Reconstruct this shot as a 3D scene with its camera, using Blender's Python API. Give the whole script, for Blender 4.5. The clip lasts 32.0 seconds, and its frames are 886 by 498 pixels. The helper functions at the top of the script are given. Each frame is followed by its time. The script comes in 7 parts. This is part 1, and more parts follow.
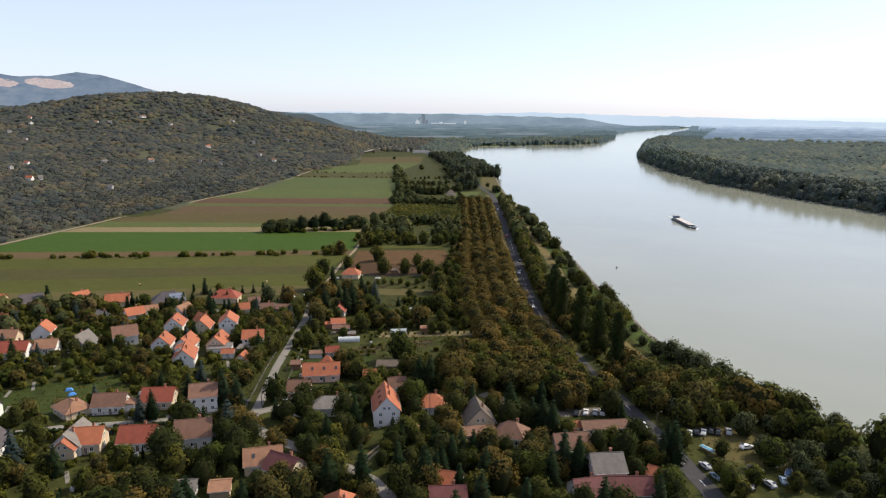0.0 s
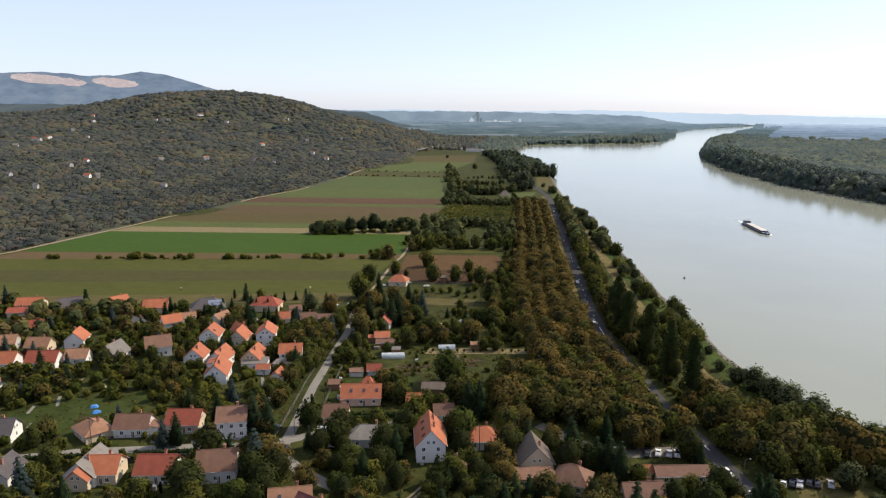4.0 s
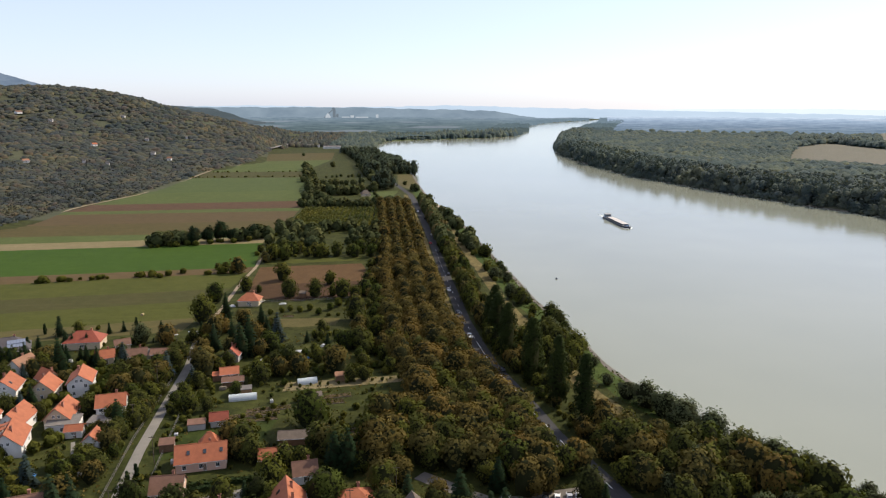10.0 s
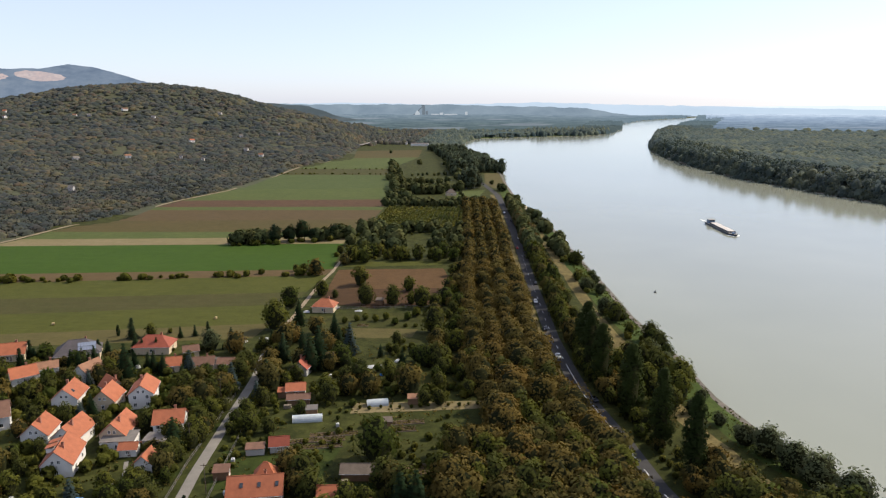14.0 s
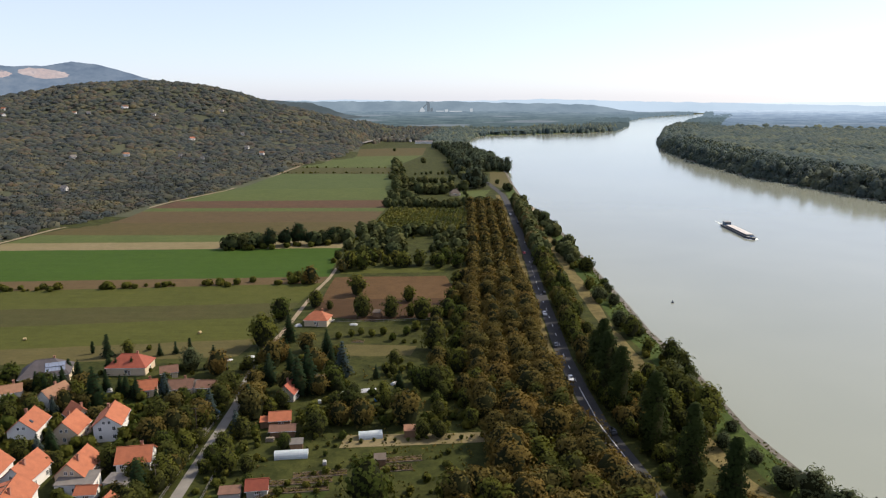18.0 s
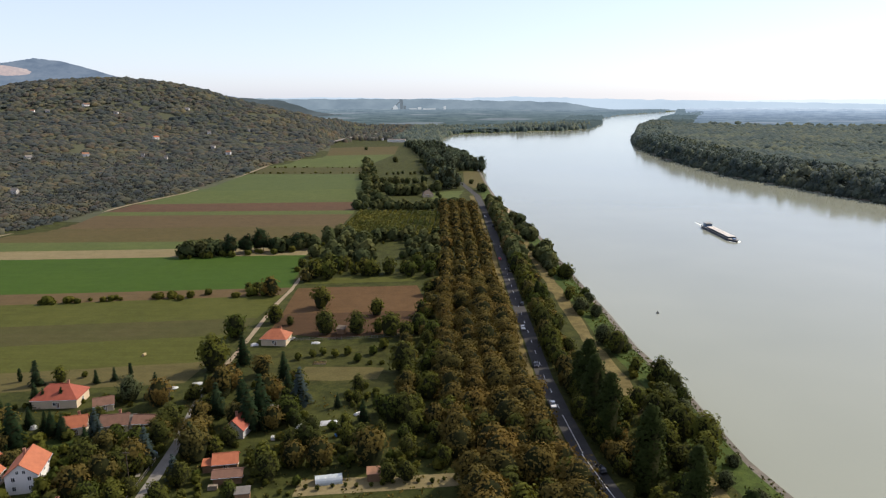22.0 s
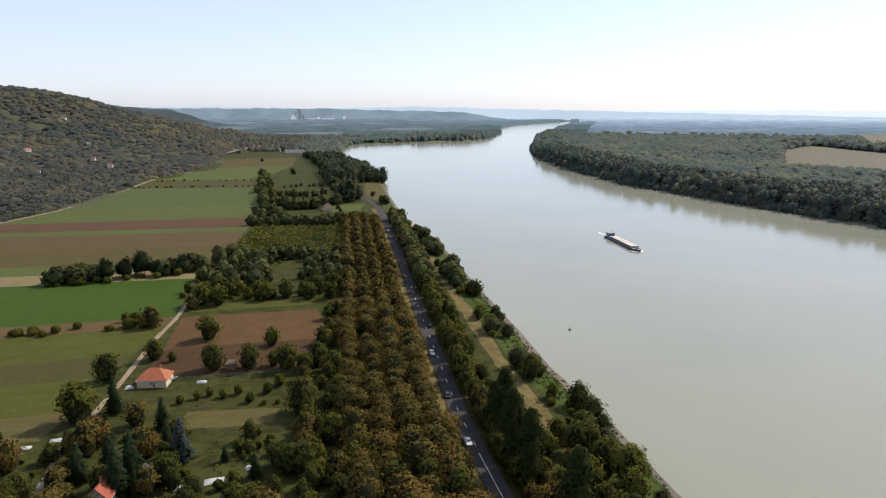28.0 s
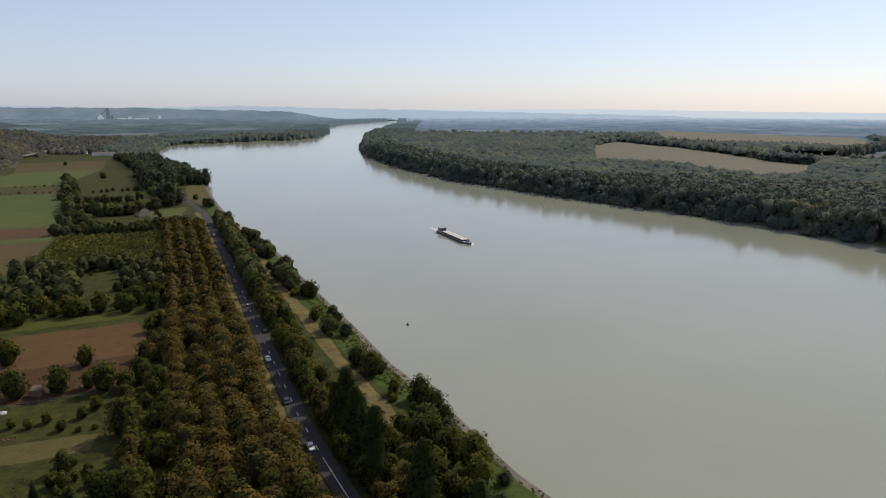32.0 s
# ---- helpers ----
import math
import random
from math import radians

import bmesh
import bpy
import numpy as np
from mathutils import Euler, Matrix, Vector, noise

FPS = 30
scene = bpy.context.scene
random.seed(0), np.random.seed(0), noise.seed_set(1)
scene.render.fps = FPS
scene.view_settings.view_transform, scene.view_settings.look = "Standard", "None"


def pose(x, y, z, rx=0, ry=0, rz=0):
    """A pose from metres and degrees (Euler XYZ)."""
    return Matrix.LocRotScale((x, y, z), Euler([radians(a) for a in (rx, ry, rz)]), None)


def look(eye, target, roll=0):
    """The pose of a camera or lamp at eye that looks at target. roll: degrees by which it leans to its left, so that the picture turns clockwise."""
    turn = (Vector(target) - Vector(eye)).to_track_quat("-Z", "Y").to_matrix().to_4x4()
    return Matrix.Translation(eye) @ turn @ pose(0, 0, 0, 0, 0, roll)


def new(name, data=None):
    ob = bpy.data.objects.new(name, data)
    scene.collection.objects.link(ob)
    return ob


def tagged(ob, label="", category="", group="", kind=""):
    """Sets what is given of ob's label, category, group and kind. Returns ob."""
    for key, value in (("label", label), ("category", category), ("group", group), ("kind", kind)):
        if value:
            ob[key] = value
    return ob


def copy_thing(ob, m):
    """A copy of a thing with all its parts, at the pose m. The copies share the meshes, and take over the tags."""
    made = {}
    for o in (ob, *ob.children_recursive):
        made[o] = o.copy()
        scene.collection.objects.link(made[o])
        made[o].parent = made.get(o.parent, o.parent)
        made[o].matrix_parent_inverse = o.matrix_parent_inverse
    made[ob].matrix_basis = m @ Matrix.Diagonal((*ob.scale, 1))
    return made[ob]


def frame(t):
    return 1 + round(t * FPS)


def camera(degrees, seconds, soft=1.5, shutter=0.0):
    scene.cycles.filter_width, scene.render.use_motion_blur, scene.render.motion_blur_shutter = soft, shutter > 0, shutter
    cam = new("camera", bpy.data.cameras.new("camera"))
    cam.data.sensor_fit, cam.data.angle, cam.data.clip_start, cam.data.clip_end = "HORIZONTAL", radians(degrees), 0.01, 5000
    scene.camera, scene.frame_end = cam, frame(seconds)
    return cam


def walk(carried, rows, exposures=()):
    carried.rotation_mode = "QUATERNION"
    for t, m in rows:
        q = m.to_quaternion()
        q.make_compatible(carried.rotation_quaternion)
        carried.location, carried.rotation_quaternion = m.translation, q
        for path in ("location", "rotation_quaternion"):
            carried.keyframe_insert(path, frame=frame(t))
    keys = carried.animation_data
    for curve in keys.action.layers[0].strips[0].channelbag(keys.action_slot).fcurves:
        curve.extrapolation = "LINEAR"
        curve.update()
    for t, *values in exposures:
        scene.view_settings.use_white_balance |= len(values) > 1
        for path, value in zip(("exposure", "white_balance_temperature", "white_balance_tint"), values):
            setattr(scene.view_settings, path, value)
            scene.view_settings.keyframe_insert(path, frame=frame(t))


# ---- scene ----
cam = camera(64.8, 32.0, soft=1.2)
PATH = [
    (0, (3.563, -6.590, 98.349), (3.411, -4.339, 97.899), 0.3),
    (0.5, (3.509, -3.649, 98.266), (3.355, -1.398, 97.818), 0.2),
    (1, (3.366, -0.491, 98.297), (3.210, 1.759, 97.848), 0.2),
    (1.5, (2.874, 2.693, 98.218), (2.715, 4.944, 97.768), 0.2),
    (2, (2.607, 6.216, 98.164), (2.316, 8.452, 97.712), 0.3),
    (2.5, (2.315, 9.601, 98.037), (1.999, 11.833, 97.584), 0.3),
    (3, (2.011, 12.684, 97.983), (1.689, 14.917, 97.529), 0.2),
    (3.5, (1.732, 15.837, 98.105), (1.409, 18.068, 97.649), 0.2),
    (5.5, (0.316, 28.535, 97.835), (-0.013, 30.765, 97.376), 0.1),
    (6, (-0.139, 31.587, 97.799), (-0.471, 33.816, 97.338), 0.1),
    (6.5, (-0.424, 34.547, 97.728), (-0.750, 36.777, 97.267), 0.1),
    (7, (-0.822, 37.530, 97.688), (-1.137, 39.761, 97.226), 0.1),
    (7.5, (-1.091, 40.540, 97.730), (-1.408, 42.771, 97.266), 0.1),
    (8, (-1.079, 43.422, 97.634), (-1.400, 45.652, 97.169), -0.0),
    (8.5, (-0.519, 46.363, 97.668), (-0.680, 48.611, 97.203), 0.2),
    (9, (-1.566, 48.919, 97.694), (-1.479, 51.169, 97.227), 0.1),
    (9.5, (-1.534, 51.857, 97.696), (-1.410, 54.106, 97.228), 0.0),
    (10, (-1.197, 54.969, 97.688), (-1.071, 57.217, 97.218), -0.0),
    (10.5, (-0.839, 58.170, 97.600), (-0.716, 60.419, 97.129), -0.0),
    (11, (-0.636, 61.417, 97.543), (-0.514, 63.665, 97.070), -0.0),
    (11.5, (-0.473, 64.658, 97.554), (-0.354, 66.905, 97.081), -0.0),
    (12, (-0.161, 67.664, 97.498), (-0.045, 69.912, 97.024), -0.1),
    (12.5, (-0.263, 70.822, 97.376), (-0.151, 73.069, 96.901), -0.0),
    (13, (-0.944, 74.114, 97.239), (-0.903, 76.365, 96.762), -0.1),
    (13.5, (-0.296, 78.027, 97.061), (-0.427, 80.273, 96.584), -0.1),
    (14, (-0.259, 81.395, 96.910), (-0.416, 83.638, 96.432), -0.1),
    (14.5, (-0.114, 84.510, 96.950), (-0.276, 86.754, 96.470), -0.2),
    (16.5, (-0.181, 96.851, 97.002), (-0.348, 99.093, 96.518), -0.2),
    (17, (-0.351, 99.869, 96.956), (-0.521, 102.111, 96.472), -0.2),
    (17.5, (-0.545, 102.873, 97.014), (-0.716, 105.115, 96.528), -0.2),
    (18, (-0.529, 105.714, 97.029), (-0.703, 107.954, 96.541), -0.2),
    (18.5, (-0.368, 108.663, 97.019), (-0.478, 110.908, 96.530), -0.2),
    (19, (-0.455, 111.578, 97.090), (-0.532, 113.824, 96.599), -0.3),
    (19.5, (-0.542, 114.703, 97.119), (-0.615, 116.949, 96.626), -0.2),
    (20, (-0.568, 117.951, 96.966), (-0.644, 120.196, 96.473), -0.2),
    (20.5, (-0.425, 121.385, 96.953), (-0.505, 123.631, 96.460), -0.2),
    (21, (-0.361, 124.508, 96.959), (-0.443, 126.753, 96.465), -0.2),
    (21.5, (-0.329, 127.624, 96.929), (-0.416, 129.868, 96.434), -0.3),
    (22, (-0.290, 130.471, 96.968), (-0.381, 132.716, 96.472), -0.2),
    (22.5, (-0.331, 133.229, 97.055), (-0.427, 135.473, 96.560), -0.2),
    (23, (-0.283, 136.094, 97.066), (-0.384, 138.338, 96.569), -0.2),
    (23.5, (-0.419, 139.098, 97.069), (-0.524, 141.342, 96.572), -0.2),
    (24, (-0.466, 142.349, 96.984), (-0.576, 144.593, 96.487), -0.2),
    (24.5, (-0.339, 145.455, 96.981), (-0.455, 147.698, 96.484), -0.2),
    (26.5, (-0.309, 152.130, 96.583), (-0.499, 154.375, 96.116), -0.1),
    (27, (0.082, 152.813, 96.490), (-0.132, 155.056, 96.024), -0.1),
    (27.5, (1.044, 152.381, 96.570), (1.052, 154.634, 96.105), -0.0),
    (28, (-0.024, 151.854, 96.829), (0.202, 154.095, 96.363), -0.0),
    (28.5, (-0.432, 151.765, 96.868), (-0.189, 154.006, 96.403), 0.1),
    (29, (-0.371, 152.016, 96.783), (-0.141, 154.256, 96.317), 0.0),
    (29.5, (0.424, 152.147, 96.531), (0.677, 154.385, 96.066), 0.1),
    (30, (0.066, 152.841, 96.081), (0.759, 154.984, 95.617), 0.1),
    (30.5, (-0.501, 153.349, 95.810), (0.265, 155.467, 95.345), 0.2),
    (31, (-0.576, 153.709, 95.595), (0.192, 155.827, 95.129), 0.1),
    (31.5, (-0.420, 154.153, 95.526), (0.338, 156.273, 95.059), 0.1),
    (32, (0.241, 154.352, 95.405), (0.997, 156.474, 94.938), 0.1),
]
walk(cam, [(t, look(eye, target, roll)) for t, eye, target, roll in PATH],
     exposures=[(0, 0.49), (24.0, 0.47), (26.5, 0.45), (29.0, 0.4), (30.2, 0.2), (31.0, 0.08), (32.0, -0.09)])

# ---- world, sun, exposure ----
SUN_AZ, SUN_EL = 60.0, 41.5
world = bpy.data.worlds.new("sky")
world.use_nodes = True
scene.world = world
wt = world.node_tree
sky = wt.nodes.new("ShaderNodeTexSky")
sky.sky_type = "NISHITA"
sky.sun_disc = False
sky.sun_elevation = radians(SUN_EL)
sky.sun_rotation = radians(SUN_AZ)
sky.altitude = 600
sky.air_density = 0.9
sky.dust_density = 1.2
sky.ozone_density = 3.5
tint = wt.nodes.new("ShaderNodeMix")
tint.data_type = "RGBA"
tint.inputs[0].default_value = 0.5
tint.inputs[7].default_value = (5.2, 5.3, 6.4, 1)  # an even milky haze over the whole sky
wt.links.new(sky.outputs[0], tint.inputs[6])
wt.links.new(tint.outputs[2], wt.nodes["Background"].inputs[0])
wt.nodes["Background"].inputs[1].default_value = 0.132
sun_data = bpy.data.lights.new("sun", "SUN")
sun_data.energy, sun_data.angle, sun_data.color = 4.2, radians(0.53), (1.0, 0.88, 0.72)
sun = new("sun", sun_data)
sun_dir = Vector((math.sin(radians(SUN_AZ)) * math.cos(radians(SUN_EL)), math.cos(radians(SUN_AZ)) * math.cos(radians(SUN_EL)), math.sin(radians(SUN_EL))))
sun.matrix_world = look((0, 0, 300), Vector((0, 0, 300)) - sun_dir)


# ---- materials ----
class Mat:
    """A small builder of node materials."""

    def __init__(self, name, rough=0.8, metal=0.0, spec=0.3):
        self.m = bpy.data.materials.new(name)
        self.m.use_nodes = True
        self.t = self.m.node_tree
        self.b = self.t.nodes["Principled BSDF"]
        self.b.inputs["Roughness"].default_value = rough
        self.b.inputs["Metallic"].default_value = metal
        self.b.inputs["Specular IOR Level"].default_value = spec

    def node(self, kind, **inputs):
        n = self.t.nodes.new(kind)
        for k, v in inputs.items():
            n.inputs[k.replace("_", " ")].default_value = v
        return n

    def link(self, a, b):
        self.t.links.new(a, b)

    def coords(self, scale=(1, 1, 1), turn=0.0, space="Object"):
        c = self.t.nodes.new("ShaderNodeTexCoord")
        mp = self.t.nodes.new("ShaderNodeMapping")
        mp.inputs["Scale"].default_value = scale
        mp.inputs["Rotation"].default_value = (0, 0, turn)
        self.link(c.outputs[space], mp.inputs[0])
        return mp.outputs[0]

    def noise(self, vec, scale, detail=4.0, rough=0.6):
        n = self.node("ShaderNodeTexNoise", Scale=scale, Detail=detail, Roughness=rough)
        self.link(vec, n.inputs["Vector"])
        return n.outputs["Fac"]

    def ramp(self, fac, stops):
        r = self.t.nodes.new("ShaderNodeValToRGB")
        e = r.color_ramp.elements
        while len(e) < len(stops):
            e.new(0.5)
        for i, (p, c) in enumerate(stops):
            e[i].position, e[i].color = p, (*c, 1)
        self.link(fac, r.inputs[0])
        return r.outputs[0]

    def mix(self, fac, a, b, mode="MIX"):
        n = self.t.nodes.new("ShaderNodeMix")
        n.data_type, n.blend_type = "RGBA", mode
        for sock, v in ((n.inputs[0], fac), (n.inputs[6], a), (n.inputs[7], b)):
            if isinstance(v, bpy.types.NodeSocket):
                self.link(v, sock)
            elif isinstance(v, tuple):
                sock.default_value = (*v, 1)
            else:
                sock.default_value = v
        return n.outputs[2]

    def color(self, sock):
        self.link(sock, self.b.inputs["Base Color"])
        return self

    def bump(self, fac, strength=0.4, distance=0.1):
        n = self.node("ShaderNodeBump", Strength=strength, Distance=distance)
        self.link(fac, n.inputs["Height"])
        self.link(n.outputs[0], self.b.inputs["Normal"])
        return self

    def glow(self, sock, strength):
        self.link(sock, self.b.inputs["Emission Color"])
        self.b.inputs["Emission Strength"].default_value = strength
        return self


def plain(name, col, rough=0.7, var=0.25, scale=1.5, metal=0.0, spec=0.3, per_object=0.0):
    """A painted, plastered or metal surface with stains at two scales."""
    m = Mat(name, rough, metal, spec)
    v = m.coords()
    big, small = m.noise(v, scale * 0.3, 3), m.noise(v, scale * 5, 5)
    lo, hi = tuple(c * (1 - var) for c in col), tuple(min(1, c * (1 + var * 0.6)) for c in col)
    c = m.mix(0.35, m.ramp(big, [(0.3, lo), (0.7, hi)]), m.ramp(small, [(0.3, lo), (0.7, hi)]))
    if per_object:
        info = m.t.nodes.new("ShaderNodeObjectInfo")
        c = m.mix(1.0, c, m.ramp(info.outputs["Random"], [(0, (1 - per_object,) * 3), (1, (1 + per_object,) * 3)]), "MULTIPLY")
    m.color(c).bump(small, 0.15, 0.03)
    return m.m


def field(name, a, b, row=0.5, turn=0.17, streak=0.3, weeds=0.16, wild=0.25):
    """A field: long streaks along its tractor rows, patches across."""
    m = Mat(name, 0.95, 0, 0.1)
    rows = m.noise(m.coords((0.02, row, 1), -turn), 1.0, 4, 0.7)
    patch = m.noise(m.coords(), 0.03, 4, 0.6)
    fine = m.noise(m.coords(), 1.2, 5, 0.8)
    c = m.mix(streak + 0.25, m.ramp(patch, [(0.3, a), (0.7, b)]), m.ramp(rows, [(0.35, a), (0.65, b)]))
    dark = tuple(x * 0.6 for x in a)
    tuft = m.noise(m.coords(), weeds, 5, 0.75)
    c = m.mix(m.ramp(tuft, [(0.4, (wild,) * 3), (0.56, (0, 0, 0))]), c, tuple(x * 0.5 for x in a))
    c = m.mix(m.ramp(tuft, [(0.58, (0, 0, 0)), (0.75, (wild * 0.8,) * 3)]), c, (min(1, b[0] * 1.5), b[1] * 1.25, b[2] * 1.3))
    c = m.mix(m.ramp(fine, [(0.35, (0.5,) * 3), (0.6, (0, 0, 0))]), c, dark)
    m.color(c).bump(fine, 0.5, 0.2)
    return m.m


def foliage(name, stops, per="object", rough=0.9, sift=0.16, ragged=0.0, deep=0.3, sheen=0.0):
    """Leaves: a hue for each crown, lighter and darker patches within it, and light that sifts through them."""
    m = Mat(name, rough, 0, 0.04)
    # bluish sheen imitates a veil of air haze over distant leaves
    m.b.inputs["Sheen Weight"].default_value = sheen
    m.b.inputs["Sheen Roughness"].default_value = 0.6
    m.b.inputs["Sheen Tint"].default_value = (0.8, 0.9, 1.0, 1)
    if per == "object":
        pick = m.t.nodes.new("ShaderNodeObjectInfo").outputs["Random"]
    else:
        pick = m.t.nodes.new("ShaderNodeNewGeometry").outputs["Random Per Island"]
    n = len(stops) - 1
    hue = m.ramp(pick, [(i / n, c) for i, c in enumerate(stops)])
    v = m.coords()
    patch, fine = m.noise(v, 0.45, 3), m.noise(v, 2.5, 4)
    shade = m.mix(0.5, m.ramp(patch, [(0.3, (0.75,) * 3), (0.7, (1.25,) * 3)]), m.ramp(fine, [(0.3, (0.78,) * 3), (0.7, (1.2,) * 3)]))
    col = m.mix(1.0, hue, shade, "MULTIPLY")
    if per == "island":
        stand = m.noise(v, 0.012, 4, 0.6)
        col = m.mix(1.0, col, m.ramp(stand, [(0.32, (0.72, 0.82, 0.86)), (0.5, (1, 1, 1)), (0.68, (1.45, 1.3, 1.0))]), "MULTIPLY")
        clump = m.noise(v, 0.045, 3, 0.6)
        col = m.mix(1.0, col, m.ramp(clump, [(0.35, (0.62, 0.7, 0.8)), (0.5, (1, 1, 1)), (0.68, (1.3, 1.22, 1.05))]), "MULTIPLY")
    m.color(col).bump(fine if deep < 1 else m.noise(v, 0.8, 4, 0.7), 0.35 if deep < 1 else 1.0, deep)
    through_leaf = m.t.nodes.new("ShaderNodeBsdfTranslucent")
    m.link(m.mix(1.0, col, (1.3, 1.2, 0.7), "MULTIPLY"), through_leaf.inputs["Color"])
    both = m.t.nodes.new("ShaderNodeMixShader")
    both.inputs[0].default_value = sift
    m.link(m.b.outputs[0], both.inputs[1])
    m.link(through_leaf.outputs[0], both.inputs[2])
    last = both.outputs[0]
    if ragged:
        # sprays of leaves: each face is broken up by gaps
        hole = m.t.nodes.new("ShaderNodeBsdfTransparent")
        gaps = m.t.nodes.new("ShaderNodeMath")
        gaps.operation = "GREATER_THAN"
        gaps.inputs[1].default_value = ragged
        m.link(m.noise(v, 5.5, 2, 0.75), gaps.inputs[0])
        cut = m.t.nodes.new("ShaderNodeMixShader")
        m.link(gaps.outputs[0], cut.inputs[0])
        m.link(hole.outputs[0], cut.inputs[1])
        m.link(last, cut.inputs[2])
        last = cut.outputs[0]
    m.link(last, m.t.nodes["Material Output"].inputs["Surface"])
    return m.m


GRASS = field("grass_meadow", (0.0330, 0.0400, 0.0090), (0.0590, 0.0610, 0.0150), 0.15, 0, 0.0, wild=0.8)
LAWN = field("grass_lawn", (0.0290, 0.0430, 0.0085), (0.0450, 0.0570, 0.0120), 0.3, 0, 0.1, wild=0.7)
BANK_GREEN = field("grass_bank", (0.0374, 0.0612, 0.0122), (0.0673, 0.0884, 0.0184), 0.3, 0, 0.0, wild=0.7)
DRY = field("grass_dry", (0.12, 0.095, 0.035), (0.18, 0.145, 0.06), 0.3, 0, 0.0, wild=0.7)
STONE = field("shore_stones", (0.0868, 0.0780, 0.0600), (0.2108, 0.1860, 0.1560), 0.6, 0, 0.0)
BED = field("river_bed", (0.080, 0.075, 0.050), (0.120, 0.110, 0.080), 0.2, 0, 0.0)
WOOD_FLOOR = field("forest_floor", (0.055, 0.062, 0.036), (0.092, 0.092, 0.052), 0.2, 0, 0.0)
SAND = field("sand", (0.340, 0.280, 0.190), (0.450, 0.380, 0.270), 0.3, 0, 0.0)
F_STUBBLE = field("field_stubble", (0.0754, 0.0646, 0.0231), (0.1005, 0.0861, 0.0309), 0.4)
F_YGREEN = field("field_yellow_green", (0.0508, 0.0572, 0.0107), (0.0752, 0.0775, 0.0160), 0.35)
F_BGREEN = field("field_brown_green", (0.0471, 0.0505, 0.0142), (0.0685, 0.0579, 0.0218), 0.3)
F_BROWN = field("field_brown", (0.0836, 0.0581, 0.0264), (0.1100, 0.0748, 0.0352), 0.4)
F_GREEN = field("field_green_crop", (0.0314, 0.0639, 0.0075), (0.0454, 0.0807, 0.0099), 0.2)
F_TAN = field("field_tan", (0.159, 0.13, 0.0612), (0.1955, 0.159, 0.0867), 0.4)
F_OLIVE = field("field_olive", (0.0656, 0.0559, 0.0194), (0.0878, 0.0653, 0.0253), 0.25)
F_DARK = field("field_dark_soil", (0.0688, 0.0419, 0.0239), (0.1010, 0.0571, 0.0329), 0.4)
F_PALE = field("field_pale_green", (0.0596, 0.0783, 0.0222), (0.0859, 0.1020, 0.0305), 0.3)
# harvested far field, its colour dulled by painted haze
F_HAZY = field("field_harvested_hazed", (0.125, 0.118, 0.088), (0.152, 0.142, 0.104), 0.05)
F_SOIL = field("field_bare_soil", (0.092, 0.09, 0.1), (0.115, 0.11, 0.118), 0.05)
F_RUST = field("field_dull_brown", (0.0720, 0.0520, 0.0240), (0.0980, 0.0690, 0.0330), 0.3)
F_GRASS2 = field("field_mid_green", (0.0560, 0.0760, 0.0240), (0.0760, 0.0940, 0.0300), 0.3)
PLOT = field("grass_orchard_plot", (0.0350, 0.0400, 0.0095), (0.0590, 0.0580, 0.0140), 0.3, 0, 0.0, wild=0.8)
PLOUGH = field("ploughed_soil", (0.0774, 0.0458, 0.0194), (0.1074, 0.0616, 0.0264), 0.7, 0.1)
PLOUGH_DARK = field("ploughed_soil_dark", (0.0528, 0.0299, 0.0141), (0.0704, 0.0405, 0.0194), 0.7, 0.1)


def asphalt(name, a, b):
    m = Mat(name, 0.9, 0, 0.08)
    v = m.coords()
    big, fine = m.noise(v, 0.25, 5, 0.7), m.noise(v, 9, 3)
    c = m.mix(0.3, m.ramp(big, [(0.35, a), (0.7, b)]), m.ramp(fine, [(0.3, a), (0.7, b)]))
    m.color(c).bump(fine, 0.2, 0.02)
    return m.m


ASPHALT = asphalt("asphalt", (0.0400, 0.0395, 0.0400), (0.0640, 0.0620, 0.0610))
LANE = asphalt("pale_lane", (0.15, 0.14, 0.122), (0.22, 0.204, 0.176))
DIRT = asphalt("dirt_track", (0.17, 0.135, 0.09), (0.29, 0.23, 0.16))
GRAVEL = asphalt("gravel", (0.1080, 0.0980, 0.0850), (0.1584, 0.1400, 0.1190))
PAINT = plain("road_paint", (0.75, 0.75, 0.73), 0.6, 0.2, 3)


def water_material():
    m = Mat("river_water", 0.11, 0, 0.5)
    v = m.coords()
    murk = m.noise(v, 0.006, 3, 0.6)
    m.color(m.ramp(murk, [(0.3, (0.212, 0.224, 0.172)), (0.7, (0.25, 0.26, 0.2))]))
    m.b.inputs["IOR"].default_value = 1.33
    swell = m.noise(m.coords((0.25, 0.1, 1), 0.3), 1.0, 4, 0.6)
    ripple = m.noise(m.coords((1, 0.6, 1), 0.5), 1.1, 3, 0.6)
    calm = m.noise(m.coords((1, 0.35, 1)), 0.012, 3, 0.6)
    both = m.mix(0.45, swell, ripple)
    n = m.node("ShaderNodeBump", Distance=0.25)
    m.link(m.ramp(calm, [(0.35, (0.05,) * 3), (0.65, (0.2,) * 3)]), n.inputs["Strength"])
    m.link(both, n.inputs["Height"])
    m.link(n.outputs[0], m.b.inputs["Normal"])
    return m.m


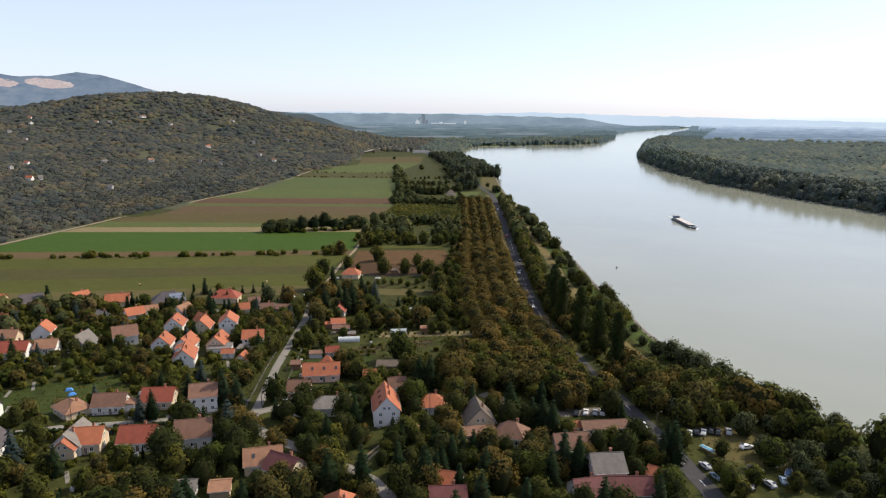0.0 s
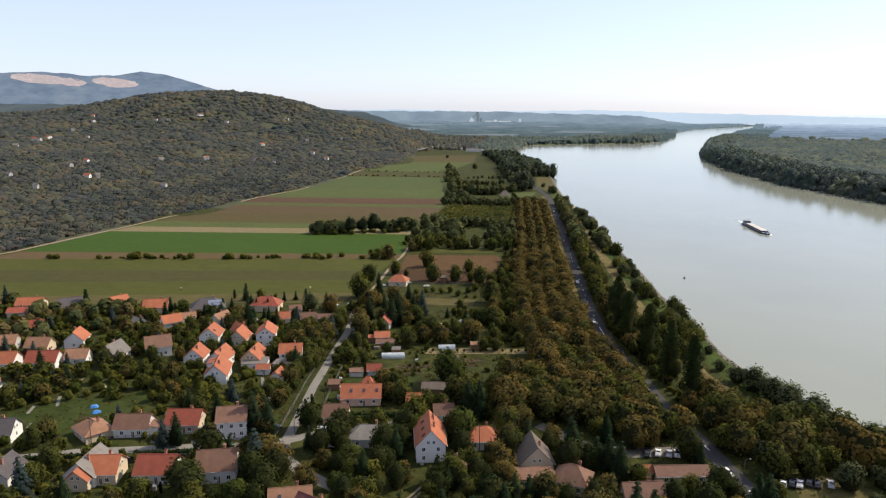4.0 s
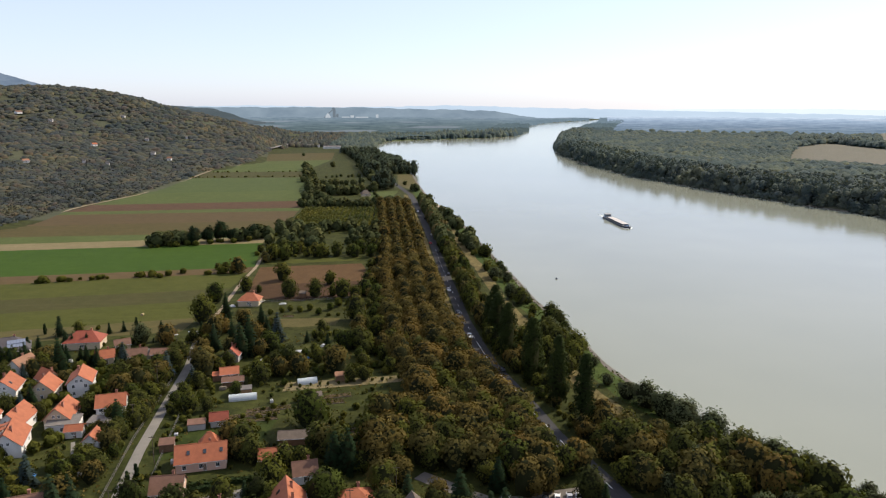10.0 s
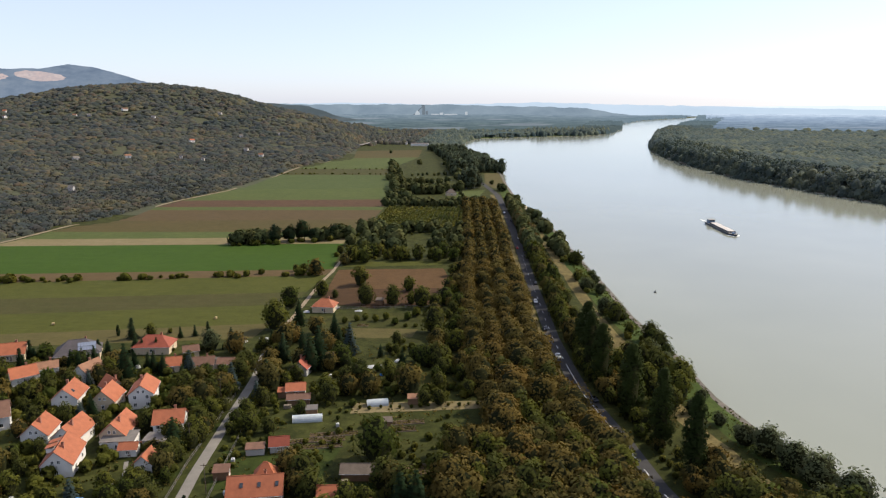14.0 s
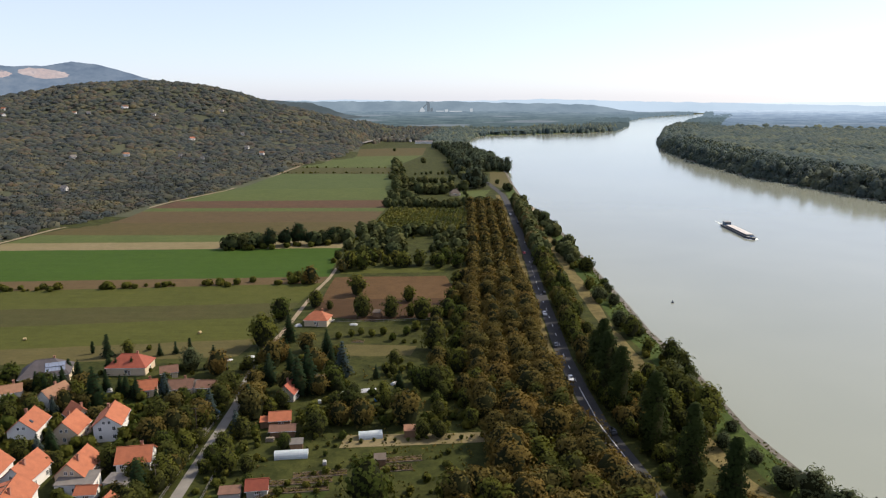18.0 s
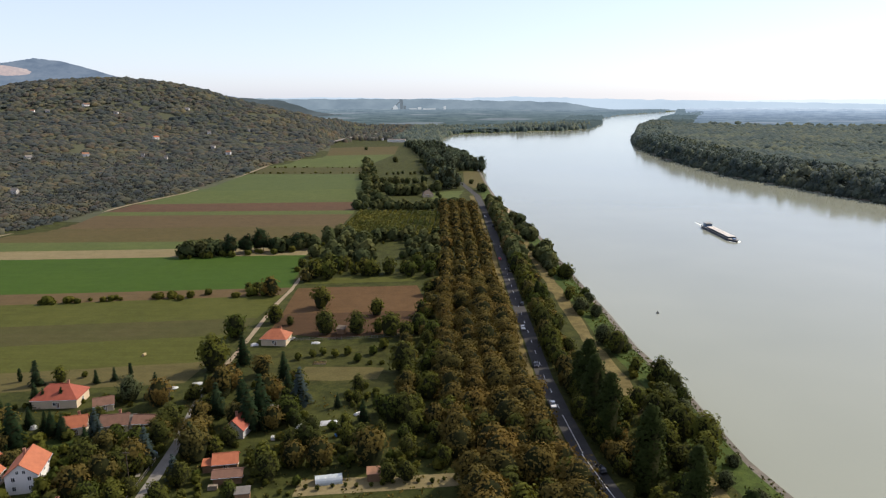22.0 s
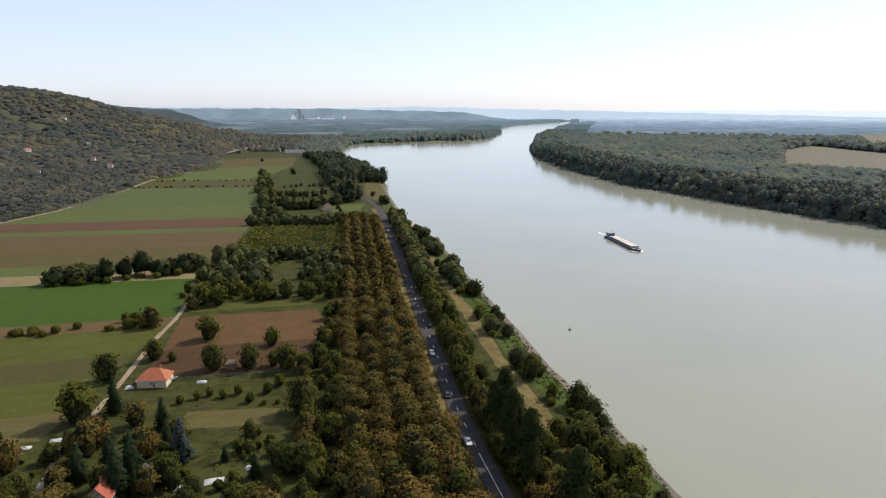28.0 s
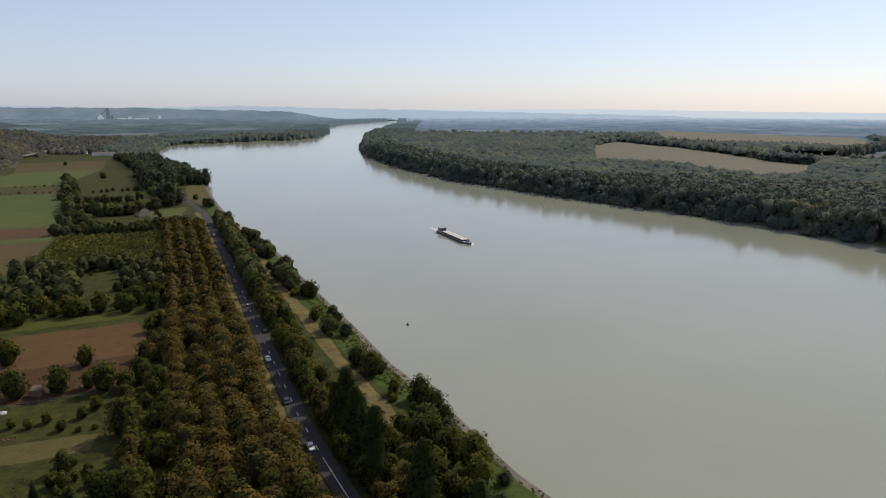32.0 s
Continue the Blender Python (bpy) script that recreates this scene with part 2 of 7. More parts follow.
WATER = water_material()
# shade inside the crowns, painted as a near-black leaf colour
CORE = foliage("crown_shade", [(0.0110, 0.0130, 0.0045), (0.0150, 0.0160, 0.0055)], sift=0.0)
LEAF_GREEN = foliage("leaves_green", [(0.0366, 0.0483, 0.0093), (0.0482, 0.0597, 0.0117), (0.0751, 0.0779, 0.0138), (0.0482, 0.0531, 0.0131), (0.0888, 0.0835, 0.0152), (0.0580, 0.0665, 0.0131)], ragged=0.43)
LEAF_BROWN = foliage("leaves_turning", [(0.0805, 0.0633, 0.0172), (0.0989, 0.0701, 0.0184), (0.0736, 0.0633, 0.0184), (0.1104, 0.0746, 0.0196)], ragged=0.43)
LEAF_DARK = foliage("needles_dark", [(0.0110, 0.0221, 0.0095), (0.0158, 0.0284, 0.0110), (0.0205, 0.0332, 0.0158)], ragged=0.43)
LEAF_BLUE = foliage("needles_blue", [(0.0312, 0.0468, 0.0429), (0.039, 0.0546, 0.0507)], ragged=0.43)
LEAF_POPLAR = foliage("leaves_poplar", [(0.0200, 0.0290, 0.0080), (0.0270, 0.0360, 0.0090), (0.0230, 0.0320, 0.0090)], ragged=0.42, sift=0.12)
# green of the distant tall wood, paled and blued by painted haze
LEAF_GRAND = foliage("leaves_tall_trees_hazed", [(0.0580, 0.0760, 0.0500), (0.0700, 0.0880, 0.0530), (0.0640, 0.0800, 0.0530)], ragged=0.4)
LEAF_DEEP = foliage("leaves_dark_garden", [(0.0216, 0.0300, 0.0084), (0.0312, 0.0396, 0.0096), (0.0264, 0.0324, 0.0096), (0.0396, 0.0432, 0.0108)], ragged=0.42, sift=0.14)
# leaf colours for trees farther off, with haze mixed in: lighter and bluer
LEAF_FIELD = foliage("leaves_field_trees_hazed", [(0.0500, 0.0620, 0.0260), (0.0640, 0.0740, 0.0290), (0.0820, 0.0840, 0.0300), (0.0580, 0.0660, 0.0290)], ragged=0.42)
LEAF_ALLEY_FAR = foliage("leaves_alley_end_hazed", [(0.0900, 0.0740, 0.0300), (0.1020, 0.0780, 0.0310), (0.0860, 0.0760, 0.0310)], ragged=0.42)
LEAF_WILLOW = foliage("leaves_willow", [(0.0592, 0.0710, 0.0329), (0.0740, 0.0852, 0.0424), (0.0543, 0.0663, 0.0283)], ragged=0.43)
LEAF_YELLOW = foliage("leaves_yellow_green", [(0.0789, 0.0789, 0.0144), (0.1005, 0.0933, 0.0179)], ragged=0.43)
LEAF_RED = foliage("leaves_plum", [(0.0351, 0.0156, 0.0172), (0.039, 0.0195, 0.0172)], ragged=0.43)
# air haze worked into the distant woods' base colours as a blue-grey lift
WOODS = foliage("woods_hill_hazed", [(0.0371, 0.0442, 0.0424), (0.0512, 0.0565, 0.0424), (0.0415, 0.0460, 0.0451), (0.0707, 0.0689, 0.0433), (0.0636, 0.0539, 0.0433), (0.0460, 0.0539, 0.0415)], "island", deep=0.4, sheen=0.04)
WOODS_BANK = foliage("woods_floodplain_hazed", [(0.0510, 0.0710, 0.0630), (0.0630, 0.0820, 0.0660), (0.0560, 0.0760, 0.0670), (0.0790, 0.0920, 0.0640), (0.0530, 0.0710, 0.0650)], "island", deep=0.4, sheen=0.05)
WOODS_NEAR = foliage("woods_riverside_hazed", [(0.0480, 0.0640, 0.0570), (0.0600, 0.0760, 0.0590), (0.0530, 0.0680, 0.0610), (0.0800, 0.0890, 0.0570), (0.0500, 0.0640, 0.0580)], "island", deep=0.4, sheen=0.06)
ORCHARD = foliage("leaves_orchard", [(0.0900, 0.0960, 0.0240), (0.1120, 0.1120, 0.0280), (0.1020, 0.0940, 0.0260)], "island")
LEAF_WEED = foliage("weeds_leaves", [(0.0585, 0.0632, 0.0152), (0.0936, 0.0842, 0.0203), (0.1287, 0.0948, 0.0304), (0.0527, 0.0579, 0.0152)], "island")
LEAF_REED = foliage("bank_weed_leaves", [(0.04, 0.06, 0.013), (0.06, 0.08, 0.018), (0.085, 0.085, 0.025), (0.035, 0.05, 0.012)], "island")
BARK = plain("bark", (0.09, 0.07, 0.05), 0.9, 0.35, 3)


# ---- shapes ----
def ob_from(name, verts, faces, mats, parent=None, label="", idx=None, smooth=False):
    me = bpy.data.meshes.new(name)
    me.from_pydata(verts, [], faces)
    for mt in mats if isinstance(mats, (list, tuple)) else [mats]:
        me.materials.append(mt)
    if idx is not None:
        me.polygons.foreach_set("material_index", idx)
    if smooth:
        me.polygons.foreach_set("use_smooth", [True] * len(me.polygons))
    me.update()
    ob = new(name, me)
    ob.parent = parent
    if label:
        ob["label"] = label
    return ob


def part(name, bm, material, parent, label="", smooth=False):
    """Links a bmesh as one mesh object under a thing or a part."""
    me = bpy.data.meshes.new(name)
    bm.to_mesh(me)
    bm.free()
    me.materials.append(material)
    if smooth:
        me.polygons.foreach_set("use_smooth", [True] * len(me.polygons))
    ob = new(name, me)
    ob.parent = parent
    if label:
        ob["label"] = label
    return ob


def empty(name, m, label, category, group="", kind=""):
    ob = new(name)
    ob.empty_display_size = 0.5
    ob.matrix_basis = m
    return tagged(ob, label, category, group, kind)


def box(bm, x0, x1, y0, y1, z0, z1, bevel=0.0):
    ret = bmesh.ops.create_cube(bm, size=1.0, matrix=Matrix.LocRotScale(((x0 + x1) / 2, (y0 + y1) / 2, (z0 + z1) / 2), None, (x1 - x0, y1 - y0, z1 - z0)))
    if bevel:
        edges = list({e for v in ret["verts"] for e in v.link_edges})
        bmesh.ops.bevel(bm, geom=edges, offset=bevel, segments=2, profile=0.6, affect="EDGES")
    return bm


def tube(bm, a, b, r0, r1, n=8):
    a, b = Vector(a), Vector(b)
    m = Matrix.Translation((a + b) / 2) @ (b - a).to_track_quat("Z", "Y").to_matrix().to_4x4()
    bmesh.ops.create_cone(bm, cap_ends=True, segments=n, radius1=r0, radius2=r1, depth=(b - a).length, matrix=m)
    return bm


def prism(bm, pts, z0, z1):
    lo = [bm.verts.new((x, y, z0)) for x, y in pts]
    hi = [bm.verts.new((x, y, z1)) for x, y in pts]
    n = len(pts)
    bm.faces.new(hi)
    bm.faces.new(lo[::-1])
    for i in range(n):
        bm.faces.new((lo[i], lo[(i + 1) % n], hi[(i + 1) % n], hi[i]))
    bmesh.ops.recalc_face_normals(bm, faces=bm.faces)
    return bm


def curve_at(table, y):
    """The x of a line given as rows of (y, x)."""
    return float(np.interp(y, [r[0] for r in table], [r[1] for r in table]))


def ss(v):
    v = min(1.0, max(0.0, v))
    return v * v * (3 - 2 * v)


# ---- the lie of the land ----
SHORE_L = [(-400, 420), (0, 260), (115, 180), (207, 129), (224, 111), (238, 102), (269, 88.5), (311, 79), (355, 76), (402, 68.5), (439, 66.5), (481, 62.7), (550, 57), (627, 51.5), (698, 41), (772, 30),
           (908, 21), (1045, 15), (1300, -20), (1607, -74), (1861, -53), (1985, -20), (2010, 54), (2092, 190), (2100, 255), (2232, 349), (2602, 449), (3132, 544), (3668, 742), (4337, 1191), (4950, 1500)]
SHORE_R = [(-400, 640), (200, 500), (499, 450), (569, 437), (652, 425), (737, 394), (841, 361), (1010, 317), (1236, 304), (1502, 314), (1745, 364), (2051, 444), (3046, 773), (3515, 960), (4140, 1140), (4433, 1225), (4950, 1515)]
ROAD = [(-400, 120), (0, 85), (115, 68), (167, 62.7), (194, 57.4), (223, 50.1), (247, 43.1), (270, 39), (304, 31.5), (331, 28.5), (361, 25.9), (407, 24), (463, 21.5), (560, 18.4), (665, 13.8), (715, 12.0), (812, 5.8), (920, -12), (960, -22)]
FOOT = [(-400, -600), (200, -445), (384, -382), (441, -361), (487, -354), (518, -353), (550, -344), (605, -338), (660, -323), (748, -315), (831, -294), (969, -287), (1104, -290), (1259, -259), (1500, -275), (1900, -300), (2400, -320), (4950, -700)]
WATER_Z = -2.3


def shore_l(y):
    return curve_at(SHORE_L, y)


def shore_r(y):
    return curve_at(SHORE_R, y)


def road_x(y):
    return curve_at(ROAD, y)


def height(x, y):
    """The height of the ground."""
    a, b = shore_l(y), shore_r(y)
    if a - 0.01 < x < b + 0.01:
        return WATER_Z - 0.1 - 2.5 * min(1.0, min(x - a, b - x) / 15)
    if x >= b:
        return WATER_Z - 0.1 + 2.2 * ss((x - b) / 9) + 0.4 * noise.noise((x * 0.01, y * 0.01, 3))
    z = -2.4 * (1 - ss((a - x) / 17))
    d = curve_at(FOOT, y) - x
    if d > 0:
        hill = 58 * ss(d / 1150) * (1 - 0.6 * ss((y - 2100) / 1300)) * (0.35 + 0.65 * ss((y + 300) / 700))
        cone = 110 * math.exp(-(((x + 822) / 420) ** 2) - ((y - 1832) / 350) ** 2)
        rough = (noise.noise((x * 0.005, y * 0.005, 0)) * 9 + noise.noise((x * 0.015, y * 0.015, 5)) * 3.5) * ss(d / 150)
        z += (hill + cone) * ss(d / 60 + 0.15) + rough
    return z


def build_ground():
    ys = [-400, -200, -50] + list(np.arange(60, 700, 10.0)) + list(np.arange(700, 1300, 20.0)) + list(np.arange(1300, 2300, 35.0)) + list(np.arange(2300, 4951, 130.0))
    left = [3900, 3200, 2600, 2100, 1800] + [1700 - 50 * i for i in range(28)] + [300, 260, 220, 180, 150, 120, 100, 80, 64, 50, 40, 32, 26, 21, 17, 14, 11, 8.5, 6.5, 5, 3.5, 2, 1, 0]
    right = [0, 1.5, 3, 5, 7, 9, 12, 20, 40, 80, 140, 220, 320, 450, 600, 800, 1050, 1400, 1900, 2600, 3600]
    verts, faces, idx = [], [], []
    cols = len(left) + 4 + len(right)
    for y in ys:
        a, b = shore_l(y), shore_r(y)
        jag = 0.8 * noise.noise((y * 0.05, 1, 0)) + 0.6 * noise.noise((y * 0.2, 4, 0))
        xs = [a - o + (jag if o < 12 else 0) for o in left] + [a + (b - a) * f for f in (0.03, 0.1, 0.9, 0.97)] + [b + o - (jag if o < 5 else 0) for o in right]
        verts += [(x, y, height(x, y)) for x in xs]
    mats = [GRASS, WOOD_FLOOR, BANK_GREEN, STONE, BED]
    for r in range(len(ys) - 1):
        for c in range(cols - 1):
            k = r * cols + c
            faces.append((k, k + 1, k + cols + 1, k + cols))
            x, y = (verts[k][0] + verts[k + 1][0]) / 2, ys[r]
            off = shore_l(y) - x
            if c >= len(left) + 4:
                i = 3 if c < len(left) + 6 else 1
            elif c >= len(left) - 1:
                i = 4
            elif off < 5.6:
                i = 3
            elif off < 17:
                i = 2
            elif x < curve_at(FOOT, y) - 4:
                i = 1
            else:
                i = 0
            idx.append(i)
    ob = ob_from("ground", verts, faces, mats, idx=idx, smooth=True)
    tagged(ob, "grassy river plain with wooded hill and stony banks", "ground", kind="structure")
    wv, wf = [], []
    for y in ys:
        a, b = shore_l(y), shore_r(y)
        wv += [(a - 6, y, WATER_Z), (b + 6, y, WATER_Z)]
    for r in range(len(ys) - 1):
        wf.append((2 * r, 2 * r + 1, 2 * r + 3, 2 * r + 2))
    tagged(ob_from("river_water", wv, wf, WATER), "broad calm grey-green river reflecting a pale sky", "river", kind="structure")


build_ground()


def ribbon(name, pts, width, material, z, label, category, kind="structure", wave=0.0, parent=None):
    """A strip along a line of (x, y), with a real edge thickness."""
    fine = []
    for (x0, y0), (x1, y1) in zip(pts, pts[1:]):
        n = max(1, int(math.hypot(x1 - x0, y1 - y0) / 6))
        fine += [(x0 + (x1 - x0) * i / n, y0 + (y1 - y0) * i / n) for i in range(n)]
    fine.append(pts[-1])
    verts, faces = [], []
    for i, (x, y) in enumerate(fine):
        a, b = fine[max(0, i - 1)], fine[min(len(fine) - 1, i + 1)]
        dx, dy = b[0] - a[0], b[1] - a[1]
        n = math.hypot(dx, dy)
        w = width / 2 * (1 + wave * noise.noise((x * 0.2, y * 0.2, 7)))
        px, py = -dy / n * w, dx / n * w
        verts += [(x + px, y + py, z), (x - px, y - py, z), (x + px * 1.02, y + py * 1.02, z - 0.15), (x - px * 1.02, y - py * 1.02, z - 0.15)]
    for i in range(len(fine) - 1):
        k = 4 * i
        faces += [(k, k + 1, k + 5, k + 4), (k + 2, k, k + 4, k + 6), (k + 1, k + 3, k + 7, k + 5)]
    ob = ob_from(name, verts, faces, material, parent)
    if parent is None:
        tagged(ob, label, category, kind=kind)
    return ob


def patch(name, pts, material, z, label, ragged=1.2):
    """A flat field or lawn with a slightly ragged edge."""
    out = []
    for (x0, y0), (x1, y1) in zip(pts, pts[1:] + pts[:1]):
        n = max(1, int(math.hypot(x1 - x0, y1 - y0) / 7))
        for i in range(n):
            x, y = x0 + (x1 - x0) * i / n, y0 + (y1 - y0) * i / n
            out.append((x + ragged * noise.noise((x * 0.15, y * 0.15, 2)), y + ragged * noise.noise((x * 0.15, y * 0.15, 9))))
    bm = bmesh.new()
    bm.faces.new([bm.verts.new((x, y, z)) for x, y in out])
    bmesh.ops.triangulate(bm, faces=bm.faces)
    bmesh.ops.recalc_face_normals(bm, faces=bm.faces)
    if bm.faces[:] and bm.faces[0].normal.z < 0:
        bmesh.ops.reverse_faces(bm, faces=bm.faces)
    return tagged(part(name, bm, material, None), label, "field", kind="structure")


# fields between the hill foot and the river belt, from the village outwards
FIELD_R = [(330, -100), (490, -92), (560, -104), (640, -98), (728, -100), (772, -102), (866, -112), (1000, -132), (1100, -150), (1200, -150), (1330, -124), (1520, -142)]


def band(y_left, y_right, y2_left, y2_right, material, label, z):
    tilt = lambda yl, yr, x: yl + (yr - yl) * (x + 300) / 200
    xl0, xl1 = curve_at(FOOT, y_left) + 7, curve_at(FOOT, y2_left) + 7
    xr0, xr1 = curve_at(FIELD_R, y_right), curve_at(FIELD_R, y2_right)
    patch("field", [(xl0, tilt(y_left, y_right, xl0)), (xr0, tilt(y_left, y_right, xr0)), (xr1, tilt(y2_left, y2_right, xr1)), (xl1, tilt(y2_left, y2_right, xl1))], material, z, label, 0.7)


band(318, 352, 332, 372, F_STUBBLE, "pale stubble field beside the village gardens", 0.03)
band(332, 372, 363, 402, F_YGREEN, "yellow-green meadow field", 0.034)
band(363, 402, 394, 424, F_BGREEN, "brownish green grass field", 0.03)
band(394, 424, 427, 460, F_YGREEN, "green and yellow grass field with shrubs", 0.034)
band(427, 460, 449, 474, F_BROWN, "narrow brown soil field", 0.03)
band(449, 474, 530, 550, F_GREEN, "bright green crop field", 0.034)
band(530, 550, 554, 574, F_TAN, "narrow pale straw field strip", 0.03)
band(554, 574, 582, 594, F_PALE, "pale olive grass field", 0.034)
band(582, 594, 632, 650, F_OLIVE, "olive brown field", 0.03)
band(632, 650, 690, 702, F_RUST, "dull brown stubble field", 0.036)
band(690, 702, 708, 722, F_PALE, "narrow green strip between brown fields", 0.03)
band(708, 722, 752, 772, F_DARK, "dark brown ploughed field", 0.036)
band(752, 772, 838, 866, F_PALE, "pale green field", 0.03)
band(838, 866, 1000, 1004, F_GRASS2, "green meadow field", 0.034)
band(1000, 1004, 1084, 1090, F_BGREEN, "yellow-green meadow with scrub", 0.03)
band(1084, 1090, 1260, 1310, F_PALE, "pale green far meadow", 0.034)
band(1260, 1310, 1440, 1500, F_OLIVE, "olive far field", 0.03)
patch("field", [(-89, 474), (-28, 481), (-17.5, 436), (-27, 407), (-56, 399), (-84, 405)], PLOUGH, 0.05, "reddish brown ploughed plot beside the alley")
patch("field", [(-84, 430), (-30, 437), (-17.5, 434), (-27, 407), (-56, 399), (-84, 405)], PLOUGH_DARK, 0.056, "darker brown ploughed plot")
patch("field", [(-88, 482), (-30, 489), (-27, 500), (-86, 494)], F_YGREEN, 0.05, "grass strip beside the ploughed plot")
patch("field", [(-80, 352), (-28, 352), (-24, 394), (-80, 386)], PLOT, 0.05, "dry grass orchard plot")
patch("field", [(-62, 356), (-33, 357), (-31, 369), (-60, 368)], F_STUBBLE, 0.056, "mown yellow grass in the orchard plot", 2.0)
patch("field", [(-95, 607), (-85, 712), (-27, 719), (-24.5, 608)], GRASS, 0.05, "grassy orchard floor")
patch("lawn", [(-42, 232), (-5, 236), (-8, 270), (-40, 264)], PLOT, 0.05, "mown garden meadow")
patch("lawn", [(-72, 238), (-44, 240), (-42, 262), (-75, 258)], LAWN, 0.05, "green garden lawn")
patch("field", [(-44, 284), (0, 291), (-1, 297), (-44, 292)], F_TAN, 0.056, "bare garden soil strip", 0.4)
patch("lawn", [(-190, 182), (-132, 196), (-126, 226), (-160, 222)], LAWN, 0.05, "large green lawn behind the houses")
patch("field", [(62, 262), (76, 268), (72, 330), (60, 330)], BANK_GREEN, -0.02, "lush grass on the river bank")

patch("field", [(-10, 1036), (9, 1036), (15, 912), (4, 868), (-8, 905)], F_STUBBLE, 0.05, "dry mown grass at the road end", 1.5)
patch("lawn", [(-38, 792), (-12, 796), (-8, 850), (-40, 838)], F_PALE, 0.05, "green lawn beside the lone farmhouse", 1.5)

# roads and lanes
ribbon("road", [(road_x(y), y) for y in (-400, 0, 60, 115, 140, 167, 194, 223, 247, 270, 304, 331, 361, 407, 463, 560, 665, 715, 760, 812, 860, 920, 960)], 5.6, ASPHALT, 0.06, "grey asphalt road with worn white centre dashes", "road")
ribbon("road_verge", [(road_x(y) - 5.6, y) for y in (247, 270, 304, 331, 361, 407, 463, 560, 665, 715, 812)], 4.2, DRY, 0.03, "dry grass verge along the road", "verge", wave=0.4)
ribbon("lane", [(-72, 199), (-75, 223), (-78, 245), (-81, 279), (-83.5, 310), (-88, 335), (-90, 350)], 3.1, LANE, 0.056, "pale worn asphalt village lane", "road", wave=0.1)
ribbon("dirt_track", [(-90, 350), (-90.5, 394), (-91.5, 417), (-92.5, 444), (-91.7, 471), (-92.6, 490), (-91, 553), (-96, 640)], 1.9, DIRT, 0.052, "pale dirt field track", "track", wave=0.4)
ribbon("lane", [(-300, 140), (-200, 168), (-145, 182), (-130.5, 188), (-114, 192), (-98, 196), (-74, 201)], 4.0, LANE, 0.052, "pale asphalt village street", "road", wave=0.1)
ribbon("lane", [(-74, 203), (-60, 213.6), (-43, 220)], 4.0, LANE, 0.05, "pale gravel side lane", "road", wave=0.15)
ribbon("lane", [(-74, 198), (-61.7, 187), (-45.4, 177.5), (-34, 170), (-26.7, 164.7), (-21, 156.7), (-18, 120), (-20, 60)], 3.8, LANE, 0.048, "pale village lane", "road", wave=0.1)
for off in (-0.75, 0.75):
    ribbon("wheel_rut", [(-31.8 + off, 166), (-31.4 + off, 172), (-30 + off, 178), (-27.6 + off, 184), (-25.6 + off * 0.6, 188)], 0.62, DIRT, 0.05, "bare wheel rut of a grassy garden track", "track", wave=0.5)
ribbon("dirt_track", [(curve_at(FOOT, y) + 3, y) for y in (300, 384, 441, 487, 550, 605, 660, 748, 831, 969, 1104, 1259)], 3.2, DIRT, 0.05, "pale dirt track along the hill foot", "track", wave=0.5)
ribbon("dirt_track", [(-281, 1560), (-276, 1625), (-270, 1705), (-250, 1812), (-206, 1960)], 11, LANE, 5.0, "pale far road at the hill foot", "road", wave=0.2)
ribbon("lane", [(20, 210), (34, 213), (50, 216)], 6.0, GRAVEL, 0.046, "gravel parking strip beside the road", "parking", wave=0.15)
ribbon("lane", [(2, 226), (14, 216), (24, 209)], 4.5, GRAVEL, 0.044, "gravel yard lane", "road", wave=0.2)
patch("car_park", [(68, 186), (86, 178), (98, 190), (84, 206), (70, 206)], F_STUBBLE, 0.02, "dry grass clearing used for parking")
ribbon("shore_path", [(shore_l(y) * 0.52 + road_x(y) * 0.48, y) for y in (244, 262, 280, 300, 320, 340, 360, 400, 440, 481, 520, 560, 600, 660)], 6.0, DRY, 0.012, "dry grass path along the river bank", "path", wave=0.5)
ribbon("shore_sand", [(shore_l(y) - 3.5, y) for y in (690, 720, 740, 760)], 5, SAND, -1.75, "pale sandy beach patch at the water", "beach", wave=0.5)
lane_marks = empty("lane_marking", pose(0, 0, 0), "worn white dashed centre line on asphalt", "road marking", kind="structure")
for n, y in enumerate(np.arange(122, 520, 12.0)):
    length = 11.8 if 262 < y < 334 else 3.2
    dx = road_x(y + 1) - road_x(y)
    ang = math.atan2(-dx, 1)
    bm = box(bmesh.new(), -0.09, 0.09, -length / 2, length / 2, 0.062, 0.068)
    ob = part("dash", bm, PAINT, lane_marks)
    ob.matrix_basis = Matrix.Translation((road_x(y), y, 0)) @ Matrix.Rotation(ang, 4, "Z")

for a, b in (((-107, 190.5), (-101, 182)), ((-120, 186.5), (-117, 178)), ((-95, 201), (-96, 212)), ((-88, 202), (-86, 212)), ((-81, 196), (-78, 186))):
    ribbon("driveway", [a, b], 2.6, LANE, 0.044, "pale concrete driveway beside a house", "driveway", wave=0.15)


# ---- woods that nobody could count ----
rng = np.random.default_rng(11)


